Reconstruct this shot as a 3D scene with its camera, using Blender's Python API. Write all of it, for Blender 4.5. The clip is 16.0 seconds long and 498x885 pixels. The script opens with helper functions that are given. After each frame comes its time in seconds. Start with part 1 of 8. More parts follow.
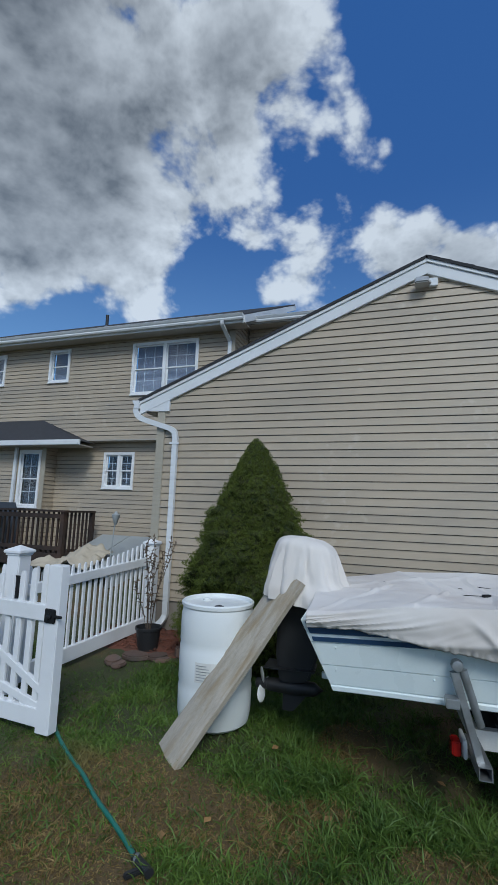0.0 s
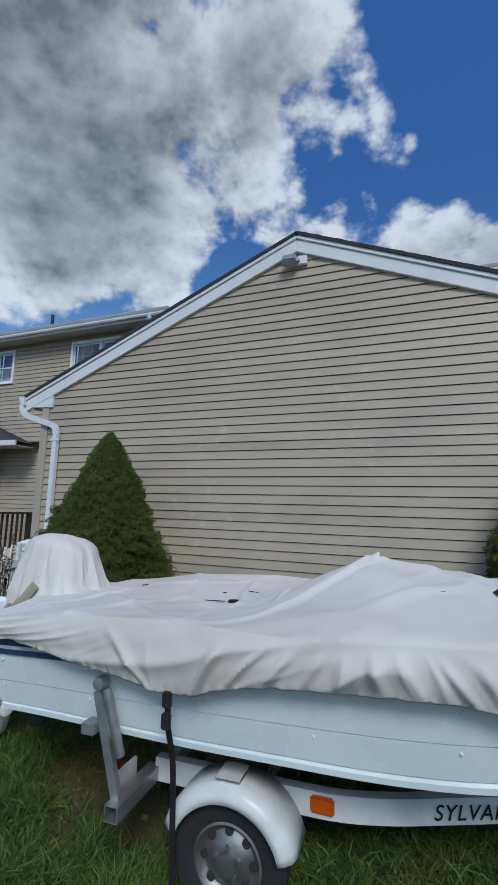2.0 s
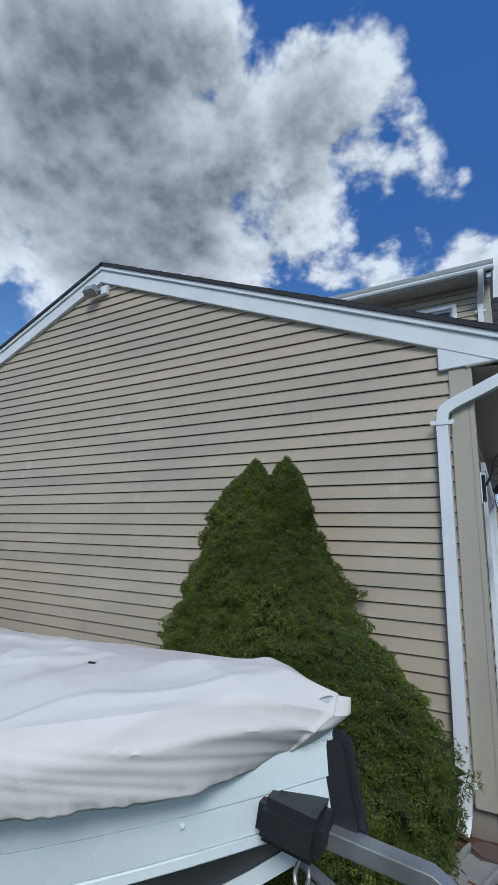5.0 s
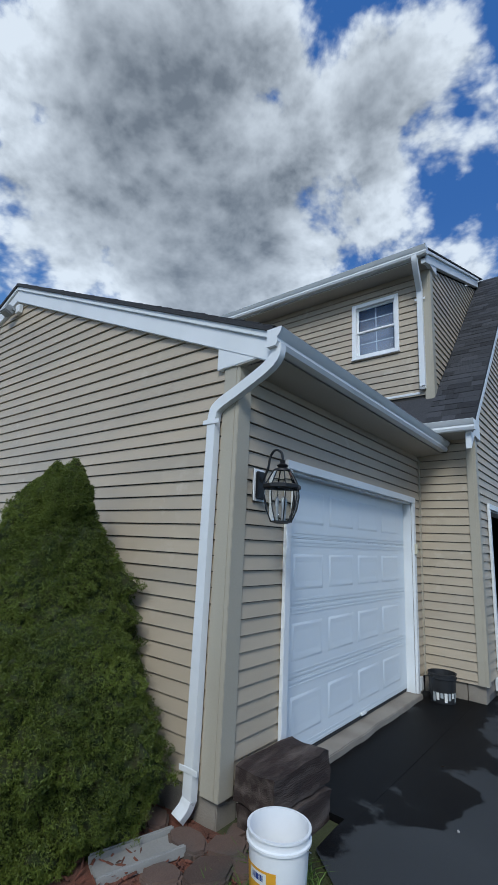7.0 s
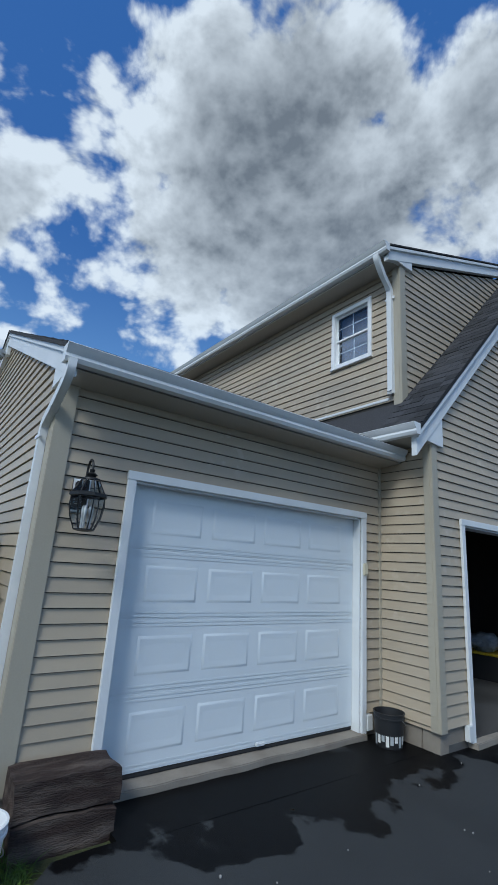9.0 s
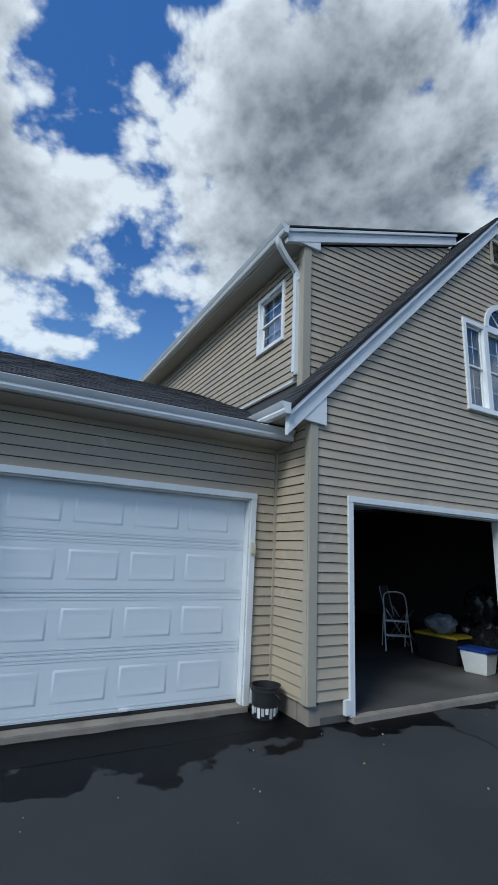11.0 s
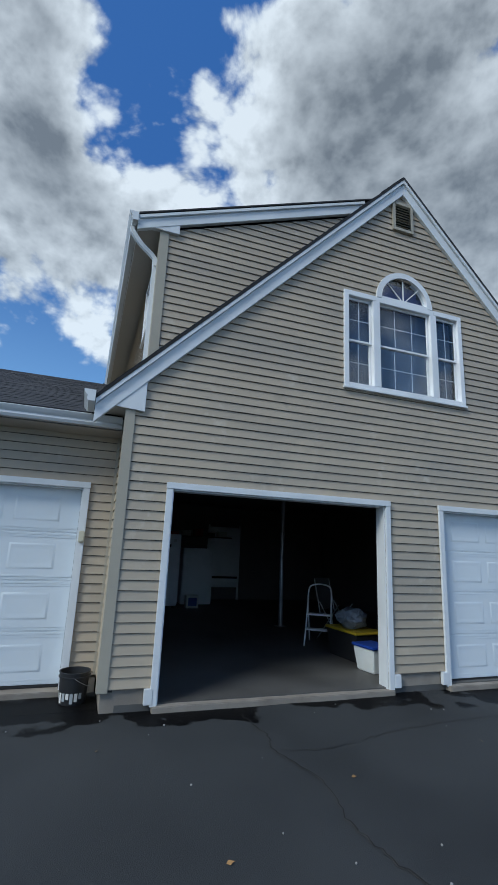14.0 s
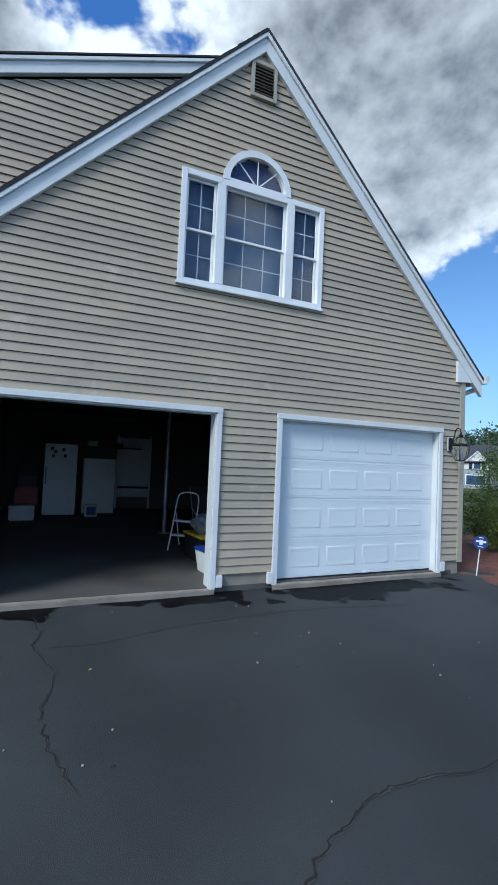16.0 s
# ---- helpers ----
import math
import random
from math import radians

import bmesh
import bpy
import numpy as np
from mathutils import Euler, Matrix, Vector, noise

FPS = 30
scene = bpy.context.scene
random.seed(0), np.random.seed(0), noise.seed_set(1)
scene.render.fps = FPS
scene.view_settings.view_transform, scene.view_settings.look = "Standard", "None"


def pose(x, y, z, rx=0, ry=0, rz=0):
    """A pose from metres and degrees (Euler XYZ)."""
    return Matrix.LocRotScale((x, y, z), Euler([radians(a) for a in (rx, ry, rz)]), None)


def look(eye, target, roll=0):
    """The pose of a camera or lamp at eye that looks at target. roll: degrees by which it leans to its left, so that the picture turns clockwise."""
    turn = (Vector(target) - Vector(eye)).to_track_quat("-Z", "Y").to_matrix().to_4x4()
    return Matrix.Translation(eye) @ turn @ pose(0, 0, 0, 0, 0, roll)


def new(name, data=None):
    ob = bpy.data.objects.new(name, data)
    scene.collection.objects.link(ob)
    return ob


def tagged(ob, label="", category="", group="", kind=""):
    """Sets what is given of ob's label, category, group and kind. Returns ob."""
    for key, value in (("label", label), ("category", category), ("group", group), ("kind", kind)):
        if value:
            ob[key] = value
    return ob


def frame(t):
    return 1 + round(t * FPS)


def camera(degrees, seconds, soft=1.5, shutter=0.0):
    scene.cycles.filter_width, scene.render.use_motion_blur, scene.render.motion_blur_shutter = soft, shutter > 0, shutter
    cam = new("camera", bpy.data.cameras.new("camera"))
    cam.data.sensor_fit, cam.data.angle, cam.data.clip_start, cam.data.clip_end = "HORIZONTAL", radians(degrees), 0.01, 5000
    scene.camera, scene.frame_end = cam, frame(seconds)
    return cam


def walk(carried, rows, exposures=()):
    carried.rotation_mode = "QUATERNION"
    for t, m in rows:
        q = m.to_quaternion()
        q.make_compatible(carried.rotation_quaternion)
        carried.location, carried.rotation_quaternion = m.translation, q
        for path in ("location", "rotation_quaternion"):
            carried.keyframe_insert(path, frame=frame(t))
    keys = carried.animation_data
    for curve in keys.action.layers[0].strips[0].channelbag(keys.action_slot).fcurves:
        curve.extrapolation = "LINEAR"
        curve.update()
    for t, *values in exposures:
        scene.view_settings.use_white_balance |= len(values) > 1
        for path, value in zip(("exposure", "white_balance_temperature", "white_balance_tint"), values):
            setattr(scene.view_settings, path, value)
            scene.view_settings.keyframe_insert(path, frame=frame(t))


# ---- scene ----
cam = camera(57.0, 16.0, soft=1.5)
PATH = [
    (0, (-4.077, -5.915, 1.387), (-4.706, -4.039, 1.678), 2.0),
    (0.5, (-3.64, -5.645, 1.383), (-4.322, -3.788, 1.681), 1.8),
    (1, (-3.178, -5.437, 1.397), (-3.893, -3.593, 1.696), 1.7),
    (1.5, (-2.752, -5.161, 1.386), (-3.48, -3.323, 1.687), 1.6),
    (2, (-2.316, -4.882, 1.395), (-3.059, -3.049, 1.692), 1.6),
    (2.5, (-1.855, -4.653, 1.417), (-2.634, -2.838, 1.728), 1.5),
    (3, (-1.464, -4.374, 1.429), (-2.291, -2.585, 1.768), 1.6),
    (3.2, (-1.318, -4.246, 1.441), (-2.164, -2.469, 1.797), 1.6),
    (5.3, (0.431, -3.218, 1.529), (-0.557, -1.538, 1.976), 2.5),
    (5.5, (0.606, -3.136, 1.539), (-0.407, -1.469, 1.982), 2.7),
    (6, (1.082, -2.849, 1.534), (0.0, -1.227, 1.977), 2.8),
    (6.5, (1.546, -2.595, 1.538), (0.396, -1.018, 1.974), 2.7),
    (7, (1.981, -2.325, 1.572), (0.757, -0.802, 2.001), 2.7),
    (7.5, (2.36, -1.938, 1.581), (1.06, -0.483, 2.022), 2.9),
    (8, (2.776, -1.59, 1.552), (1.389, -0.225, 2.014), 3.1),
    (8.5, (3.135, -1.208, 1.542), (1.657, 0.045, 2.037), 3.5),
    (9, (3.451, -0.752, 1.567), (1.883, 0.379, 2.079), 3.9),
    (9.5, (3.809, -0.352, 1.561), (2.179, 0.691, 2.066), 4.0),
    (10, (4.088, 0.009, 1.536), (2.425, 1.009, 2.021), 3.5),
    (10.2, (4.202, 0.193, 1.531), (2.528, 1.178, 2.006), 3.2),
    (12.3, (5.224, 1.756, 1.536), (3.436, 2.475, 2.072), 3.5),
    (12.5, (5.287, 1.955, 1.534), (3.484, 2.625, 2.081), 3.8),
    (13, (5.376, 2.436, 1.536), (3.544, 3.026, 2.081), 3.8),
    (13.5, (5.495, 2.948, 1.526), (3.649, 3.52, 2.038), 3.4),
    (14, (5.667, 3.376, 1.562), (3.825, 4.015, 2.006), 2.5),
    (14.5, (5.73, 3.845, 1.551), (3.903, 4.571, 1.918), 1.9),
    (15, (5.851, 4.261, 1.54), (4.039, 5.065, 1.808), 1.7),
    (15.5, (5.962, 4.671, 1.527), (4.146, 5.491, 1.707), 1.8),
    (16, (6.012, 5.106, 1.558), (4.179, 5.902, 1.643), 2.5),
]
# the clip's camera brightens slowly as it turns from the bright sky to the shaded gable
EXPOSURES = [(0.0, -0.46, 5780, 5), (1.5, -0.46, 5780, 5), (2.5, -0.38, 5850, 6), (3.0, -0.46, 5850, 6), (5.5, -0.20, 5850, 6), (8.0, -0.18, 5800, 4), (10.0, -0.22, 5780, 3), (12.5, -0.08, 5920, 4), (14.5, -0.16, 5820, 3), (15.0, -0.08, 5820, 3), (16.0, 0.27, 5780, 3)]
walk(cam, [(t, look(*row)) for t, *row in PATH], EXPOSURES)

# ---- world and sun ----
world = bpy.data.worlds.new("sky")
scene.world = world
world.use_nodes = True
WT = world.node_tree
WT.nodes.clear()


# openings (negative) and banks (positive) of cloud: azimuth left of +y, elevation, width, amount
CLEARINGS = ((-20, 50, 24, -0.50), (-7, 47, 10, -0.34), (9, 36, 6, -0.14), (-10, 36, 6, -0.26),
             (23, 27, 6, -0.22), (42, 15, 9, -0.34), (52, 15, 8, -0.26), (63, 23, 6, -0.22), (25, 57, 7, -0.16),
             (91, 46, 8, -0.24), (87, 58, 9, -0.27), (97, 55, 6, -0.16), (76, 63, 8, -0.22), (87, 27, 5, -0.22), (94, 19, 6, -0.16), (38, 12, 9, -0.30),
             (5, 40, 8, 0.12), (15, 31, 7, 0.14), (-3, 29, 8, 0.22), (-12, 30, 8, 0.22), (43, 42, 24, 0.26), (14, 49, 11, 0.18), (54, 44, 18, 0.12), (66, 36, 14, 0.14),
             (62, 53, 13, 0.12), (82, 45, 9, 0.10), (106, 46, 14, 0.30), (97, 34, 14, 0.26), (44, 34, 12, 0.10), (50, 25, 10, 0.12))


def wnode(kind):
    return WT.nodes.new(kind)


def wmath(op, a, b=None, c=None, clamp=False):
    n = wnode("ShaderNodeMath")
    n.operation, n.use_clamp = op, clamp
    for k, v in enumerate((a, b, c)):
        if v is None:
            continue
        if isinstance(v, (int, float)):
            n.inputs[k].default_value = v
        else:
            WT.links.new(v, n.inputs[k])
    return n.outputs[0]


def wmix(fac, a, b):
    n = wnode("ShaderNodeMix")
    n.data_type = "RGBA"
    for k, v in ((0, fac), (6, a), (7, b)):
        if isinstance(v, (tuple, float, int)):
            n.inputs[k].default_value = v
        else:
            WT.links.new(v, n.inputs[k])
    return n.outputs[2]


def wstep(v, lo, hi):
    n = wnode("ShaderNodeMapRange")
    n.interpolation_type = "SMOOTHSTEP"
    WT.links.new(v, n.inputs[0])
    n.inputs[1].default_value, n.inputs[2].default_value = lo, hi
    return n.outputs[0]


SUN_EL, SUN_AZ = 42.0, 152.0      # degrees; azimuth clockwise from +y
sky = wnode("ShaderNodeTexSky")
sky.sky_type, sky.sun_disc, sky.sun_elevation, sky.sun_rotation = "NISHITA", False, radians(SUN_EL), radians(SUN_AZ)
coord = wnode("ShaderNodeTexCoord")
sep = wnode("ShaderNodeSeparateXYZ")
WT.links.new(coord.outputs["Generated"], sep.inputs[0])


def wlobe(az, el, width):
    """1 towards that part of the sky (azimuth left of +y), falling to 0 at width degrees."""
    d = (-math.sin(radians(az)) * math.cos(radians(el)), math.cos(radians(az)) * math.cos(radians(el)), math.sin(radians(el)))
    n = wnode("ShaderNodeVectorMath")
    n.operation = "DOT_PRODUCT"
    WT.links.new(coord.outputs["Generated"], n.inputs[0])
    n.inputs[1].default_value = d
    return wstep(n.outputs["Value"], math.cos(radians(width)), 1.0)


def wfield(rise):
    """Noise over the dome of the sky, also sampled a little higher up: broad banks, ragged fringes, rounded billows."""
    m = wnode("ShaderNodeMapping")
    WT.links.new(coord.outputs["Generated"], m.inputs[0])
    m.inputs["Location"].default_value = (4.3, 1.7, 0.6 + rise)
    m.inputs["Scale"].default_value = (1.0, 1.0, 1.35)
    out = None
    for kind, scale, detail, rough, gain in (("ShaderNodeTexNoise", 4.4, 11.0, 0.60, 1.05), ("ShaderNodeTexVoronoi", 7.0, 4.0, 0.55, -0.46)):
        n = wnode(kind)
        if kind.endswith("Voronoi"):
            n.feature = "SMOOTH_F1"
            n.inputs["Smoothness"].default_value = 0.6
        else:
            n.inputs["Distortion"].default_value = 0.25
        WT.links.new(m.outputs[0], n.inputs["Vector"])
        n.inputs["Scale"].default_value, n.inputs["Detail"].default_value, n.inputs["Roughness"].default_value = scale, detail, rough
        v = wmath("MULTIPLY", wmath("SUBTRACT", n.outputs[0], 0.5 if gain > 0 else 0.42), gain)
        out = v if out is None else wmath("ADD", out, v)
    return out


here = wfield(0.0)
lit = wmath("SUBTRACT", here, wfield(0.035))
bank = None
for az, el, width, amount in CLEARINGS:
    v = wmath("MULTIPLY", wlobe(az, el, width), amount)
    bank = v if bank is None else wmath("ADD", bank, v)
cover = wmath("ADD", wmath("ADD", here, bank), 0.76)
cloud = wstep(cover, 0.46, 0.66)
# thick parts hide the light from above: soft grey bellies, bright rims and billows
thick = wstep(wmath("ADD", wmath("MULTIPLY", here, 0.35), wmath("ADD", bank, 0.73)), 0.68, 1.16)
broad = wnode("ShaderNodeTexNoise")
WT.links.new(coord.outputs["Generated"], broad.inputs["Vector"])
broad.inputs["Scale"].default_value, broad.inputs["Detail"].default_value, broad.inputs["Roughness"].default_value = 3.6, 4.0, 0.45
soft = broad.outputs[0]
shade = wmath("ADD", wmath("MULTIPLY", thick, 0.78), wmath("MULTIPLY", wmath("SUBTRACT", soft, 0.42), 0.95))
shade = wmath("SUBTRACT", shade, wmath("MULTIPLY", lit, wmath("SUBTRACT", 2.3, wmath("MULTIPLY", thick, 1.2))), clamp=True)
haze = wstep(sep.outputs[2], 0.0, 0.62)
blue = wmix(haze, (0.26, 0.50, 0.85, 1), (0.028, 0.12, 0.395, 1))
puff = wmix(shade, (1.0, 1.0, 1.0, 1), (0.20, 0.205, 0.205, 1))
toned = wmix(cloud, blue, puff)
bg = wnode("ShaderNodeBackground")
WT.links.new(toned, bg.inputs[0])
bg.inputs[1].default_value = 0.85
# the clear sky above and behind, as the Sky Texture gives it
bg2 = wnode("ShaderNodeBackground")
WT.links.new(sky.outputs[0], bg2.inputs[0])
bg2.inputs[1].default_value = 0.035
add = wnode("ShaderNodeAddShader")
WT.links.new(bg.outputs[0], add.inputs[0])
WT.links.new(bg2.outputs[0], add.inputs[1])
wout = wnode("ShaderNodeOutputWorld")
WT.links.new(add.outputs[0], wout.inputs[0])

sun = bpy.data.lights.new("sun", "SUN")
sun.energy, sun.angle, sun.color = 2.45, radians(20), (1.0, 0.965, 0.90)
sd = Vector((math.sin(radians(SUN_AZ)) * math.cos(radians(SUN_EL)), math.cos(radians(SUN_AZ)) * math.cos(radians(SUN_EL)), math.sin(radians(SUN_EL))))
sun_ob = new("sun", sun)
sun_ob.matrix_world = look(sd * 50, (0, 0, 0))

# ---- materials ----


def mat(name, color, rough=0.6, metal=0.0, vary=0.12, scale=6.0, grain=0.06, grain_scale=90.0, bump=0.15, tint=None, stretch=(1, 1, 1), rnd=0.0, coat=0.0, spots=None):
    """Principled surface with two scales of tone, fine relief, optional stain colour and variation from piece to piece."""
    m = bpy.data.materials.new(name)
    m.use_nodes = True
    t = m.node_tree
    b = t.nodes["Principled BSDF"]
    L = t.links.new
    tc = t.nodes.new("ShaderNodeTexCoord")
    mp = t.nodes.new("ShaderNodeMapping")
    mp.inputs["Scale"].default_value = stretch
    L(tc.outputs["Object"], mp.inputs[0])
    n1 = t.nodes.new("ShaderNodeTexNoise")
    n1.inputs["Scale"].default_value, n1.inputs["Detail"].default_value = scale, 5
    n2 = t.nodes.new("ShaderNodeTexNoise")
    n2.inputs["Scale"].default_value, n2.inputs["Detail"].default_value = grain_scale, 4
    L(mp.outputs[0], n1.inputs["Vector"])
    L(mp.outputs[0], n2.inputs["Vector"])

    def fn(op, a, c):
        q = t.nodes.new("ShaderNodeMath")
        q.operation = op
        for k, v in enumerate((a, c)):
            if isinstance(v, (int, float)):
                q.inputs[k].default_value = v
            else:
                L(v, q.inputs[k])
        return q.outputs[0]
    v = fn("ADD", fn("MULTIPLY", fn("SUBTRACT", n1.outputs[0], 0.5), vary * 2), fn("MULTIPLY", fn("SUBTRACT", n2.outputs[0], 0.5), grain * 2))
    if rnd:
        oi = t.nodes.new("ShaderNodeObjectInfo")
        gi = t.nodes.new("ShaderNodeNewGeometry")
        v = fn("ADD", v, fn("MULTIPLY", fn("SUBTRACT", gi.outputs["Random Per Island"], 0.5), rnd))
        v = fn("ADD", v, fn("MULTIPLY", fn("SUBTRACT", oi.outputs["Random"], 0.5), rnd * 2))
    v = fn("ADD", v, 1.0)
    mx = t.nodes.new("ShaderNodeVectorMath")
    mx.operation = "SCALE"
    src = None
    if tint or spots:
        mm = t.nodes.new("ShaderNodeMix")
        mm.data_type = "RGBA"
        mm.inputs[6].default_value = (*color, 1)
        mm.inputs[7].default_value = (*(tint or spots[0]), 1)
        mr = t.nodes.new("ShaderNodeMapRange")
        n3 = t.nodes.new("ShaderNodeTexNoise")
        n3.inputs["Scale"].default_value = scale * 0.45 if tint else spots[1]
        n3.inputs["Detail"].default_value = 6
        L(mp.outputs[0], n3.inputs["Vector"])
        L(n3.outputs[0], mr.inputs[0])
        mr.inputs[1].default_value, mr.inputs[2].default_value = (0.45, 0.68) if tint else spots[2]
        L(mr.outputs[0], mm.inputs[0])
        src = mm.outputs[2]
        L(src, mx.inputs[0])
    else:
        mx.inputs[0].default_value = color
    L(v, mx.inputs["Scale"])
    L(mx.outputs[0], b.inputs["Base Color"])
    b.inputs["Metallic"].default_value = metal
    L(fn("ADD", rough, fn("MULTIPLY", fn("SUBTRACT", n1.outputs[0], 0.5), 0.2)), b.inputs["Roughness"])
    b.inputs["Coat Weight"].default_value = coat
    if bump:
        bp = t.nodes.new("ShaderNodeBump")
        bp.inputs["Strength"].default_value = bump
        bp.inputs["Distance"].default_value = 0.01
        L(n2.outputs[0], bp.inputs["Height"])
        L(bp.outputs[0], b.inputs["Normal"])
    return m


SIDING = mat("vinyl_siding", (0.438, 0.367, 0.272), 0.48, vary=0.10, scale=1.3, grain=0.04, grain_scale=60, bump=0.08, stretch=(1, 1, 3), rnd=0.035, tint=(0.366, 0.318, 0.25))


def smudged(m, colour, scale, lo, hi, amount):
    """Pale rubbed smudges over a finished material, in clusters."""
    t = m.node_tree
    b = t.nodes["Principled BSDF"]
    tc = t.nodes.new("ShaderNodeTexCoord")
    fac = None
    for sc, a, z in ((scale, lo, hi), (scale * 0.16, 0.50, 0.64)):
        n = t.nodes.new("ShaderNodeTexNoise")
        n.inputs["Scale"].default_value, n.inputs["Detail"].default_value = sc, 4
        t.links.new(tc.outputs["Object"], n.inputs["Vector"])
        r = t.nodes.new("ShaderNodeMapRange")
        r.inputs[1].default_value, r.inputs[2].default_value = a, z
        r.inputs[4].default_value = amount if fac is None else 1.0
        t.links.new(n.outputs[0], r.inputs[0])
        if fac is None:
            fac = r.outputs[0]
        else:
            q = t.nodes.new("ShaderNodeMath")
            q.operation = "MULTIPLY"
            t.links.new(fac, q.inputs[0])
            t.links.new(r.outputs[0], q.inputs[1])
            fac = q.outputs[0]
    x = t.nodes.new("ShaderNodeMix")
    x.data_type = "RGBA"
    t.links.new(fac, x.inputs[0])
    t.links.new(b.inputs["Base Color"].links[0].from_socket, x.inputs[6])
    x.inputs[7].default_value = (*colour, 1)
    t.links.new(x.outputs[2], b.inputs["Base Color"])


smudged(SIDING, (0.60, 0.55, 0.46), 7.0, 0.56, 0.68, 0.42)
smudged(SIDING, (0.26, 0.225, 0.17), 5.0, 0.56, 0.74, 0.34)
CORNER = mat("corner_trim", (0.40, 0.365, 0.29), 0.5, vary=0.08, scale=2, bump=0.05)
WHITE = mat("white_aluminium", (0.74, 0.76, 0.77), 0.38, vary=0.06, scale=3, grain=0.02, bump=0.03, tint=(0.68, 0.70, 0.70))
VINYL = mat("white_vinyl", (0.84, 0.85, 0.86), 0.32, vary=0.05, scale=3, grain=0.02, bump=0.03, tint=(0.72, 0.74, 0.74))
DOORWHITE = mat("door_enamel", (0.72, 0.77, 0.80), 0.42, vary=0.04, scale=2, grain=0.02, grain_scale=160, bump=0.08)
SOFFIT = mat("soffit_panel", (0.42, 0.39, 0.34), 0.55, vary=0.06, scale=2, bump=0.05)
SHINGLE = mat("asphalt_shingle", (0.040, 0.041, 0.046), 0.92, vary=0.35, scale=9, grain=0.3, grain_scale=260, bump=0.5, rnd=0.45)
CONCRETE = mat("foundation_concrete", (0.27, 0.24, 0.20), 0.9, vary=0.25, scale=5, grain=0.12, bump=0.4, tint=(0.20, 0.17, 0.14))
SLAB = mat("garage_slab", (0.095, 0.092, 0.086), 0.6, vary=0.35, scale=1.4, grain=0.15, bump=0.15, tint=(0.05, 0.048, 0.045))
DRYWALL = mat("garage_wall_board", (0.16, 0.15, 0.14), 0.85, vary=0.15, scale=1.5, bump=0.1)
IRON = mat("black_iron", (0.018, 0.019, 0.021), 0.45, metal=0.3, vary=0.2, scale=20, bump=0.1)
RUBBER = mat("tyre_rubber", (0.022, 0.022, 0.023), 0.8, vary=0.2, scale=20, bump=0.3)
BLACKPL = mat("black_plastic", (0.02, 0.021, 0.023), 0.5, vary=0.2, scale=14, bump=0.1)
GALV = mat("galvanised_steel", (0.42, 0.44, 0.45), 0.42, metal=0.75, vary=0.2, scale=14, grain=0.1, bump=0.08, tint=(0.33, 0.33, 0.32))
CHROME = mat("steel_rim", (0.31, 0.31, 0.30), 0.5, metal=0.9, vary=0.12, scale=20, bump=0.05)
TRAILER = mat("trailer_white", (0.78, 0.79, 0.77), 0.35, vary=0.08, scale=7, grain=0.05, bump=0.06, tint=(0.55, 0.54, 0.50))
HULL = mat("hull_paint", (0.82, 0.89, 0.865), 0.28, vary=0.05, scale=2.5, grain=0.03, bump=0.04, tint=(0.74, 0.83, 0.84))
NAVY = mat("navy_stripe", (0.03, 0.07, 0.15), 0.3, vary=0.1, bump=0.02)
CANVAS = mat("boat_canvas", (0.715, 0.68, 0.635), 0.9, vary=0.12, scale=2.2, grain=0.05, grain_scale=320, bump=0.10, tint=(0.60, 0.545, 0.495))
WEB = mat("black_webbing", (0.012, 0.012, 0.013), 0.75, vary=0.2, scale=40, bump=0.3)
POLY = mat("barrel_plastic", (0.80, 0.83, 0.82), 0.36, vary=0.05, scale=3, grain=0.02, bump=0.05, tint=(0.66, 0.68, 0.64))
PLANK = mat("weathered_plank", (0.44, 0.395, 0.32), 0.85, vary=0.30, scale=6, grain=0.30, grain_scale=45, bump=0.4, stretch=(1.0, 5, 5), tint=(0.34, 0.27, 0.17))
TIMBER = mat("creosote_timber", (0.030, 0.017, 0.013), 0.8, vary=0.5, scale=6, grain=0.5, grain_scale=30, bump=1.0, stretch=(5, 1.0, 5), tint=(0.11, 0.085, 0.07))
DECKWOOD = mat("stained_deck_wood", (0.028, 0.019, 0.015), 0.7, vary=0.35, scale=4, grain=0.2, bump=0.3, tint=(0.06, 0.035, 0.024))
BARK = mat("bark", (0.10, 0.075, 0.055), 0.9, vary=0.3, scale=20, bump=0.6)
MUNTIN = mat("muntin_bar", (0.50, 0.55, 0.62), 0.5, vary=0.05, bump=0)
MULCH = mat("red_mulch", (0.17, 0.062, 0.038), 0.95, vary=0.4, scale=14, grain=0.5, grain_scale=110, bump=0.9, tint=(0.10, 0.05, 0.035))
STONE = mat("flagstone", (0.13, 0.085, 0.066), 0.85, vary=0.25, scale=9, grain=0.15, bump=0.5, rnd=0.3, tint=(0.085, 0.075, 0.065))
BLOCK = mat("splash_block", (0.28, 0.275, 0.26), 0.8, vary=0.15, scale=8, grain=0.1, bump=0.3)
RED = mat("red_lens", (0.50, 0.02, 0.015), 0.2, vary=0.05, bump=0)
AMBER = mat("amber_lens", (0.62, 0.10, 0.006), 0.2, vary=0.05, bump=0)
HOSE = mat("green_hose", (0.02, 0.16, 0.12), 0.4, vary=0.1, scale=30, bump=0.1)
CREAM = mat("cream_plastic", (0.62, 0.58, 0.44), 0.4, vary=0.05, bump=0.02)
ORANGE = mat("bucket_label_orange", (0.72, 0.36, 0.03), 0.4, vary=0.08, bump=0.02)
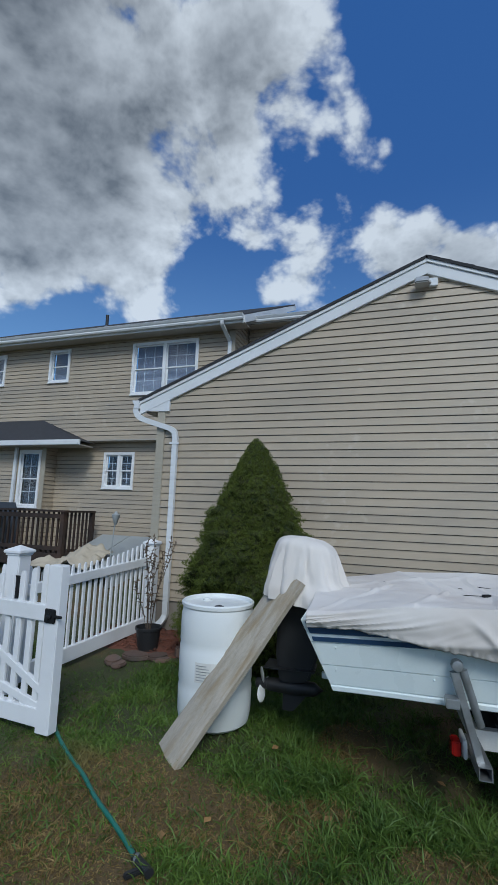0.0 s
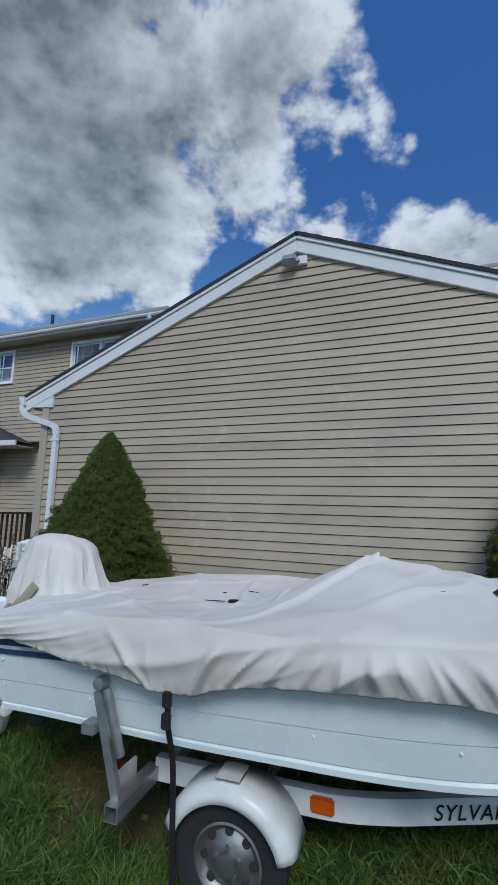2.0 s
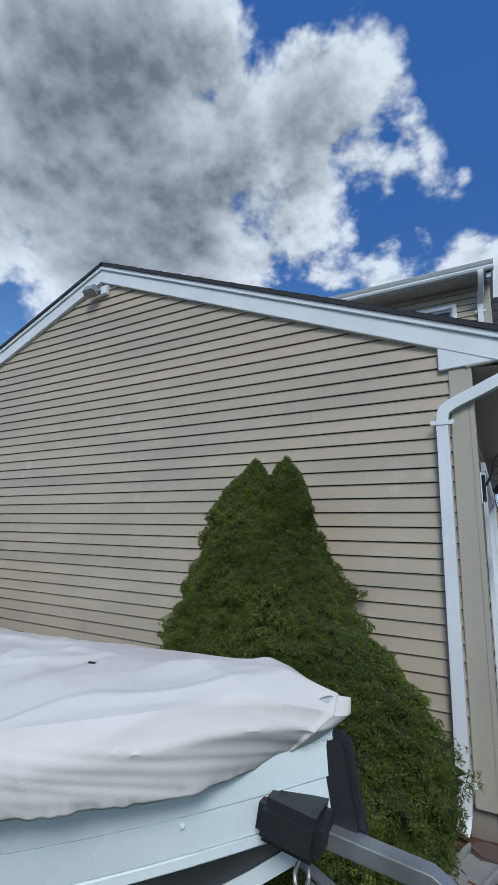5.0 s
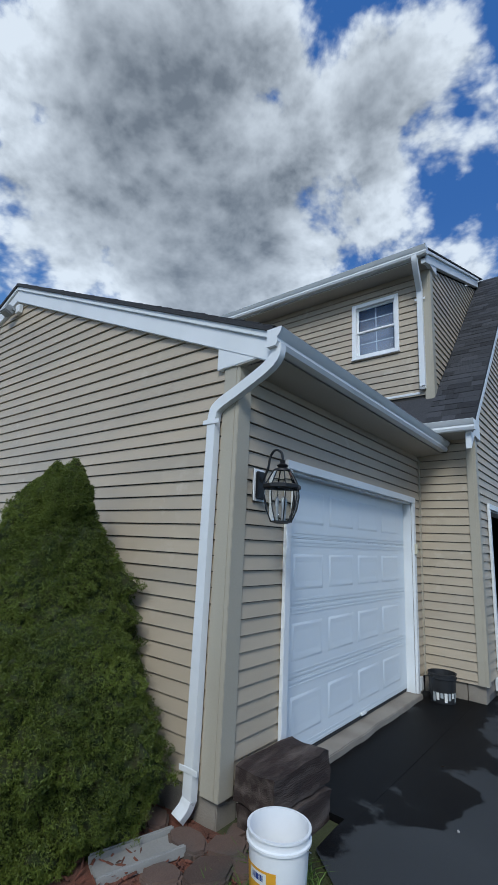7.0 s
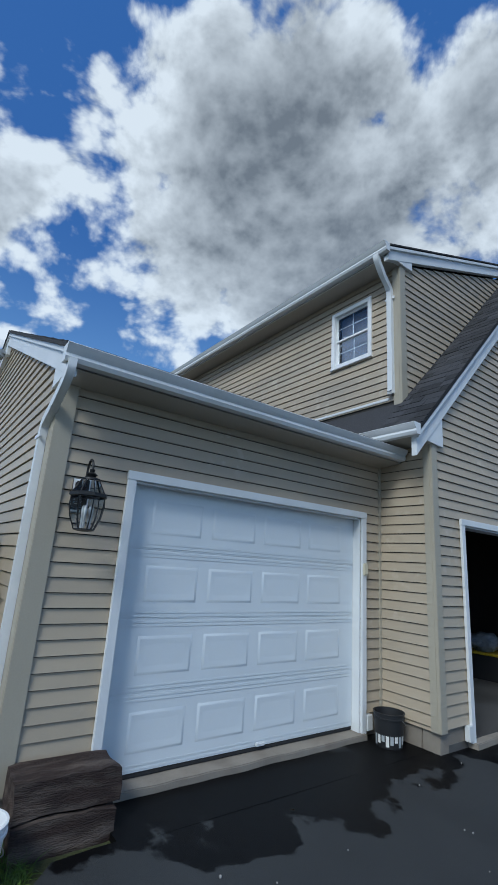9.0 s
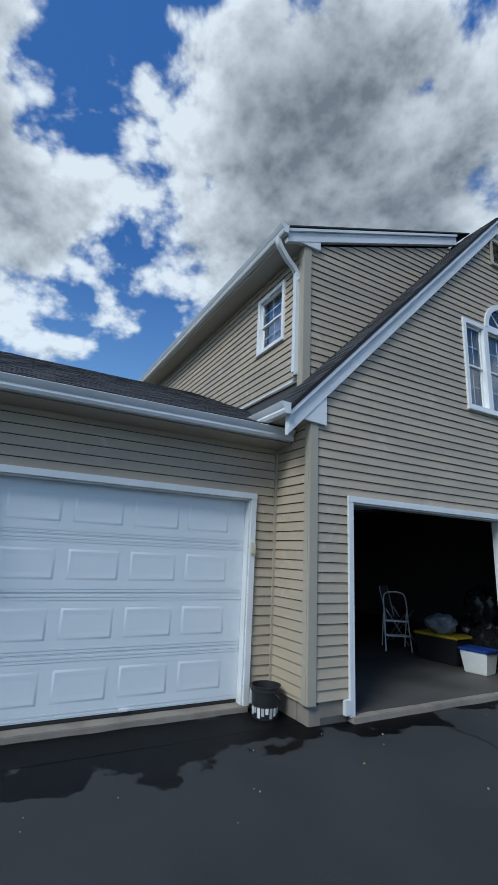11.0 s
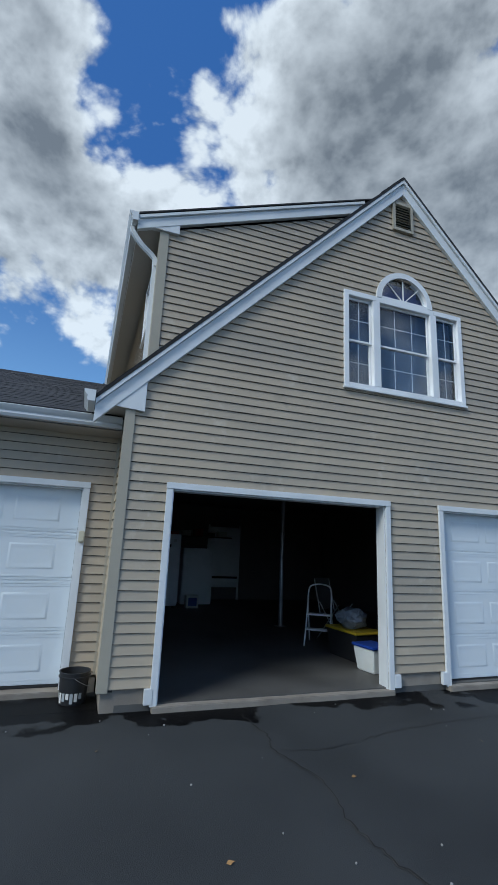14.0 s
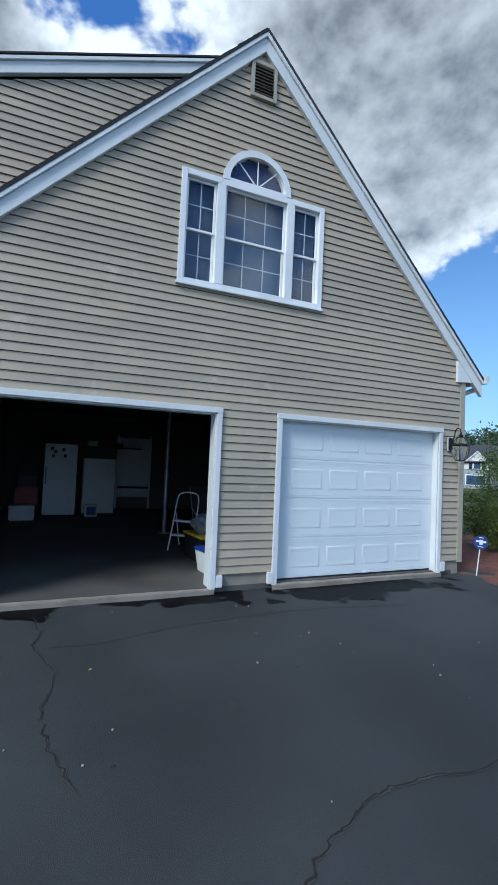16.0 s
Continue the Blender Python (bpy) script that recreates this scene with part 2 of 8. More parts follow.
INK = mat("label_blue", (0.02, 0.05, 0.22), 0.4, vary=0.05, bump=0)
PAPER = mat("label_paper", (0.70, 0.70, 0.66), 0.6, vary=0.08, scale=12, bump=0.05)
YELLOW = mat("yellow_lid", (0.55, 0.40, 0.03), 0.45, vary=0.08, bump=0.05)
BLUEPL = mat("blue_lid", (0.02, 0.06, 0.32), 0.4, vary=0.08, bump=0.05)
TARP = mat("beige_tarp", (0.50, 0.44, 0.34), 0.85, vary=0.2, scale=7, bump=0.3)
GRILLC = mat("grill_cover", (0.06, 0.075, 0.10), 0.7, vary=0.2, scale=5, bump=0.2)
HATCH = mat("hatch_paint", (0.36, 0.39, 0.40), 0.45, vary=0.12, scale=4, bump=0.1)
# dark blue sheet behind the fanlight pane
FANROOM = mat("fanlight_blue", (0.05, 0.07, 0.22), 0.8, vary=0.1, bump=0)
# gable window backing: the sky reflected in its panes is put into this blue
SKYBACK = mat("sky_toned_backing", (0.13, 0.165, 0.23), 0.9, vary=0.15, scale=3, bump=0.1)
# near-black sheathing: the shade line below each plank is coloured in
LAPSHADE = mat("lap_shade_backing", (0.05, 0.047, 0.043), 0.95, vary=0.1, bump=0)
DARK = mat("void_dark", (0.03, 0.03, 0.03), 0.9, vary=0.1, bump=0)
# curtain, its colour darkened and blued for sky reflected in the panes
SKYCURTAIN = mat("sky_toned_curtain", (0.21, 0.23, 0.29), 0.9, vary=0.12, scale=4, bump=0.1)
# dark sheet: the gloom of an unlit room is put into its colour
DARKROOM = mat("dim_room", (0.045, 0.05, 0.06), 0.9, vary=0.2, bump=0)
REDPAINT = mat("red_paint", (0.30, 0.02, 0.02), 0.4, vary=0.1, bump=0.03)
PLASTICBAG = mat("grey_bag", (0.22, 0.25, 0.29), 0.3, vary=0.3, scale=12, bump=0.3)
BINBAG = mat("bin_bag", (0.016, 0.017, 0.019), 0.28, vary=0.2, scale=14, bump=0.35, grain_scale=40)
GREYCLOTH = mat("grey_cloth", (0.09, 0.092, 0.095), 0.9, vary=0.15, scale=9, bump=0.2)
LEAFYEL = mat("fallen_leaf", (0.30, 0.17, 0.06), 0.7, vary=0.3, scale=30, bump=0.2, rnd=0.3)
# hull bottom: the shade under the boat is put into this dark colour
BOTTOMSHADE = mat("hull_bottom_shade", (0.085, 0.085, 0.083), 0.5, metal=0.3, vary=0.3, scale=5, bump=0.1)
DEEP = mat("crack_fill", (0.012, 0.012, 0.012), 0.95, vary=0.3, scale=30, grain=0.3, bump=0.5)
CRACKEDGE = mat("crack_lip", (0.050, 0.049, 0.046), 0.95, vary=0.5, scale=18, grain=0.4, bump=0.6)


def glass_mat(name, color, rough=0.03, ior=1.45):
    m = bpy.data.materials.new(name)
    m.use_nodes = True
    t = m.node_tree
    b = t.nodes["Principled BSDF"]
    b.inputs["Base Color"].default_value = (*color, 1)
    b.inputs["Roughness"].default_value = rough
    b.inputs["Transmission Weight"].default_value = 1.0
    b.inputs["IOR"].default_value = ior
    n = t.nodes.new("ShaderNodeTexNoise")
    n.inputs["Scale"].default_value = 1.7
    bp = t.nodes.new("ShaderNodeBump")
    bp.inputs["Strength"].default_value = 0.06
    t.links.new(n.outputs[0], bp.inputs["Height"])
    t.links.new(bp.outputs[0], b.inputs["Normal"])
    return m


GLASS = glass_mat("window_glass", (0.80, 0.86, 0.92))
LAMPGLASS = glass_mat("lantern_glass", (0.93, 0.95, 0.95), 0.05, 1.13)


def leaf_mat(name, dark, light, dry=None, rough=0.55):
    """Foliage with clumps of lighter and darker green by place, and by single leaf."""
    m = bpy.data.materials.new(name)
    m.use_nodes = True
    t = m.node_tree
    b = t.nodes["Principled BSDF"]
    L = t.links.new
    tc = t.nodes.new("ShaderNodeTexCoord")
    n = t.nodes.new("ShaderNodeTexNoise")
    n.inputs["Scale"].default_value, n.inputs["Detail"].default_value = 2.4, 6
    L(tc.outputs["Object"], n.inputs["Vector"])
    g = t.nodes.new("ShaderNodeNewGeometry")
    q = t.nodes.new("ShaderNodeMath")
    q.operation = "MULTIPLY_ADD"
    L(g.outputs["Random Per Island"], q.inputs[0])
    q.inputs[1].default_value = 0.55
    mr = t.nodes.new("ShaderNodeMapRange")
    mr.inputs[1].default_value, mr.inputs[2].default_value = 0.35, 0.68
    mr.inputs[3].default_value, mr.inputs[4].default_value = 0.0, 0.45
    L(n.outputs[0], mr.inputs[0])
    L(mr.outputs[0], q.inputs[2])
    mx = t.nodes.new("ShaderNodeMix")
    mx.data_type = "RGBA"
    mx.inputs[6].default_value, mx.inputs[7].default_value = (*dark, 1), (*light, 1)
    L(q.outputs[0], mx.inputs[0])
    out = mx.outputs[2]
    if dry:
        n2 = t.nodes.new("ShaderNodeTexNoise")
        n2.inputs["Scale"].default_value, n2.inputs["Detail"].default_value = dry[1], 5
        L(tc.outputs["Object"], n2.inputs["Vector"])
        r2 = t.nodes.new("ShaderNodeMapRange")
        r2.inputs[1].default_value, r2.inputs[2].default_value = dry[2]
        L(n2.outputs[0], r2.inputs[0])
        m2 = t.nodes.new("ShaderNodeMix")
        m2.data_type = "RGBA"
        L(r2.outputs[0], m2.inputs[0])
        L(out, m2.inputs[6])
        m2.inputs[7].default_value = (*dry[0], 1)
        out = m2.outputs[2]
    L(out, b.inputs["Base Color"])
    b.inputs["Roughness"].default_value = rough
    b.inputs["Specular IOR Level"].default_value = 0.3
    return m


SPRUCE = leaf_mat("spruce_needles", (0.030, 0.048, 0.008), (0.165, 0.205, 0.030), ((0.10, 0.085, 0.04), 3.1, (0.66, 0.78)))
GRASS = leaf_mat("grass_blades", (0.030, 0.070, 0.012), (0.135, 0.215, 0.034), ((0.20, 0.17, 0.06), 2.2, (0.60, 0.74)))
STRAW = leaf_mat("dry_grass_blades", (0.105, 0.073, 0.023), (0.31, 0.215, 0.078))
SHRUB = leaf_mat("shrub_leaves", (0.03, 0.06, 0.02), (0.13, 0.18, 0.06))
FARTREE = leaf_mat("far_tree_leaves", (0.03, 0.055, 0.03), (0.10, 0.14, 0.07))
CROWN = mat("spruce_hollow_shade", (0.024, 0.036, 0.007), 0.95, vary=0.4, scale=26, grain=0.6, grain_scale=170, bump=1.0, tint=(0.040, 0.040, 0.011))
TWIGLEAF = leaf_mat("dry_leaves", (0.07, 0.045, 0.03), (0.16, 0.11, 0.06))


# worn patches of the lawn: centre, half sizes
DRY = ((-5.55, -3.25, 0.75, 0.42), (-4.98, -3.28, 0.45, 0.32), (-6.2, -3.5, 0.7, 0.45), (-5.7, -3.9, 0.7, 0.4), (-4.56, -3.02, 0.22, 0.13), (-3.87, -3.24, 0.30, 0.16), (-4.42, -2.2, 0.28, 0.36), (-4.9, -4.1, 0.9, 0.35), (-3.2, -3.4, 0.35, 0.2), (-2.4, -2.7, 0.4, 0.25))


def dryness(x, y):
    """How worn the lawn is at a place, 0 to about 1."""
    r = min(math.hypot((x - cx) / rx, (y - cy) / ry) for cx, cy, rx, ry in DRY)
    return sstep(1.35, 0.55, r + 0.5 * noise.noise((x * 2.3, y * 2.3, 4.0)) + 0.25 * noise.noise((x * 7.0, y * 7.0, 2.0)))


def ground_mat():
    m = mat("lawn_soil", (0.050, 0.058, 0.020), 0.95, vary=0.35, scale=3.0, grain=0.5, grain_scale=90, bump=0.9, spots=((0.115, 0.078, 0.038), 0.9, (0.50, 0.64)))
    t = m.node_tree
    L = t.links.new
    b = t.nodes["Principled BSDF"]
    tc = t.nodes.new("ShaderNodeTexCoord")
    nz = t.nodes.new("ShaderNodeTexNoise")
    nz.inputs["Scale"].default_value, nz.inputs["Detail"].default_value = 2.6, 8
    L(tc.outputs["Object"], nz.inputs["Vector"])
    out = b.inputs["Base Color"].links[0].from_socket
    for cx, cy, rx, ry in DRY:
        mp = t.nodes.new("ShaderNodeMapping")
        mp.vector_type = "TEXTURE"
        mp.inputs["Location"].default_value = (cx, cy, -0.3)
        mp.inputs["Scale"].default_value = (rx, ry, 1)
        L(tc.outputs["Object"], mp.inputs[0])
        ln = t.nodes.new("ShaderNodeVectorMath")
        ln.operation = "LENGTH"
        L(mp.outputs[0], ln.inputs[0])
        q = t.nodes.new("ShaderNodeMath")
        q.operation = "MULTIPLY_ADD"
        L(nz.outputs[0], q.inputs[0])
        q.inputs[1].default_value = 1.6
        L(ln.outputs["Value"], q.inputs[2])
        r = t.nodes.new("ShaderNodeMapRange")
        L(q.outputs[0], r.inputs[0])
        r.inputs[1].default_value, r.inputs[2].default_value = 2.15, 1.35
        g = t.nodes.new("ShaderNodeMix")
        g.data_type = "RGBA"
        L(r.outputs[0], g.inputs[0])
        L(out, g.inputs[6])
        g.inputs[7].default_value = (0.112, 0.076, 0.032, 1)
        out = g.outputs[2]
    L(out, b.inputs["Base Color"])
    return m


def sstep(a, b, x):
    t = min(1, max(0, (x - a) / (b - a)))
    return t * t * (3 - 2 * t)


LAWN = ground_mat()


def asphalt_mat():
    """Driveway: fine stone grain, worn paler bands, and dark wet patches by the doors."""
    m = mat("driveway_asphalt", (0.038, 0.0405, 0.0415), 0.75, vary=0.40, scale=0.9, grain=0.35, grain_scale=200, bump=0.4, tint=(0.022, 0.0235, 0.0245), spots=((0.058, 0.058, 0.055), 0.6, (0.50, 0.72)))
    t = m.node_tree
    L = t.links.new
    b = t.nodes["Principled BSDF"]
    tc = t.nodes.new("ShaderNodeTexCoord")
    nz = t.nodes.new("ShaderNodeTexNoise")
    nz.inputs["Scale"].default_value, nz.inputs["Detail"].default_value = 2.6, 9
    L(tc.outputs["Object"], nz.inputs["Vector"])
    total = None
    for cx, cy, rx, ry in ((0.30, 1.75, 0.66, 1.50), (0.62, 2.2, 0.48, 0.7), (0.70, 4.6, 0.40, 0.9), (0.72, 6.6, 0.32, 1.2), (0.95, 8.9, 0.50, 1.5), (0.35, 3.25, 0.60, 0.65)):
        mp = t.nodes.new("ShaderNodeMapping")
        mp.vector_type = "TEXTURE"
        mp.inputs["Location"].default_value = (cx, cy, -0.08)
        mp.inputs["Scale"].default_value = (rx, ry, 1)
        L(tc.outputs["Object"], mp.inputs[0])
        ln = t.nodes.new("ShaderNodeVectorMath")
        ln.operation = "LENGTH"
        L(mp.outputs[0], ln.inputs[0])
        s = t.nodes.new("ShaderNodeMath")
        s.operation = "MULTIPLY_ADD"
        L(nz.outputs[0], s.inputs[0])
        s.inputs[1].default_value = 2.8
        L(ln.outputs["Value"], s.inputs[2])
        r = t.nodes.new("ShaderNodeMapRange")
        r.interpolation_type = "SMOOTHSTEP"
        L(s.outputs[0], r.inputs[0])
        r.inputs[1].default_value, r.inputs[2].default_value = 2.42, 2.26
        if total is None:
            total = r.outputs[0]
        else:
            q = t.nodes.new("ShaderNodeMath")
            q.operation = "MAXIMUM"
            L(total, q.inputs[0])
            L(r.outputs[0], q.inputs[1])
            total = q.outputs[0]
    src = b.inputs["Base Color"].links[0].from_socket
    mx = t.nodes.new("ShaderNodeMix")
    mx.data_type = "RGBA"
    L(total, mx.inputs[0])
    L(src, mx.inputs[6])
    mx.inputs[7].default_value = (0.004, 0.004, 0.0045, 1)
    L(mx.outputs[2], b.inputs["Base Color"])
    rs = b.inputs["Roughness"].links[0].from_socket
    rm = t.nodes.new("ShaderNodeMix")
    L(total, rm.inputs[0])
    L(rs, rm.inputs[2])
    rm.inputs[3].default_value = 0.5
    sp = t.nodes.new("ShaderNodeMapRange")
    L(total, sp.inputs[0])
    sp.inputs[3].default_value, sp.inputs[4].default_value = 0.40, 0.10
    L(sp.outputs[0], b.inputs["Specular IOR Level"])
    L(rm.outputs[0], b.inputs["Roughness"])
    return m


ASPHALT = asphalt_mat()

# ---- mesh helpers ----


def thing(name, label, category, at=(0, 0, 0), group="", kind="", m=None):
    ob = new(name)
    ob.empty_display_size = 0.1
    ob.matrix_world = m if m is not None else Matrix.Translation(at)
    return tagged(ob, label, category, group, kind)


def finish(bm, name, material, bevel=0.0, seg=2, angle=35):
    if bevel:
        edges = [e for e in bm.edges if len(e.link_faces) == 2 and e.calc_face_angle(0) > radians(30)]
        bmesh.ops.bevel(bm, geom=edges, offset=bevel, segments=seg, affect="EDGES", clamp_overlap=True)
    me = bpy.data.meshes.new(name)
    bm.to_mesh(me)
    bm.free()
    me.polygons.foreach_set("use_smooth", [True] * len(me.polygons))
    me.set_sharp_from_angle(angle=radians(angle))
    me.materials.append(material)
    return me


def part(name, bm, material=None, parent=None, label="", bevel=0.0, seg=2):
    """One mesh object, in its parent's own space."""
    me = bm if isinstance(bm, bpy.types.Mesh) else finish(bm, name, material, bevel, seg)
    ob = new(name, me)
    ob.parent = parent
    if label:
        tagged(ob, label)
    return ob


def B():
    return bmesh.new()


def bx(bm, x0, y0, z0, x1, y1, z1):
    c = Matrix.Translation(((x0 + x1) / 2, (y0 + y1) / 2, (z0 + z1) / 2)) @ Matrix.Diagonal((abs(x1 - x0), abs(y1 - y0), abs(z1 - z0), 1))
    bmesh.ops.create_cube(bm, size=1, matrix=c)
    return bm


def mbox(bm, m, sx, sy, sz):
    bmesh.ops.create_cube(bm, size=1, matrix=m @ Matrix.Diagonal((sx, sy, sz, 1)))
    return bm


def prism(bm, pts, off):
    """A flat outline of 3D points, extruded by the vector off."""
    a = [bm.verts.new(p) for p in pts]
    b = [bm.verts.new(Vector(p) + Vector(off)) for p in pts]
    n = len(pts)
    bm.faces.new(a)
    bm.faces.new(b[::-1])
    for k in range(n):
        bm.faces.new((a[k], b[k], b[(k + 1) % n], a[(k + 1) % n]))
    bmesh.ops.recalc_face_normals(bm, faces=bm.faces[:])
    return bm


def lathe(bm, prof, at=(0, 0, 0), seg=32, m=None):
    """A turned shape: (radius, height) pairs about a vertical axis."""
    m = m or Matrix.Translation(at)
    rings = []
    for r, z in prof:
        if r < 1e-5:
            rings.append([bm.verts.new(m @ Vector((0, 0, z)))])
        else:
            rings.append([bm.verts.new(m @ Vector((r * math.cos(2 * math.pi * k / seg), r * math.sin(2 * math.pi * k / seg), z))) for k in range(seg)])
    for a, b in zip(rings, rings[1:]):
        for k in range(seg):
            q = [a[k % len(a)], a[(k + 1) % len(a)], b[(k + 1) % len(b)], b[k % len(b)]]
            q = list(dict.fromkeys(q))
            if len(q) > 2:
                bm.faces.new(q)
    bmesh.ops.recalc_face_normals(bm, faces=bm.faces[:])
    return bm


def sweep(bm, pts, section, upv=(0, 0, 1), cap=True):
    """A section of (side, up) pairs carried along a line of points."""
    pts = [Vector(p) for p in pts]
    rings = []
    for k, p in enumerate(pts):
        d = (pts[min(k + 1, len(pts) - 1)] - pts[max(k - 1, 0)]).normalized()
        s = d.cross(Vector(upv))
        if s.length < 1e-4:
            s = d.cross(Vector((0, 1, 0)))
        s.normalize()
        u = s.cross(d).normalized()
        rings.append([bm.verts.new(p + s * a + u * b) for a, b in section])
    n = len(section)
    for a, b in zip(rings, rings[1:]):
        for k in range(n):
            bm.faces.new((a[k], a[(k + 1) % n], b[(k + 1) % n], b[k]))
    if cap:
        bm.faces.new(rings[0][::-1])
        bm.faces.new(rings[-1])
    bmesh.ops.recalc_face_normals(bm, faces=bm.faces[:])
    return bm


def ring(r, n=10, ry=None):
    return [(r * math.cos(2 * math.pi * k / n), (ry or r) * math.sin(2 * math.pi * k / n)) for k in range(n)]


def tube(bm, pts, r, n=10):
    return sweep(bm, pts, ring(r, n))


def smooth_line(pts, sub=6):
    """Catmull-Rom through the points."""
    P = [Vector(p) for p in pts]
    P = [P[0] * 2 - P[1]] + P + [P[-1] * 2 - P[-2]]
    out = []
    for k in range(1, len(P) - 2):
        a, b, c, d = P[k - 1:k + 3]
        for s in range(sub):
            t = s / sub
            out.append(0.5 * ((2 * b) + (c - a) * t + (2 * a - 5 * b + 4 * c - d) * t * t + (3 * b - a - 3 * c + d) * t ** 3))
    out.append(P[-2])
    return out


def grid_mesh(name, rows, material, close=False):
    """A sheet from rows of points."""
    me = bpy.data.meshes.new(name)
    n, w = len(rows), len(rows[0])
    faces = []
    for a in range(n - 1):
        for k in range(w if close else w - 1):
            j = (k + 1) % w
            faces.append((a * w + k, a * w + j, (a + 1) * w + j, (a + 1) * w + k))
    me.from_pydata([tuple(p) for r in rows for p in r], [], faces)
    me.polygons.foreach_set("use_smooth", [True] * len(me.polygons))
    me.set_sharp_from_angle(angle=radians(50))
    me.materials.append(material)
    return me


def ground_z(x, y):
    """Height of the land: the drive lies near zero and the lawn falls away to the rear yard."""
    z = -0.33 + 0.24 * sstep(-2.8, 0.4, x)
    z += 0.05 * sstep(-1.6, -0.3, y) * sstep(0.6, -0.4, x)
    z += 0.30 * sstep(0.5, 2.6, y) * sstep(-7.0, -8.5, x)
    z += 0.07 * math.exp(-((x + 5.5) ** 2 + (y + 2.25) ** 2) / 0.45)
    if x < 0.6:
        z += 0.025 * noise.noise((x * 1.3, y * 1.3, 0.0)) * sstep(0.5, -0.5, x)
    return z

# ---- ground ----
xs = sorted(set([-2000, -600, -200, -80, -40, -25, -18, -14] + [-12 + 0.25 * k for k in range(53)] + [2, 4, 8, 14, 25, 60, 200, 600, 2000]))
ys = sorted(set([-2000, -600, -200, -60, -25, -14] + [-9 + 0.25 * k for k in range(53)] + [5, 6, 8, 10, 12, 14, 18, 25, 40, 80, 200, 600, 2000]))
ground = part("ground", grid_mesh("ground", [[(x, y, ground_z(x, y)) for x in xs] for y in ys], LAWN))
tagged(ground, "patchy green and straw-brown lawn over bare soil", "lawn", kind="structure")

# driveway: one sheet, rounded off along the lawn
dxs = [0.50 + 0.25 * k for k in range(54)]
rows = []
for k in range(70):
    y = -4.5 + 0.25 * k
    rows.append([(x, y, -0.046 - 0.036 * sstep(0.7, 2.6, x) + 0.004 * noise.noise((x * 0.7, y * 0.7, 3))) for x in dxs])
edge = lambda y: 0.50 if y > 0.2 else 0.50 + 1.5 * (0.2 - y)
rows = [[(max(p[0], edge(p[1]) + 0.04 * noise.noise((p[1] * 3, 0, 0))), p[1], p[2]) for p in r] for r in rows]
drive = part("driveway", grid_mesh("driveway", rows, ASPHALT))
tagged(drive, "dark sealed asphalt driveway with cracks and damp patches", "driveway", kind="structure")
# strip of drive that runs up to the door sills
bm = B()
for x0, x1, y0, y1 in ((-0.06, 0.56, 0.62, 3.72), (0.50, 0.60, 3.70, 11.4)):
    bx(bm, x0, y0, -0.30, x1, y1, -0.044)
part("driveway_edge", bm, ASPHALT, drive)

# ---- walls: sheathing and lapped siding ----
COURSE = 0.1016


def clip(poly, a, b, c):
    """The part of a convex outline where a*u + b*z <= c."""
    out = []
    for k, p in enumerate(poly):
        q = poly[(k + 1) % len(poly)]
        dp, dq = a * p[0] + b * p[1] - c, a * q[0] + b * q[1] - c
        if dp <= 0:
            out.append(p)
        if dp * dq < 0:
            t = dp / (dp - dq)
            out.append((p[0] + (q[0] - p[0]) * t, p[1] + (q[1] - p[1]) * t))
    return out


def minus(poly, holes):
    """Convex pieces of an outline without its rectangular holes (u0, u1, z0, z1)."""
    if len(poly) < 3:
        return []
    if not holes:
        return [poly]
    (u0, u1, z0, z1), rest = holes[0], holes[1:]
    mid = clip(clip(poly, 0, -1, -z0), 0, 1, z1)
    res = []
    for piece in (clip(poly, 0, 1, z0), clip(poly, 0, -1, -z1), clip(mid, 1, 0, u0), clip(mid, -1, 0, -u1)):
        if len(piece) > 2:
            res += minus(piece, rest)
    return res


def area(p):
    return abs(sum(p[k][0] * p[(k + 1) % len(p)][1] - p[(k + 1) % len(p)][0] * p[k][1] for k in range(len(p)))) / 2


def sided_wall(name, label, org, u, n, outline, holes, z0, mark=SIDING, thick=0.12):
    """A wall: sheathing of the full outline with its openings, and one lapped plank after another."""
    org, u, n = Vector(org), Vector(u), Vector(n)
    wall = thing(name, label, "wall", kind="structure")
    P = lambda q, d: org + u * q[0] + Vector((0, 0, q[1])) + n * d
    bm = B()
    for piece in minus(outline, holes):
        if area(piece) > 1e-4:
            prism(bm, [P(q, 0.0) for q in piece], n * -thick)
    part("sheathing", bm, LAPSHADE, wall)
    z, top = z0, max(q[1] for q in outline)
    while z < top:
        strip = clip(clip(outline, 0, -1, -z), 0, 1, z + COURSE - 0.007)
        if len(strip) > 2:
            for piece in minus(strip, holes):
                if area(piece) < 4e-4:
                    continue
                lap = [0.005 + 0.016 * max(0, (z + COURSE - q[1]) / COURSE) for q in piece]
                verts = [P(q, d) for q, d in zip(piece, lap)] + [P(q, 0.001) for q in piece]
                k = len(piece)
                faces = [tuple(range(k)), tuple(range(2 * k - 1, k - 1, -1))] + [(a, a + k, (a + 1) % k + k, (a + 1) % k) for a in range(k)]
                me = bpy.data.meshes.new("siding_plank")
                me.from_pydata([tuple(v) for v in verts], [], faces)
                b2 = B()
                b2.from_mesh(me)
                bmesh.ops.recalc_face_normals(b2, faces=b2.faces[:])
                b2.to_mesh(me)
                b2.free()
                me.materials.append(mark)
                ob = new("siding_plank", me)
                ob.parent = wall
        z += COURSE
    return wall


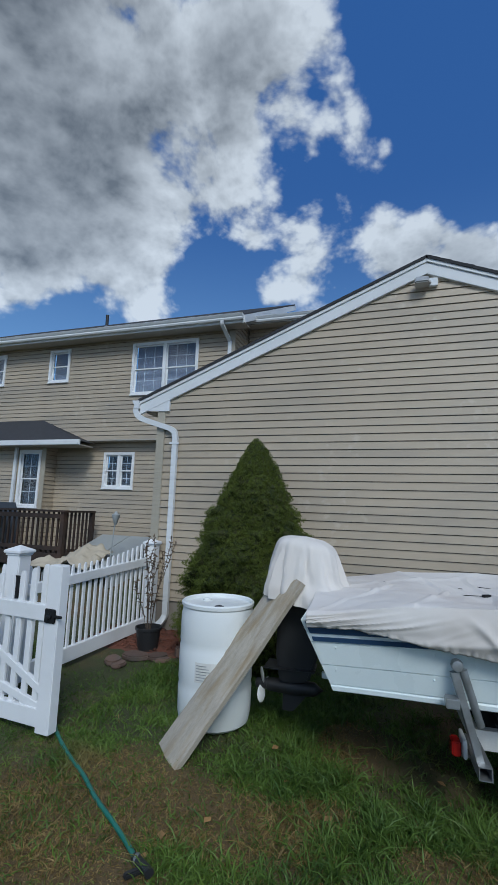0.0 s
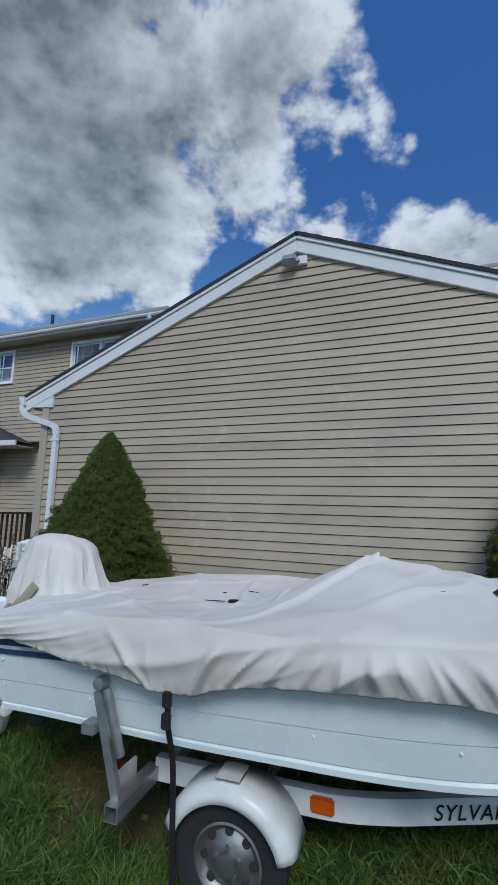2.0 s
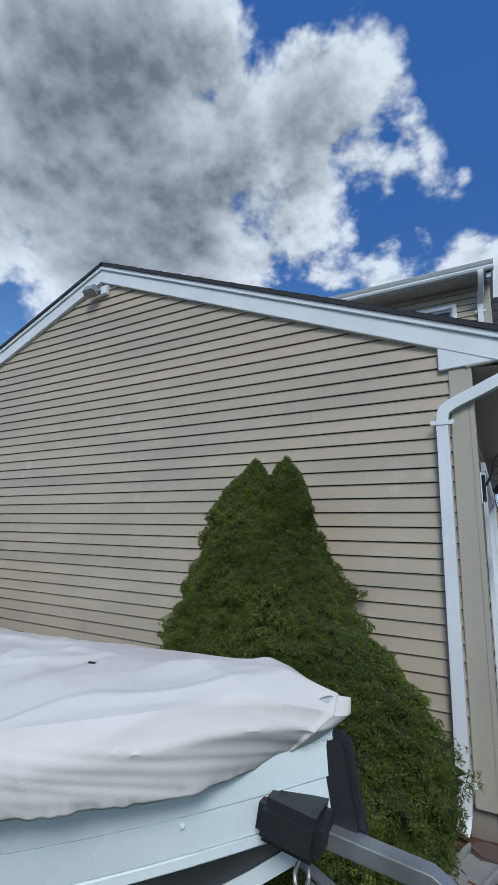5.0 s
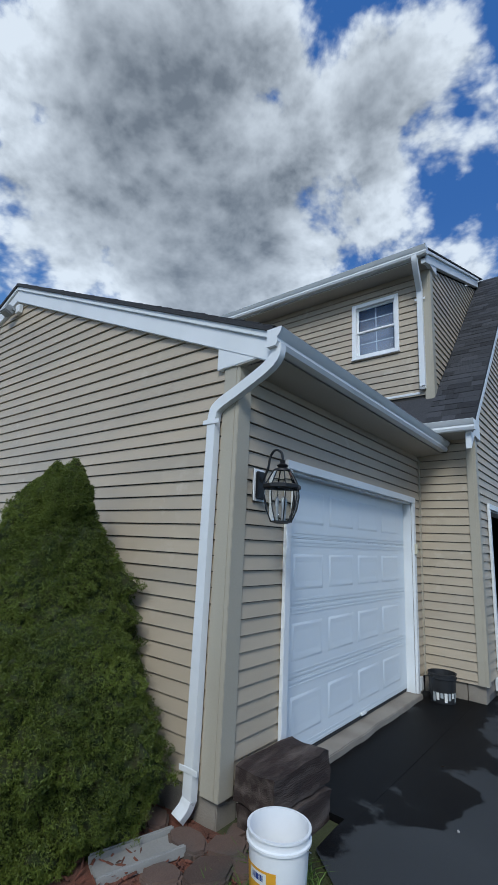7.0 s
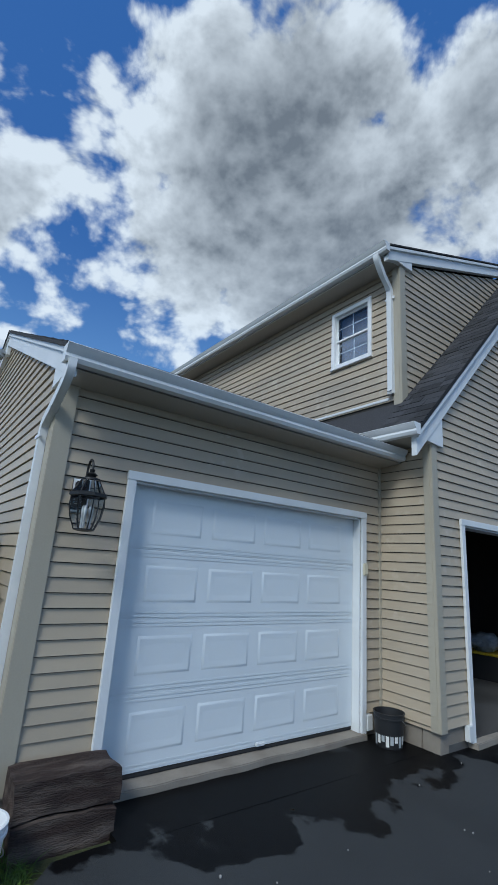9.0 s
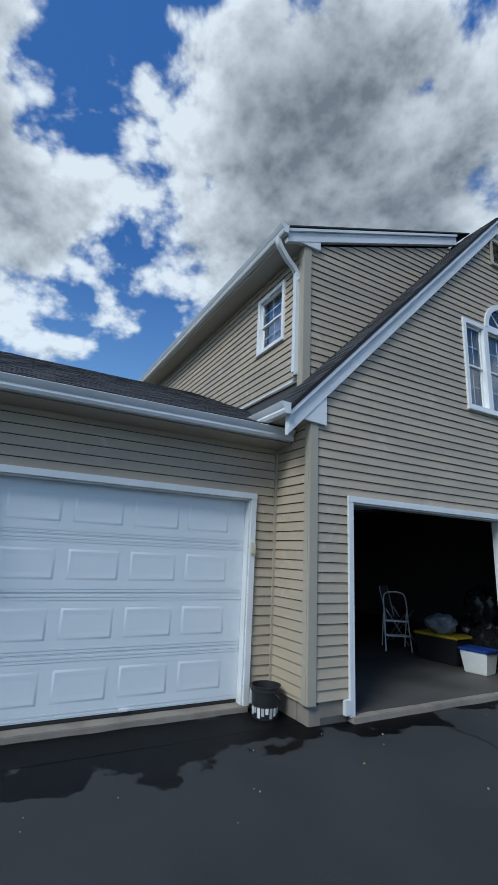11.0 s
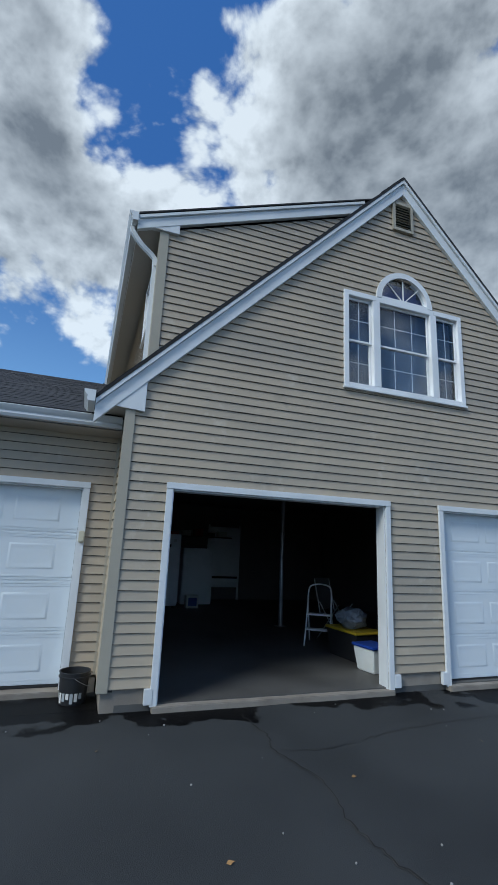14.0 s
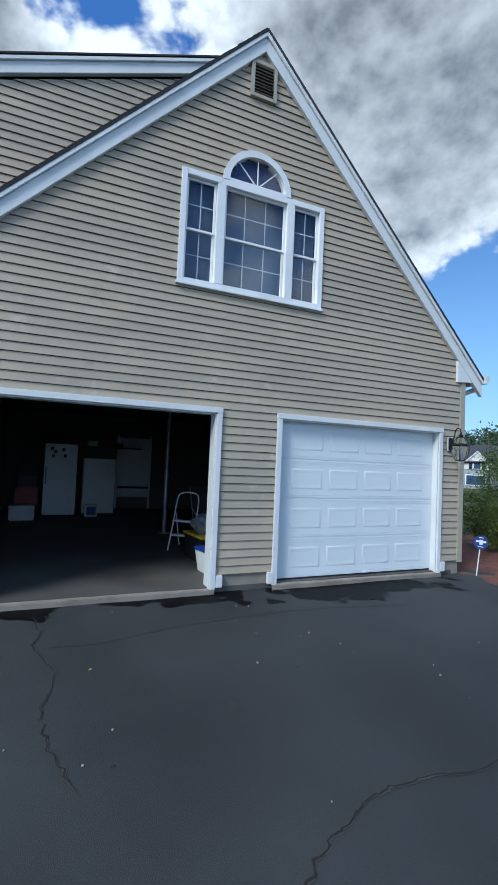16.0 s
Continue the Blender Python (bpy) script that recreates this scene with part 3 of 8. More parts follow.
S1 = 0.42                       # wing roof slope
RX, RZ = -3.735, 4.46           # wing ridge, under the rake boards
wing_line = lambda x: RZ - S1 * abs(x - RX)
wall_a = sided_wall("wall_gable", "tan vinyl lap siding gable end of the garage wing", (0, 0, 0), (1, 0, 0), (0, -1, 0),
                    [(-7.47, 0.115), (0, 0.115), (0, wing_line(0)), (RX, RZ), (-7.47, wing_line(-7.47))], [], 0.064)
wall_b = sided_wall("wall_wing_front", "tan vinyl lap siding wall round a garage door", (0, 0, 0), (0, 1, 0), (1, 0, 0),
                    [(0.0, 0.14), (3.70, 0.14), (3.70, 2.78), (0.0, 2.78)], [(0.645, 3.335, -1, 2.145)], 0.075)
wall_r = sided_wall("wall_return", "narrow tan vinyl siding return between two garage fronts", (0, 3.70, 0), (1, 0, 0), (0, -1, 0),
                    [(0.0, 0.14), (0.68, 0.14), (0.68, 2.98), (0.0, 2.98)], [], 0.078)
S2 = 1.02
MY, MZ = 7.40, 6.98
main_line = lambda y: MZ - S2 * abs(y - MY)
wall_d = sided_wall("wall_main_gable", "tan vinyl siding gable front with two garage doors", (0.68, 0, 0), (0, 1, 0), (1, 0, 0),
                    [(3.70, 0.16), (11.10, 0.16), (11.10, main_line(11.1)), (MY, MZ), (3.70, main_line(3.70))],
                    [(4.25, 6.965, -1, 2.14), (7.87, 10.595, -1, 2.14), (6.44, 8.33, 3.72, 5.02), (6.95, 7.84, 5.0, 5.30), (7.08, 7.71, 5.29, 5.44)], 0.0676)
DZ0, DS = 5.62, 0.387           # dormer roof, under its boards
wall_e = sided_wall("wall_dormer_side", "tan vinyl siding long side of the upper storey", (0, 3.93, 0), (1, 0, 0), (0, -1, 0),
                    [(-7.45, 2.9), (0.17, 2.9), (0.17, 5.62), (-7.45, 5.62)], [(-0.985, -0.315, 4.475, 5.325)], 3.70)
wall_f = sided_wall("wall_dormer_front", "tan vinyl siding upper storey end above the roof slope", (0.17, 0, 0), (0, 1, 0), (1, 0, 0),
                    [(3.93, 3.6), (6.95, 6.6), (6.95, DZ0 + DS * 3.02), (3.93, DZ0)], [], 3.70)
wall_g = sided_wall("wall_rear_upper", "tan vinyl siding upper storey of the rear house", (0, 3.04, 0), (1, 0, 0), (0, -1, 0),
                    [(-18.0, 2.89), (-7.50, 2.89), (-7.50, 5.28), (-18.0, 5.28)],
                    [(-9.98, -8.37, 3.95, 5.12), (-12.37, -11.83, 4.37, 5.13), (-14.6, -13.85, 4.37, 5.13)], 2.89)
wall_h = sided_wall("wall_rear_lower", "tan vinyl siding lower storey of the rear house", (0, 3.28, 0), (1, 0, 0), (0, -1, 0),
                    [(-18.0, 0.1), (-7.40, 0.1), (-7.40, 2.89), (-18.0, 2.89)], [(-10.72, -9.97, 1.80, 2.58)], 0.1)
wall_i = sided_wall("wall_rear_end", "tan vinyl siding end of the rear house", (-7.50, 0, 0), (0, 1, 0), (1, 0, 0),
                    [(3.04, 2.89), (7.4, 2.89), (7.4, 7.46), (3.04, 5.28)], [], 2.89)
wall_j = sided_wall("wall_bay", "tan vinyl siding bay of the rear house", (0, 2.90, 0), (1, 0, 0), (0, -1, 0),
                    [(-15.0, 0.3), (-12.14, 0.3), (-12.14, 2.75), (-15.0, 2.75)], [(-12.86, -12.29, 1.30, 2.60)], 0.3)
wall_k = sided_wall("wall_bay_end", "tan vinyl siding side of the bay", (-12.14, 2.90, 0), (0, 1, 0), (1, 0, 0),
                    [(0.0, 0.3), (0.38, 0.3), (0.38, 2.75), (0.0, 2.75)], [], 0.3)

# plain walls that close the house round
bm = B()
bx(bm, -18.0, 11.0, -0.4, 0.56, 11.1, 3.0)
bx(bm, -18.1, 3.0, -0.4, -18.0, 11.1, 5.3)
bx(bm, -7.47, 0.13, -0.4, -7.37, 3.7, 2.9)
closing = part("wall_rear_closing", bm, CORNER)
tagged(closing, "plain tan walls on the far sides of the house", "wall", kind="structure")

# foundations
bm = B()
bx(bm, -7.45, 0.012, -0.6, -0.012, 0.20, 0.13)
bx(bm, -0.20, 0.21, -0.6, -0.012, 0.60, 0.15)
bx(bm, -0.20, 3.36, -0.6, -0.012, 3.69, 0.15)
bx(bm, 0.0, 3.712, -0.6, 0.47, 3.92, 0.15)
bx(bm, 0.48, 3.712, -0.6, 0.668, 4.19, 0.17)
bx(bm, 0.48, 7.03, -0.6, 0.668, 7.81, 0.17)
bx(bm, 0.48, 10.66, -0.6, 0.668, 11.09, 0.17)
bx(bm, -17.9, 3.30, -0.6, -7.5, 3.45, 0.11)
found = part("foundation", bm, CONCRETE, bevel=0.006)
tagged(found, "stained brown-grey concrete foundation below the siding", "foundation", kind="structure")
for y0, y1, x in ((0.60, 3.38, 0.0), (4.20, 7.02, 0.68), (7.82, 10.65, 0.68)):
    bm = B()
    bx(bm, x - 0.28, y0, -0.25, x + 0.085, y1, 0.008)
    bmesh.ops.subdivide_edges(bm, edges=[e for e in bm.edges if abs(e.verts[0].co.y - e.verts[1].co.y) > 1], cuts=40, use_grid_fill=True)
    for v in bm.verts:
        if v.co.x > x:
            v.co += Vector((0.018 * noise.noise((v.co.y * 3, x, 1)), 0, 0.006 * noise.noise((v.co.y * 5, 2, x))))
    sill = part("door_sill", bm, CONCRETE, bevel=0.008)
    tagged(sill, "worn concrete sill below a garage door", "sill", kind="structure")

# corner boards, inside corner
for name, x0, y0, x1, y1, z0, z1 in (("trim_corner_wing", -0.115, -0.032, 0.0, 0.0, 0.10, 2.78), ("trim_corner_wing", 0.0, -0.032, 0.032, 0.105, 0.10, 2.78),
                                     ("trim_corner_wing", -7.49, -0.032, -7.36, 0.0, 0.10, 2.85),
                                     ("trim_corner_main", 0.60, 3.668, 0.68, 3.70, 0.14, 2.97), ("trim_corner_main", 0.68, 3.668, 0.712, 3.775, 0.14, 2.97),
                                     ("trim_corner_main", 0.68, 11.03, 0.712, 11.132, 0.14, 2.97),
                                     ("trim_corner_dormer", 0.075, 3.898, 0.17, 3.93, 3.6, 5.62), ("trim_corner_dormer", 0.17, 3.898, 0.202, 4.02, 3.6, 5.70),
                                     ("trim_inside_corner", 0.0, 3.655, 0.030, 3.70, 0.14, 2.78),
                                     ("trim_corner_rear", -7.60, 3.008, -7.468, 3.04, 2.9, 5.28), ("trim_corner_bay", -12.22, 2.868, -12.108, 2.90, 0.3, 2.75)):
    ob = part(name, bx(B(), x0, y0, z0, x1, y1, z1), CORNER, bevel=0.004)
    tagged(ob, "tan vinyl corner post", "trim", kind="structure")

# ---- roofs ----


def roof(name, label, eave, along, slope, la, ls, thick=0.035, tab_mode=0, clipper=None):
    """A roof slope from an eave corner: deck, and shingle tabs in courses (tab_mode 1: each a piece; 2: joined)."""
    eave, along, slope = Vector(eave), Vector(along).normalized(), Vector(slope).normalized()
    nrm = along.cross(slope)
    if nrm.z < 0:
        nrm = -nrm
    r = thing(name, label, "roof", kind="structure")
    bm = B()
    prism(bm, [eave, eave + along * la, eave + along * la + slope * ls, eave + slope * ls], nrm * -thick)
    part("roof_deck", bm, SHINGLE, r)
    if tab_mode:
        rng = random.Random(len(name))
        V, F = [], []
        shared = {}
        k, exp = 0, 0.142
        while k * exp < ls - 0.05:
            a = -rng.random() * 0.3
            while a < la:
                w = rng.choice((0.16, 0.24, 0.31, 0.31))
                a0, a1 = max(0, a), min(la, a + w)
                a += w
                if a1 - a0 < 0.02:
                    continue
                p0 = eave + along * (a0 + 0.002) + slope * (k * exp - 0.01)
                p1 = eave + along * (a1 - 0.002) + slope * (k * exp - 0.01)
                hi = slope * min(exp + 0.03, ls - k * exp)
                lift = 0.006 + 0.006 * rng.random()
                q = [p0 + nrm * 0.002, p1 + nrm * 0.002, p1 + hi + nrm * 0.002, p0 + hi + nrm * 0.002, p0 + nrm * lift, p1 + nrm * lift, p1 + hi + nrm * 0.004, p0 + hi + nrm * 0.004]
                f = [(4, 5, 6, 7), (0, 1, 5, 4), (1, 2, 6, 5), (3, 0, 4, 7)]
                if tab_mode == 1:
                    me = bpy.data.meshes.new("shingle")
                    me.from_pydata([tuple(v) for v in q], [], f)
                    me.materials.append(SHINGLE)
                    ob = new("shingle", me)
                    ob.parent = r
                else:
                    o = len(V)
                    V += [tuple(v) for v in q]
                    F += [tuple(i + o for i in g) for g in f]
            k += 1
        if tab_mode == 2:
            me = bpy.data.meshes.new("shingles")
            me.from_pydata(V, [], F)
            me.materials.append(SHINGLE)
            tagged(part("shingles", me, SHINGLE, r), kind="stuff")
    return r


def slope_v(a, rise):
    return Vector((a[0], a[1], rise)).normalized()


WT_Z = lambda x: 4.68 - S1 * abs(x - RX)      # top of the wing roof
roof("roof_wing", "dark grey asphalt shingle roof of the garage wing", (0.34, -0.09, WT_Z(0.34)), (0, 1, 0), (-1, 0, S1), 4.3, 4.42, tab_mode=2)
roof("roof_wing_rear", "dark grey asphalt shingle rear slope of the wing", (-7.81, -0.09, WT_Z(-7.81)), (0, 1, 0), (1, 0, S1), 4.3, 4.42)
MT_Z = lambda y: 7.20 - S2 * abs(y - MY)
roof("roof_main", "dark charcoal shingle slope beside the upper storey", (0.19, 3.33, MT_Z(3.33)), (1, 0, 0), (0, 1, S2), 0.59, 5.80, tab_mode=1)
roof("roof_main_low", "dark charcoal shingle slope below the upper storey", (-7.4, 3.33, MT_Z(3.33)), (1, 0, 0), (0, 1, S2), 7.588, 1.0)
roof("roof_main_far", "dark charcoal shingle far slope of the main roof", (-7.4, 11.47, MT_Z(11.47)), (1, 0, 0), (0, -1, S2), 8.18, 5.80)
roof("roof_dormer", "dark shingle low slope roof of the upper storey", (-7.5, 3.60, 5.80 + DS * (-0.10)), (1, 0, 0), (0, 1, DS), 7.768, 4.05, thick=0.02)
roof("roof_rear", "dark shingle roof of the rear house", (-18.2, 2.66, 5.45), (1, 0, 0), (0, 1, 0.50), 11.0, 5.45)


def board(name, pts, off, parent, material=WHITE, bevel=0.004, label=""):
    return part(name, prism(B(), [Vector(p) for p in pts], Vector(off)), material, parent, label, bevel)


# rake boards: a broad fascia with a narrower moulding above it
trim = thing("trim_wing_rake", "white aluminium rake boards and eave returns", "trim", kind="structure")
for sx in (-1, 1):
    e = RX + sx * 4.045
    for dz0, dz1, y0, y1 in ((-0.24, -0.085, -0.055, 0.0), (-0.085, -0.034, -0.075, 0.0)):
        board("rake_board", [(RX, y0, WT_Z(RX) + dz0), (e, y0, WT_Z(e) + dz0), (e, y0, WT_Z(e) + dz1), (RX, y0, WT_Z(RX) + dz1)], (0, y1 - y0 - 0.002, 0), trim)
    i = RX + sx * 3.56
    board("eave_return", [(i, -0.05, 2.775), (e, -0.05, 2.80), (e, -0.05, WT_Z(e) - 0.20), (i, -0.05, WT_Z(i) - 0.235)], (0, 0.045, 0), trim)
    board("soffit_panel", [(e, -0.045, 2.80), (RX + sx * 3.735, -0.045, 2.775), (RX + sx * 3.735, -0.045, 2.787), (e, -0.045, 2.812)], (0, 3.74, 0), trim, SOFFIT, 0)
    board("fascia_board", [(e - sx * 0.02, -0.05, 2.80), (e, -0.05, 2.80), (e, -0.05, WT_Z(e) - 0.04), (e - sx * 0.02, -0.05, WT_Z(e) - 0.04)], (0, 3.73, 0), trim)
trim2 = thing("trim_main_rake", "white aluminium rake boards and eave returns of the main gable", "trim", kind="structure")
for sy in (-1, 1):
    e = MY + sy * 4.05
    for dz0, dz1, x1 in ((-0.30, -0.11, 0.745), (-0.11, -0.045, 0.775)):
        board("rake_board", [(0.682, MY, MT_Z(MY) + dz0), (0.682, e, MT_Z(e) + dz0), (0.682, e, MT_Z(e) + dz1), (0.682, MY, MT_Z(MY) + dz1)], (x1 - 0.682, 0, 0), trim2)
    i = MY + sy * 3.53
    board("eave_return", [(0.684, i, 2.955), (0.684, e, 2.99), (0.684, e, MT_Z(e) - 0.04), (0.684, i, MT_Z(i) - 0.295)], (0.052, 0, 0), trim2)
    board("soffit_panel", [(0.735, e, 2.99), (0.735, MY + sy * 3.70, 2.965), (0.735, MY + sy * 3.70, 2.977), (0.735, e, 3.002)], (-0.9, 0, 0), trim2, SOFFIT, 0)
trim3 = thing("trim_dormer_rake", "white aluminium rake board and soffit of the upper storey", "trim", kind="structure")
DT = lambda y: 5.80 + DS * (y - 3.70)
for dz0, dz1, x1 in ((-0.23, -0.085, 0.235), (-0.085, -0.036, 0.262)):
    board("rake_board", [(0.172, 3.60, DT(3.60) + dz0), (0.172, 7.05, DT(7.05) + dz0), (0.172, 7.05, DT(7.05) + dz1), (0.172, 3.60, DT(3.60) + dz1)], (x1 - 0.172, 0, 0), trim3)
board("eave_return", [(0.174, 4.15, 5.61), (0.174, 3.60, 5.60), (0.174, 3.60, DT(3.6) - 0.05), (0.174, 4.15, DT(4.15) - 0.22)], (0.055, 0, 0), trim3)
board("soffit_panel", [(-7.45, 3.60, 5.60), (-7.45, 3.93, 5.61), (-7.45, 3.93, 5.622), (-7.45, 3.60, 5.612)], (7.68, 0, 0), trim3, SOFFIT, 0)
board("fascia_board", [(-7.45, 3.60, 5.60), (-7.45, 3.62, 5.60), (-7.45, 3.62, 5.74), (-7.45, 3.60, 5.74)], (7.70, 0, 0), trim3)
board("flashing", [(-7.0, 3.90, 3.715), (0.0, 3.90, 3.715), (0.0, 3.90, 3.75), (-7.0, 3.90, 3.75)], (0, 0.025, 0), trim3)
trim4 = thing("trim_rear_eave", "white fascia and tan soffit of the rear house", "trim", kind="structure")
board("soffit_panel", [(-18, 2.66, 5.27), (-18, 3.04, 5.28), (-18, 3.04, 5.29), (-18, 2.66, 5.28)], (10.85, 0, 0), trim4, SOFFIT, 0)
board("fascia_board", [(-18, 2.65, 5.26), (-18, 2.67, 5.26), (-18, 2.67, 5.42), (-18, 2.65, 5.42)], (10.86, 0, 0), trim4)
RT = lambda y: 5.45 + 0.50 * (y - 2.66)
board("rake_board", [(-7.2, 2.66, 5.24), (-7.2, 7.52, RT(7.52) - 0.20), (-7.2, 7.52, RT(7.52) - 0.04), (-7.2, 2.66, 5.42)], (0.03, 0, 0), trim4)
board("overhang_trim", [(-18, 3.02, 2.86), (-7.5, 3.02, 2.86), (-7.5, 3.02, 2.90), (-18, 3.02, 2.90)], (0, 0.26, 0), trim4, SOFFIT)

# gutters: an ogee front, open on top
GUT = [(0, 0), (0.07, 0.0), (0.085, 0.03), (0.078, 0.055), (0.105, 0.085), (0.112, 0.11), (0.118, 0.118), (0.112, 0.124), (0.10, 0.118), (0.094, 0.088), (0.068, 0.058), (0.074, 0.032), (0.064, 0.008), (0.008, 0.008), (0.008, 0.118), (0, 0.118)]


def gutter(name, label, a, b, out):
    """A gutter from a to b (its rear lower edge), opening towards out."""
    a, b, out = Vector(a), Vector(b), Vector(out)
    g = thing(name, label, "gutter", kind="structure")
    sec = [a + out * s + Vector((0, 0, h)) for s, h in GUT]
    part("gutter_run", prism(B(), sec, b - a), WHITE, g)
    for p, d in ((a, (a - b).normalized() * 0.004), (b, (b - a).normalized() * 0.004)):
        part("end_cap", prism(B(), [p + out * s + Vector((0, 0, h)) for s, h in GUT[:8]] + [p + Vector((0, 0, 0.12))], d), WHITE, g)
    return g


gutter("gutter_wing", "white aluminium gutter along the wing eave", (0.312, -0.11, 2.815), (0.312, 3.66, 2.815), (1, 0, 0))
gutter("gutter_wing_rear", "white aluminium gutter on the rear eave of the wing", (-7.782, -0.09, 2.83), (-7.782, 2.9, 2.83), (-1, 0, 0))
gutter("gutter_main", "short white gutter at the foot of the main roof", (0.02, 3.345, 2.98), (0.80, 3.345, 2.98), (0, -1, 0))
gutter("gutter_main_far", "white gutter on the far eave of the main roof", (-3.0, 11.455, 2.98), (0.80, 11.455, 2.98), (0, 1, 0))
gutter("gutter_dormer", "white gutter along the upper storey eave", (-7.45, 3.60, 5.63), (0.27, 3.60, 5.63), (0, -1, 0))
gutter("gutter_rear", "white gutter along the rear house eave", (-18.0, 2.65, 5.31), (-7.16, 2.65, 5.31), (0, -1, 0))

# downspouts
RECT = [(-0.038, -0.028), (0.038, -0.028), (0.038, 0.028), (-0.038, 0.028)]
RIB = [(-0.038, -0.027), (-0.028, -0.0285), (-0.018, -0.027), (-0.006, -0.0285), (0.006, -0.027), (0.018, -0.0285), (0.028, -0.027), (0.038, -0.028), (0.038, 0.026), (0.02, 0.028), (0, 0.027), (-0.02, 0.028), (-0.038, 0.026)]


def downspout(label, line, straps, side=(1, 0, 0)):
    d = thing("downspout", label, "downspout", kind="structure", group="downspouts")
    part("pipe", sweep(B(), smooth_line(line, 8), RIB, upv=(0.02, 1, 0.0)), WHITE, d, bevel=0)
    for x, y, z in straps:
        part("strap", bx(B(), x - 0.075, y - 0.034, z - 0.016, x + 0.075, y - 0.026, z + 0.016), WHITE, d, bevel=0.002)
    return d


downspout("white ribbed aluminium downspout on the front corner", [(0.37, -0.06, 2.84), (0.36, -0.06, 2.76), (0.28, -0.06, 2.69), (0.06, -0.056, 2.585), (-0.12, -0.056, 2.50), (-0.165, -0.056, 2.42), (-0.167, -0.056, 2.2), (-0.167, -0.056, 1.2), (-0.167, -0.056, 0.2), (-0.170, -0.066, 0.06), (-0.185, -0.13, -0.01)],
          [(-0.167, -0.056, 2.385), (-0.167, -0.056, 0.235)])
downspout("white aluminium downspout on the rear corner beside the fence", [(-7.84, -0.06, 2.85), (-7.83, -0.06, 2.77), (-7.74, -0.06, 2.68), (-7.45, -0.06, 2.58), (-7.22, -0.06, 2.50), (-7.165, -0.06, 2.40), (-7.16, -0.06, 2.2), (-7.16, -0.06, 1.2), (-7.16, -0.06, 0.1), (-7.17, -0.07, -0.10), (-7.22, -0.20, -0.20)],
          [(-7.16, -0.06, 2.30)])
downspout("white downspout at the upper storey corner", [(0.10, 3.545, 5.66), (0.10, 3.56, 5.56), (0.085, 3.68, 5.42), (0.06, 3.84, 5.30), (0.055, 3.875, 5.18), (0.055, 3.875, 4.6), (0.055, 3.875, 3.86), (0.055, 3.86, 3.80)], [(0.055, 3.90, 5.15)])
downspout("white downspout at the rear house corner", [(-7.62, 2.60, 5.34), (-7.62, 2.62, 5.24), (-7.60, 2.80, 5.12), (-7.58, 2.95, 5.02), (-7.575, 2.985, 4.9), (-7.575, 2.985, 4.0), (-7.575, 2.985, 2.95)], [])
downspout("white downspout on the bay", [(-12.98, 2.84, 2.78), (-12.98, 2.84, 2.0), (-12.98, 2.84, 0.6)], [])
downspout("white downspout at the far corner of the main gable", [(0.60, 11.50, 3.0), (0.60, 11.48, 2.92), (0.58, 11.30, 2.84), (0.57, 11.16, 2.80), (0.57, 11.15, 2.6), (0.57, 11.15, 0.2)], [])

# bay roof
bay = thing("roof_bay", "dark shingle hip roof of the bay with a white eave", "roof", kind="structure")
bm = B()
ev = [(-15.2, 2.52, 2.86), (-10.92, 2.52, 2.80), (-12.45, 3.03, 3.40), (-15.2, 3.03, 3.40), (-10.92, 3.03, 2.80)]
vs = [bm.verts.new(p) for p in ev]
bm.faces.new((vs[0], vs[1], vs[2], vs[3]))
bm.faces.new((vs[1], vs[4], vs[2]))
bm.faces.new((vs[0], vs[3], vs[4], vs[1]))
bmesh.ops.recalc_face_normals(bm, faces=bm.faces[:])
part("roof_deck", bm, SHINGLE, bay)
bm = B()
bx(bm, -15.2, 2.47, 2.70, -10.88, 2.53, 2.82)
part("gutter_run", bm, WHITE, bay, "white gutter", 0.01)
part("soffit_panel", bx(B(), -15.2, 2.53, 2.70, -10.92, 3.03, 2.72), SOFFIT, bay)
# vent pipe on the rear roof
vp = thing("vent_pipe", "dark plumbing vent pipe through the rear roof", "pipe", kind="structure")
part("pipe", lathe(B(), [(0.04, 5.4), (0.04, 6.15), (0.03, 6.15), (0.03, 6.05)], (-11.1, 3.4, 0), 14), BLACKPL, vp)
part("flashing", lathe(B(), [(0.12, 5.60), (0.11, 5.78), (0.045, 5.86)], (-11.1, 3.4, 0), 14), GALV, vp)

# ---- doors and windows ----


def casing(name, label, m, w, h, depth=0.14, tw=0.07):
    """White casing and jambs round an opening; local x runs along the wall, -y faces out, z up."""
    t = thing(name, label, "trim", kind="structure", m=m)
    part("casing_side", bx(B(), -tw, -0.030, -0.02, 0, 0.0, h), WHITE, t, bevel=0.004)
    part("casing_side", bx(B(), w, -0.030, -0.02, w + tw, 0.0, h), WHITE, t, bevel=0.004)
    part("casing_head", bx(B(), -tw - 0.004, -0.034, h, w + tw + 0.004, 0.0, h + tw), WHITE, t, bevel=0.004)
    part("jamb", bx(B(), -0.004, 0.002, -0.02, 0.014, depth, h), WHITE, t, bevel=0.002)
    part("jamb", bx(B(), w - 0.014, 0.002, -0.02, w + 0.004, depth, h), WHITE, t, bevel=0.002)
    part("head_jamb", bx(B(), 0.015, 0.002, h - 0.016, w - 0.015, depth, h + 0.003), WHITE, t, bevel=0.002)
    return t


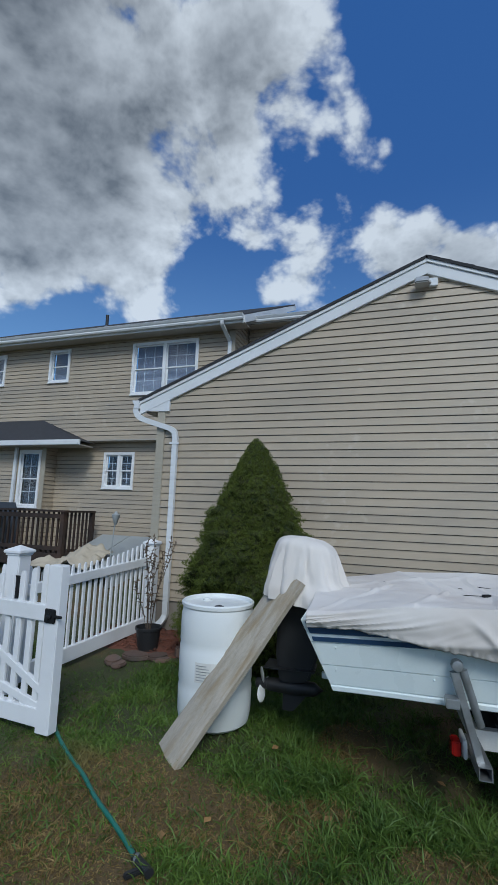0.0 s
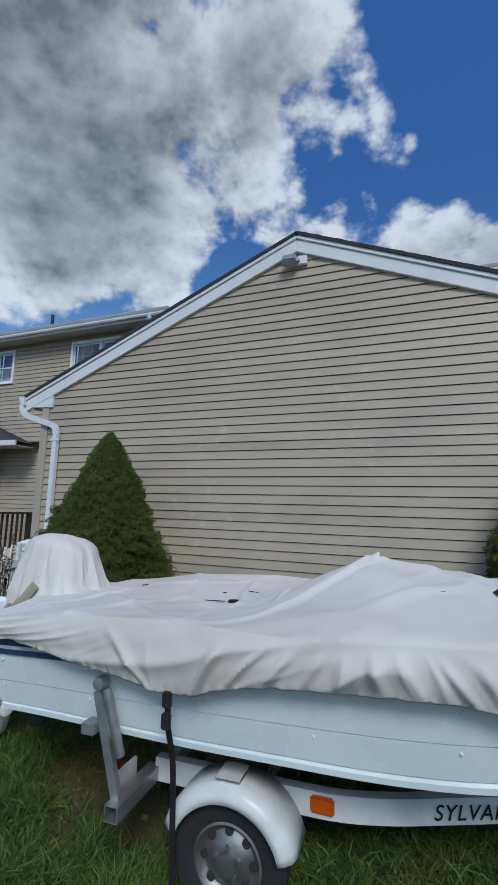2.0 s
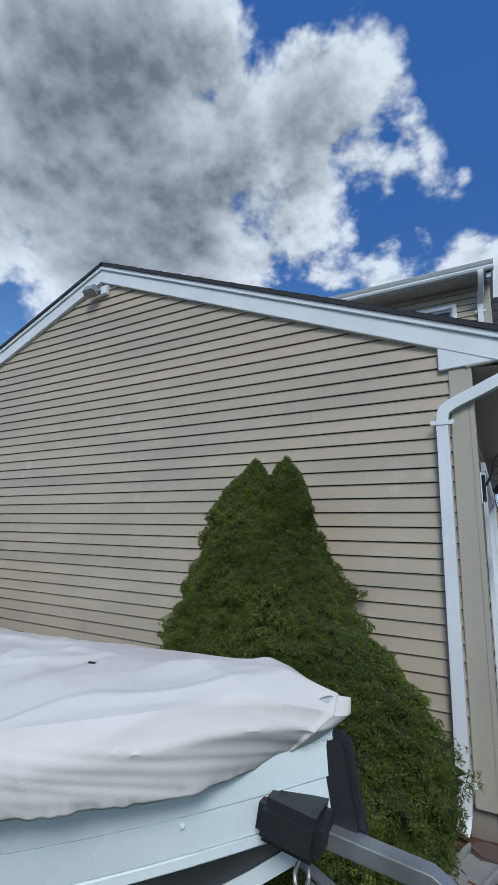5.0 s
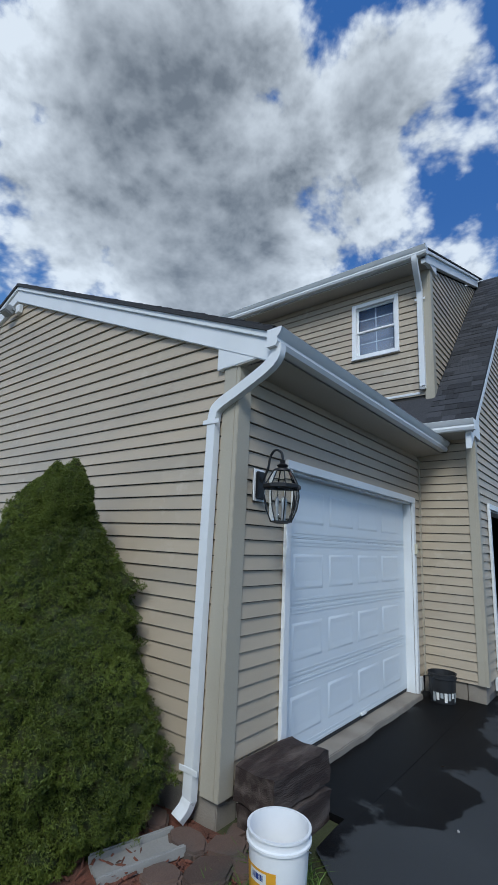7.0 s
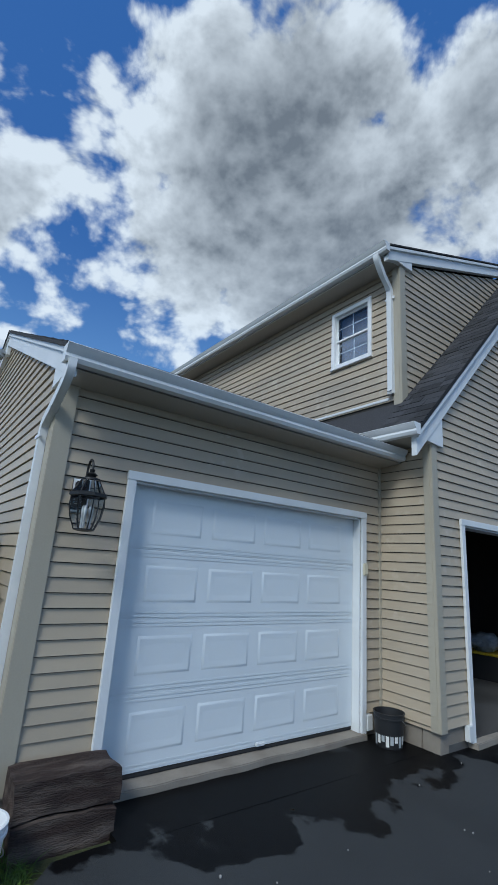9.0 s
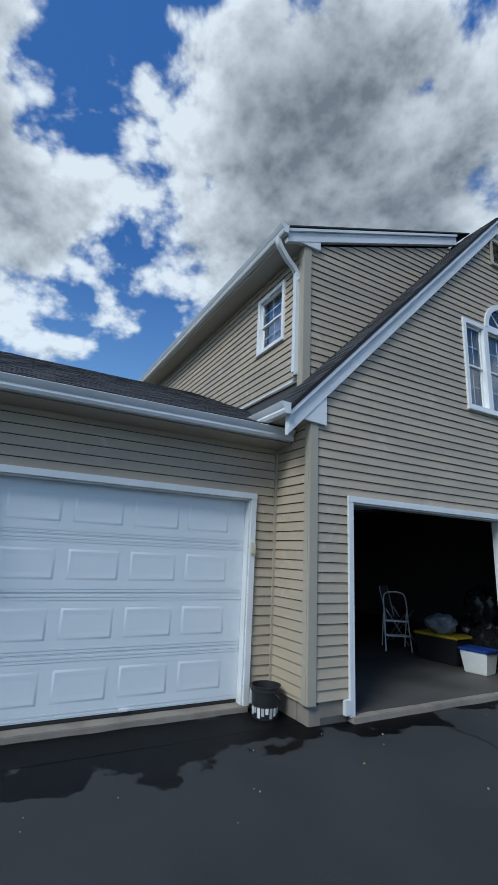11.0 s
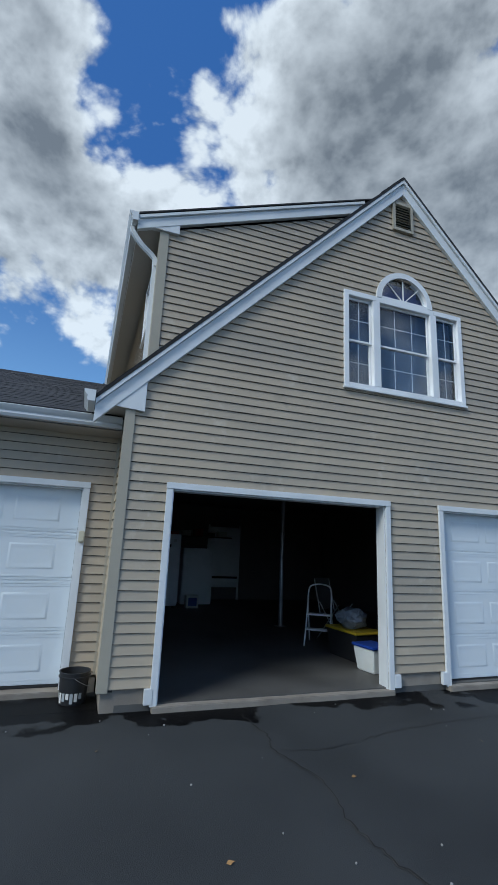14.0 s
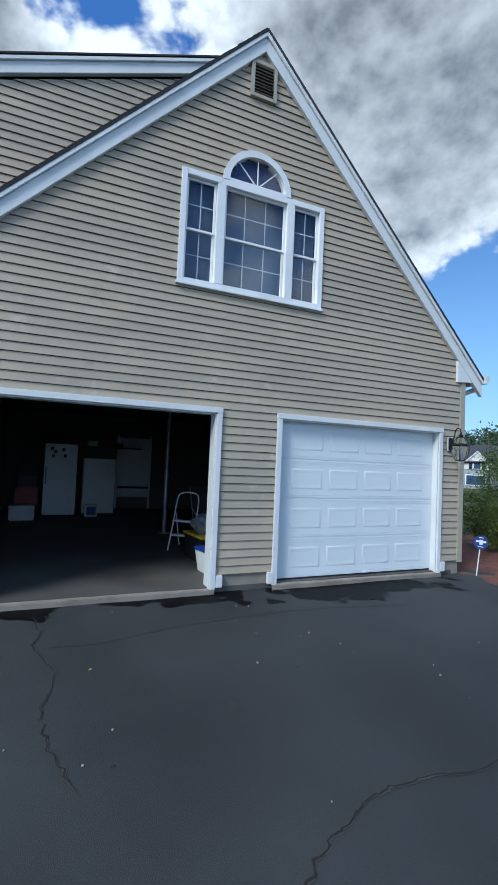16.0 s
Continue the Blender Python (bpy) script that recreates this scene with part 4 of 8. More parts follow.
def garage_door(label, m, w, h):
    """Four hinged sections, each with four raised panels, a bottom seal and a lift handle."""
    d = thing("garage_door", label, "garage door", m=m, group="closed garage doors")
    sh = h / 4
    bm = B()
    for kx in range(4):
        pw = (w - 0.30) / 4
        x0 = 0.15 + kx * pw + 0.055
        x1 = x0 + pw - 0.11
        z0, z1 = 0.125, sh - 0.125
        o = [(x0, -0.001, z0), (x1, -0.001, z0), (x1, -0.001, z1), (x0, -0.001, z1)]
        rings = []
        for inset, y in ((0, -0.0005), (0.016, -0.0075), (0.024, -0.0075), (0.056, -0.003), (0.068, -0.003)):
            rings.append([bm.verts.new(p) for p in ((x0 + inset, y, z0 + inset), (x1 - inset, y, z0 + inset), (x1 - inset, y, z1 - inset), (x0 + inset, y, z1 - inset))])
        for a, b in zip(rings, rings[1:]):
            for k in range(4):
                bm.faces.new((a[k], a[(k + 1) % 4], b[(k + 1) % 4], b[k]))
        bm.faces.new(rings[-1])
        if kx == 0:
            first = finish(bm, "raised_panel", DOORWHITE, 0)
            bm = B()
            px0 = x0
    bm.free()
    slab = B()
    bx(slab, 0.0, 0.0, 0.0008, w, 0.04, sh - 0.0008)
    slab_me = finish(slab, "section", DOORWHITE, 0.0012)
    rib = B()
    for z in (0.020, 0.048, sh - 0.052, sh - 0.024):
        bx(rib, 0.004, -0.003, z - 0.008, w - 0.004, 0.0005, z + 0.008)
    rib_me = finish(rib, "rib", DOORWHITE, 0.0022)
    for r in range(4):
        s = part("section", slab_me, DOORWHITE, d)
        s.location = (0, 0, r * sh + 0.03)
        part("rib", rib_me, DOORWHITE, s)
        for kx in range(4):
            p = part("raised_panel", first, DOORWHITE, s)
            p.location = (kx * (w - 0.30) / 4, 0, 0)
    part("bottom_seal", bx(B(), 0.0, 0.004, -0.005, w, 0.036, 0.032), RUBBER, d, "black rubber seal", 0.006)
    part("lift_handle", bx(B(), w * 0.53, -0.03, 0.035, w * 0.53 + 0.10, -0.002, 0.065), WHITE, d, "small white lift handle", 0.008)
    return d


R90 = lambda x, y, z: pose(x, y, z, 0, 0, 90)
casing("door_1", "white casing of the wing garage door", R90(0.02, 0.645, 0.02), 2.69, 2.125, depth=0.17)
casing("door_2", "white casing of the open garage doorway", R90(0.70, 4.25, 0.02), 2.715, 2.12, depth=0.17)
casing("door_3", "white casing of the far garage door", R90(0.70, 7.87, 0.02), 2.725, 2.12, depth=0.17)
garage_door("white raised-panel garage door with a dented lower section", R90(-0.075, 0.662, 0.015), 2.656, 2.112)
garage_door("white raised-panel garage door beside the far corner", R90(0.600, 7.887, 0.015), 2.69, 2.108)
for x, y in ((0.70, 4.12), (0.70, 7.04), (0.70, 7.74), (0.70, 10.67), (0.02, 3.41)):
    pb = part("plinth_block", bx(B(), x - 0.02, y, 0.02, x + 0.035, y + 0.085, 0.165), WHITE, bevel=0.005)
    tagged(pb, "small white plinth block at the foot of a door casing", "trim", kind="structure")


def sash_window(name, label, m, w, h, cols=2, rows=2, units=1, casing_w=0.06, back=SKYCURTAIN, sill=True):
    """Double-hung sashes with muntins in a white frame; local x along the wall, -y out."""
    win = thing(name, label, "window", kind="structure", m=m)
    fr = part("window_frame", None or prism_frame(w, h, casing_w), VINYL, win)
    if sill:
        part("window_sill", bx(B(), -casing_w - 0.01, -0.05, -casing_w - 0.012, w + casing_w + 0.01, 0.0, -casing_w + 0.012), VINYL, win, bevel=0.004)
    uw = w / units
    for k in range(units):
        x0 = k * uw + (0.035 if k else 0.0)
        x1 = (k + 1) * uw - (0.035 if k < units - 1 else 0.0)
        if k:
            part("mullion", bx(B(), x0 - 0.07, -0.030, 0.0, x0, 0.05, h), VINYL, win, bevel=0.004)
        for half in range(2):
            z0, z1 = (0.0, h / 2 + 0.018) if half == 0 else (h / 2 - 0.018, h)
            y = 0.036 if half == 0 else 0.014
            s = part("sash", sash_frame(x0, x1, z0, z1, y), VINYL, win)
            g = part("pane", bx(B(), x0 + 0.02, y + 0.010, z0 + 0.02, x1 - 0.02, y + 0.014, z1 - 0.02), GLASS, s)
            g.visible_shadow = False
            bm = B()
            for c in range(1, cols):
                xx = x0 + (x1 - x0) * c / cols
                bx(bm, xx - 0.006, y + 0.0155, z0 + 0.03, xx + 0.006, y + 0.0195, z1 - 0.03)
            for r in range(1, rows):
                zz = z0 + (z1 - z0) * r / rows
                bx(bm, x0 + 0.03, y + 0.015, zz - 0.006, x1 - 0.03, y + 0.019, zz + 0.006)
            part("muntin", bm, MUNTIN, s)
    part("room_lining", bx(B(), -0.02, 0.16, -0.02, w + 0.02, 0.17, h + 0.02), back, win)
    return win


def prism_frame(w, h, c):
    bm = B()
    bx(bm, -c, -0.034, -c, 0.002, 0.06, h + c)
    bx(bm, w - 0.002, -0.034, -c, w + c, 0.06, h + c)
    bx(bm, 0.003, -0.033, h - 0.002, w - 0.003, 0.06, h + c)
    bx(bm, 0.003, -0.033, -c, w - 0.003, 0.06, 0.002)
    return finish(bm, "window_frame", VINYL, 0.004)


def sash_frame(x0, x1, z0, z1, y, c=0.032):
    bm = B()
    bx(bm, x0 + 0.003, y, z0 + 0.003, x0 + c, y + 0.022, z1 - 0.003)
    bx(bm, x1 - c, y, z0 + 0.003, x1 - 0.003, y + 0.022, z1 - 0.003)
    bx(bm, x0 + c, y, z0 + 0.003, x1 - c, y + 0.022, z0 + c)
    bx(bm, x0 + c, y, z1 - c, x1 - c, y + 0.022, z1 - 0.003)
    return finish(bm, "sash", VINYL, 0.002)


sash_window("window_1", "white double-hung window reflecting cloud in the upper storey", pose(-0.965, 3.925, 4.495), 0.63, 0.81, 2, 2, back=SKYCURTAIN)
sash_window("window_2", "wide white twin double-hung window of the rear house", pose(-9.96, 3.035, 3.97), 1.57, 1.13, 3, 2, units=2)
sash_window("window_3", "small white double-hung window of the rear house", pose(-12.35, 3.035, 4.39), 0.50, 0.72, 1, 1)
sash_window("window_4", "small white double-hung window by the frame of the rear house", pose(-14.58, 3.035, 4.39), 0.71, 0.72, 1, 1)
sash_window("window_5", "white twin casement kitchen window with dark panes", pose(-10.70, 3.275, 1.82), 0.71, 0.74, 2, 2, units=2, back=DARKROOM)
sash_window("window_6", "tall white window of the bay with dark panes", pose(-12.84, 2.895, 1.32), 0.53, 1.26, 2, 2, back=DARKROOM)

# three-part window with a fanlight
pw = thing("window_7", "white three-part gable window with a half-round fanlight", "window", kind="structure", m=R90(0.685, 6.44, 3.72))
bm = B()
for x0, z0, x1, z1 in ((-0.06, -0.05, 0.012, 1.36), (1.878, -0.05, 1.95, 1.36), (0.013, -0.05, 1.877, 0.015), (0.013, 1.285, 0.445, 1.36), (1.44, 1.285, 1.877, 1.36), (0.40, 0.016, 0.51, 1.284), (1.375, 0.016, 1.485, 1.284), (0.446, 1.275, 1.439, 1.355)):
    bx(bm, x0, -0.036, z0, x1, 0.06, z1)
part("window_frame", bm, VINYL, pw, bevel=0.004)
part("window_sill", bx(B(), -0.075, -0.055, -0.075, 1.965, 0.0, -0.045), VINYL, pw, bevel=0.004)
for x0, x1, cols in ((0.012, 0.40, 2), (0.51, 1.375, 3), (1.485, 1.878, 2)):
    for half in range(2):
        z0, z1 = (0.015, 0.66) if half == 0 else (0.625, 1.28)
        y = 0.036 if half == 0 else 0.014
        s = part("sash", sash_frame(x0, x1, z0, z1, y), VINYL, pw)
        g = part("pane", bx(B(), x0 + 0.02, y + 0.010, z0 + 0.02, x1 - 0.02, y + 0.014, z1 - 0.02), GLASS, s)
        g.visible_shadow = False
        bm = B()
        for c in range(1, cols):
            xx = x0 + (x1 - x0) * c / cols
            bx(bm, xx - 0.006, y + 0.0155, z0 + 0.03, xx + 0.006, y + 0.0195, z1 - 0.03)
        zz = (z0 + z1) / 2
        bx(bm, x0 + 0.03, y + 0.015, zz - 0.006, x1 - 0.03, y + 0.019, zz + 0.006)
        part("muntin", bm, MUNTIN, s)
part("room_lining", bx(B(), -0.02, 0.18, -0.02, 1.91, 0.19, 1.31), SKYBACK, pw)
part("room_lining", bx(B(), 0.4, 0.12, 1.32, 1.5, 0.13, 1.86), FANROOM, pw, "dark blue backing of the fanlight")
AX, AZ, AR = 0.9425, 1.36, 0.48
arc = lambda r, k, n=18: (AX + r * math.cos(math.pi * k / n), AZ + r * math.sin(math.pi * k / n))
bm = B()
for k in range(18):
    a, b, c, d = arc(AR, k), arc(AR, k + 1), arc(AR - 0.085, k + 1), arc(AR - 0.085, k)
    prism(bm, [(p[0], -0.038, p[1]) for p in (a, b, c, d)], (0, 0.10, 0))
part("fanlight_frame", bm, VINYL, pw)
part("fanlight_sill", bx(B(), AX - 0.42, -0.032, AZ - 0.012, AX + 0.42, 0.05, AZ + 0.035), VINYL, pw)
g = part("fanlight_pane", prism(B(), [(p[0], 0.012, p[1] + 0.01) for p in (arc(AR - 0.07, k) for k in range(19))], (0, 0.005, 0)), GLASS, pw)
g.visible_shadow = False
for a in (45, 90, 135):
    m = Matrix.Translation((AX, 0.004, AZ + 0.02)) @ Matrix.Rotation(radians(-a), 4, "Y") @ Matrix.Translation((0.19, 0, 0))
    part("fanlight_bar", mbox(B(), m, 0.38, 0.012, 0.014), VINYL, pw)

# gable louvre
lv = thing("gable_vent", "tan louvred gable vent below the roof peak", "vent", kind="structure", m=R90(0.70, 7.215, 6.27))
bm = B()
for x0, z0, x1, z1 in ((0, 0, 0.05, 0.50), (0.32, 0, 0.37, 0.50), (0.051, 0, 0.319, 0.05), (0.051, 0.45, 0.319, 0.50)):
    bx(bm, x0, -0.03, z0, x1, 0.0, z1)
part("vent_frame", bm, CORNER, lv, bevel=0.003)
# near-black sheet: the shade of an opening behind the slats is coloured in
part("vent_backing", bx(B(), 0.05, 0.0, 0.05, 0.32, 0.004, 0.45), DARK, lv)
for k in range(9):
    part("slat", mbox(B(), Matrix.Translation((0.185, -0.012, 0.075 + k * 0.044)) @ Matrix.Rotation(radians(-58), 4, "X"), 0.268, 0.004, 0.052), CORNER, lv)

# ---- garage interior ----
room = thing("garage_room", "dim unlit garage interior", "room", kind="structure")
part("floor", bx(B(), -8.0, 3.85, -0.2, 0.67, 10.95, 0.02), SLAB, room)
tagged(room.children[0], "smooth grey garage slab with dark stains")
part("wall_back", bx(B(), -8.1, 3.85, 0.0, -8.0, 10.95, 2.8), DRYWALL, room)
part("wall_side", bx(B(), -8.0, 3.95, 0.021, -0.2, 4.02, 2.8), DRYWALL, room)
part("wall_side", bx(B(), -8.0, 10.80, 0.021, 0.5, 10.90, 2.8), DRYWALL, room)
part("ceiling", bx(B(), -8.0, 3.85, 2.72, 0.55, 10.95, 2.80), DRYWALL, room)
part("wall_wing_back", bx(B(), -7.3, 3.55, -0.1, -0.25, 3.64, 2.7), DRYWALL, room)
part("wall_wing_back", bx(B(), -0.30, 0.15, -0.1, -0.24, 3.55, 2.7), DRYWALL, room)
pole = thing("support_post", "grey steel support post in the garage", "post", at=(-3.42, 7.37, 0.02))
part("shaft", lathe(B(), [(0.045, 0.01), (0.045, 2.69)], seg=16), GALV, pole)
part("base_plate", bx(B(), -0.1, -0.1, 0, 0.1, 0.1, 0.012), GALV, pole)

fridge = thing("refrigerator", "old white upright refrigerator with magnets on its door", "refrigerator", at=(-6.75, 5.02, 0.02))
part("body", bx(B(), 0, 0, 0.05, 0.60, 0.74, 1.78), VINYL, fridge, bevel=0.015)
part("freezer_door", bx(B(), 0.605, 0.005, 1.28, 0.67, 0.735, 1.78), VINYL, fridge, bevel=0.012)
dr = part("door", bx(B(), 0.605, 0.005, 0.10, 0.67, 0.735, 1.265), VINYL, fridge, bevel=0.012)
part("handle", bx(B(), 0.67, 0.03, 0.80, 0.70, 0.06, 1.22), CHROME, dr)
for a, b, c in ((0.12, 1.62, IRON), (0.20, 1.55, INK), (0.38, 1.60, IRON), (0.42, 1.45, IRON), (0.16, 1.44, REDPAINT), (0.55, 1.58, PAPER)):
    part("magnet", bx(B(), 0.671, a, b, 0.677, a + 0.07, b + 0.08), c, fridge)
for k in range(4):
    part("foot", lathe(B(), [(0.03, 0), (0.03, 0.05)], (0.06 + 0.48 * (k % 2), 0.08 + 0.58 * (k // 2), 0), 10), BLACKPL, fridge)
fz = thing("chest_freezer", "low white freezer cabinet against the rear garage wall", "freezer", at=(-7.2, 5.95, 0.02))
part("body", bx(B(), 0, 0, 0.03, 0.60, 0.80, 1.45), VINYL, fz, bevel=0.015)
part("door", bx(B(), 0.605, 0.01, 0.08, 0.65, 0.79, 1.43), VINYL, fz, bevel=0.01)
idoor = thing("door_4", "white flush door in the rear garage wall", "door", at=(-7.99, 7.0, 0.02), kind="structure")
part("leaf", bx(B(), 0.01, 0, 0.35, 0.045, 0.90, 2.1), VINYL, idoor, bevel=0.004)
part("lower_rail", bx(B(), 0.046, 0.0, 0.60, 0.052, 0.90, 0.66), DARK, idoor)
part("casing", bx(B(), 0.0, -0.06, 0.0, 0.03, -0.002, 2.16), VINYL, idoor)
part("casing", bx(B(), 0.0, 0.902, 0.0, 0.03, 0.96, 2.16), VINYL, idoor)
crt = thing("picture_box", "small patterned carton on the garage floor", "box", at=(-6.35, 6.0, 0.02))
part("carton", bx(B(), 0, 0, 0, 0.25, 0.30, 0.30), PAPER, crt, bevel=0.004)
part("print", bx(B(), 0.25, 0.04, 0.05, 0.254, 0.26, 0.25), INK, crt)
cool = thing("cooler", "white cooler box with a red body in the garage", "cooler", at=(-5.9, 4.35, 0.02))
part("tub", bx(B(), 0, 0, 0, 0.38, 0.52, 0.26), VINYL, cool, bevel=0.02)
part("lid", bx(B(), -0.01, -0.01, 0.26, 0.39, 0.53, 0.33), VINYL, cool, bevel=0.015)
mow = thing("garden_machine", "red and black garden machine behind the cooler", "machine", at=(-6.5, 4.42, 0.02))
part("deck", bx(B(), 0, 0, 0.22, 0.5, 0.5, 0.75), REDPAINT, mow, bevel=0.06)
part("hood", bx(B(), 0.05, 0.05, 0.75, 0.4, 0.45, 1.0), BLACKPL, mow, bevel=0.05)
part("handle", tube(B(), smooth_line([(0.1, 0.05, 0.7), (0.0, 0.05, 1.2), (0.0, 0.25, 1.32), (0.0, 0.45, 1.2), (0.1, 0.45, 0.7)]), 0.014), IRON, mow)
for k in range(4):
    m = Matrix.Translation((0.08 + 0.34 * (k % 2), 0.02 + 0.46 * (k // 2), 0.14)) @ Matrix.Rotation(radians(90), 4, "X")
    part("wheel", lathe(B(), [(0.0, -0.03), (0.13, -0.03), (0.14, 0), (0.13, 0.03), (0, 0.03)], seg=18, m=m), RUBBER, mow)
shelf = thing("wall_shelf", "wooden shelf with red and dark boxes above the freezer", "shelf", at=(-7.98, 5.7, 1.78), kind="structure")
part("board", bx(B(), 0, 0, 0, 0.32, 1.9, 0.03), DECKWOOD, shelf)
for k, c in enumerate((REDPAINT, PAPER, REDPAINT, BLACKPL, PAPER)):
    part("carton", bx(B(), 0.02, 0.05 + k * 0.36, 0.032, 0.28, 0.30 + k * 0.36, 0.14 + 0.05 * (k % 3)), c, shelf)

lad = thing("step_stool", "white folding step ladder with a curved top rail", "step ladder", m=pose(-1.72, 7.35, 0.02, 0, 0, 55))
for s in (-0.20, 0.20):
    part("rear_leg", tube(B(), [(s, 0.24, 0), (s, 0.02, 0.60)], 0.012), VINYL, lad)
    part("foot", lathe(B(), [(0.016, 0.0), (0.016, 0.03)], (s, 0.24, 0), 8), BLACKPL, lad)
part("frame_hoop", tube(B(), smooth_line([(-0.22, -0.26, 0), (-0.20, -0.08, 0.5), (-0.19, 0.04, 0.86), (-0.10, 0.07, 0.95), (0.10, 0.07, 0.95), (0.19, 0.04, 0.86), (0.20, -0.08, 0.5), (0.22, -0.26, 0)], 6), 0.013), VINYL, lad)
for y, z in ((-0.16, 0.24), (-0.08, 0.47)):
    part("tread", bx(B(), -0.2, y - 0.09, z, 0.2, y + 0.07, z + 0.025), VINYL, lad, bevel=0.006)


def tote(name, label, at, w, d, h, body, lid, rz=0):
    t = thing(name, label, "storage box", m=pose(*at, 0, 0, rz), group="storage boxes in the garage")
    bm = B()
    prism(bm, [(-w / 2 + 0.04, -d / 2 + 0.04, 0), (w / 2 - 0.04, -d / 2 + 0.04, 0), (w / 2 - 0.04, d / 2 - 0.04, 0), (-w / 2 + 0.04, d / 2 - 0.04, 0)], (0, 0, h))
    for v in bm.verts:
        if v.co.z > h * 0.5:
            v.co.x *= w / (w - 0.08)
            v.co.y *= d / (d - 0.08)
    part("tub", bm, body, t, bevel=0.012)
    part("lid", bx(B(), -w / 2 - 0.02, -d / 2 - 0.02, h, w / 2 + 0.02, d / 2 + 0.02, h + 0.035), lid, t, bevel=0.012)
    return t


tote("storage_box", "black storage box with a yellow lid", (-0.75, 7.42, 0.02), 0.75, 0.50, 0.38, BLACKPL, YELLOW, 5)
tote("storage_box", "clear white storage box with a blue lid", (-0.02, 7.24, 0.02), 0.40, 0.34, 0.30, POLY, BLUEPL, 8)
bag = B()
bmesh.ops.create_icosphere(bag, subdivisions=4, radius=0.2)
for v in bag.verts:
    p = v.co.copy()
    v.co = Vector((p.x * 1.3, p.y * 1.0, max(-0.14, p.z * 0.75))) * (1 + 0.28 * noise.noise(p * 9) + 0.12 * noise.noise(p * 22))
bg_ = part("plastic_bag", bag, PLASTICBAG)
bg_.location = (-0.75, 7.38, 0.58)
tagged(bg_, "crumpled grey plastic bag on the yellow lid", "bag")

# heap of black rubbish bags beside the boxes
for k, (x, y, r, h) in enumerate(((-0.25, 7.86, 0.30, 0.62), (-0.62, 8.08, 0.32, 0.70), (-0.42, 7.98, 0.27, 1.16))):
    bag = B()
    bmesh.ops.create_icosphere(bag, subdivisions=4, radius=1.0)
    base_z = 0.0 if k < 2 else 0.56
    for v in bag.verts:
        p = v.co.copy()
        crease = 1 + 0.16 * noise.noise(p * 2.6 + Vector((k * 7, 0, 0))) + 0.10 * abs(noise.noise(p * 6 + Vector((0, k * 5, 0))))
        neck = 1 - 0.75 * max(0.0, p.z - 0.55)
        v.co = Vector((p.x * r * crease * neck, p.y * r * crease * neck, base_z + (h - base_z) * (0.5 + 0.5 * max(-0.92, p.z)) * (1 if p.z < 0 else crease)))
    low = min(v.co.z for v in bag.verts)
    rb = part("rubbish_bag", bag, BINBAG)
    rb.location = (x, y, 0.02 - (low if k < 2 else 0.0))
    tagged(rb, "full black plastic rubbish bag heaped in the garage", "rubbish bag", group="rubbish bags")
chair = thing("camp_chair", "dark grey folding camp chair in the garage", "chair", m=pose(-2.15, 7.92, 0.02, 0, 0, 118))
for sx in (-0.24, 0.24):
    part("leg", tube(B(), [(sx, -0.22, 0), (sx, 0.20, 0.62)], 0.011, 8), GALV, chair)
    part("leg", tube(B(), [(sx, 0.24, 0), (sx, -0.20, 0.60)], 0.011, 8), GALV, chair)
    part("back_post", tube(B(), [(sx, 0.18, 0.40), (sx, 0.32, 1.02)], 0.011, 8), GALV, chair)
part("seat", grid_mesh("seat", [[(-0.24 + 0.06 * k, -0.2 + 0.05 * j, 0.44 - 0.04 * math.sin(math.pi * k / 8)) for k in range(9)] for j in range(9)], GREYCLOTH), GREYCLOTH, chair)
part("backrest", grid_mesh("backrest", [[(-0.24 + 0.06 * k, 0.20 + 0.013 * j + 0.03 * math.sin(math.pi * k / 8), 0.48 + 0.06 * j) for k in range(9)] for j in range(10)], GREYCLOTH), GREYCLOTH, chair, "grey cloth back")
# tracks of the open door, and the door itself under the ceiling
trk = thing("door_track", "galvanised tracks carrying the raised garage door", "door track", kind="structure")
for y in (4.19, 7.03):
    line = smooth_line([(0.50, y, 0.06), (0.50, y, 0.8), (0.50, y, 1.8), (0.47, y, 2.12), (0.34, y, 2.32), (0.10, y, 2.40), (-1.0, y, 2.42), (-2.3, y, 2.44)], 5)
    part("track", sweep(B(), line, [(-0.012, -0.02), (0.012, -0.02), (0.012, 0.02), (-0.012, 0.02)], upv=(0, 1, 0)), GALV, trk)
for k in range(4):
    part("door_section", bx(B(), -2.25 + 0.54 * k, 4.24, 2.45 - 0.006 * k, -1.72 + 0.54 * k, 6.98, 2.49 - 0.006 * k), DOORWHITE, trk, "white raised door section", 0.003)

# ---- lanterns, switch, floodlight ----


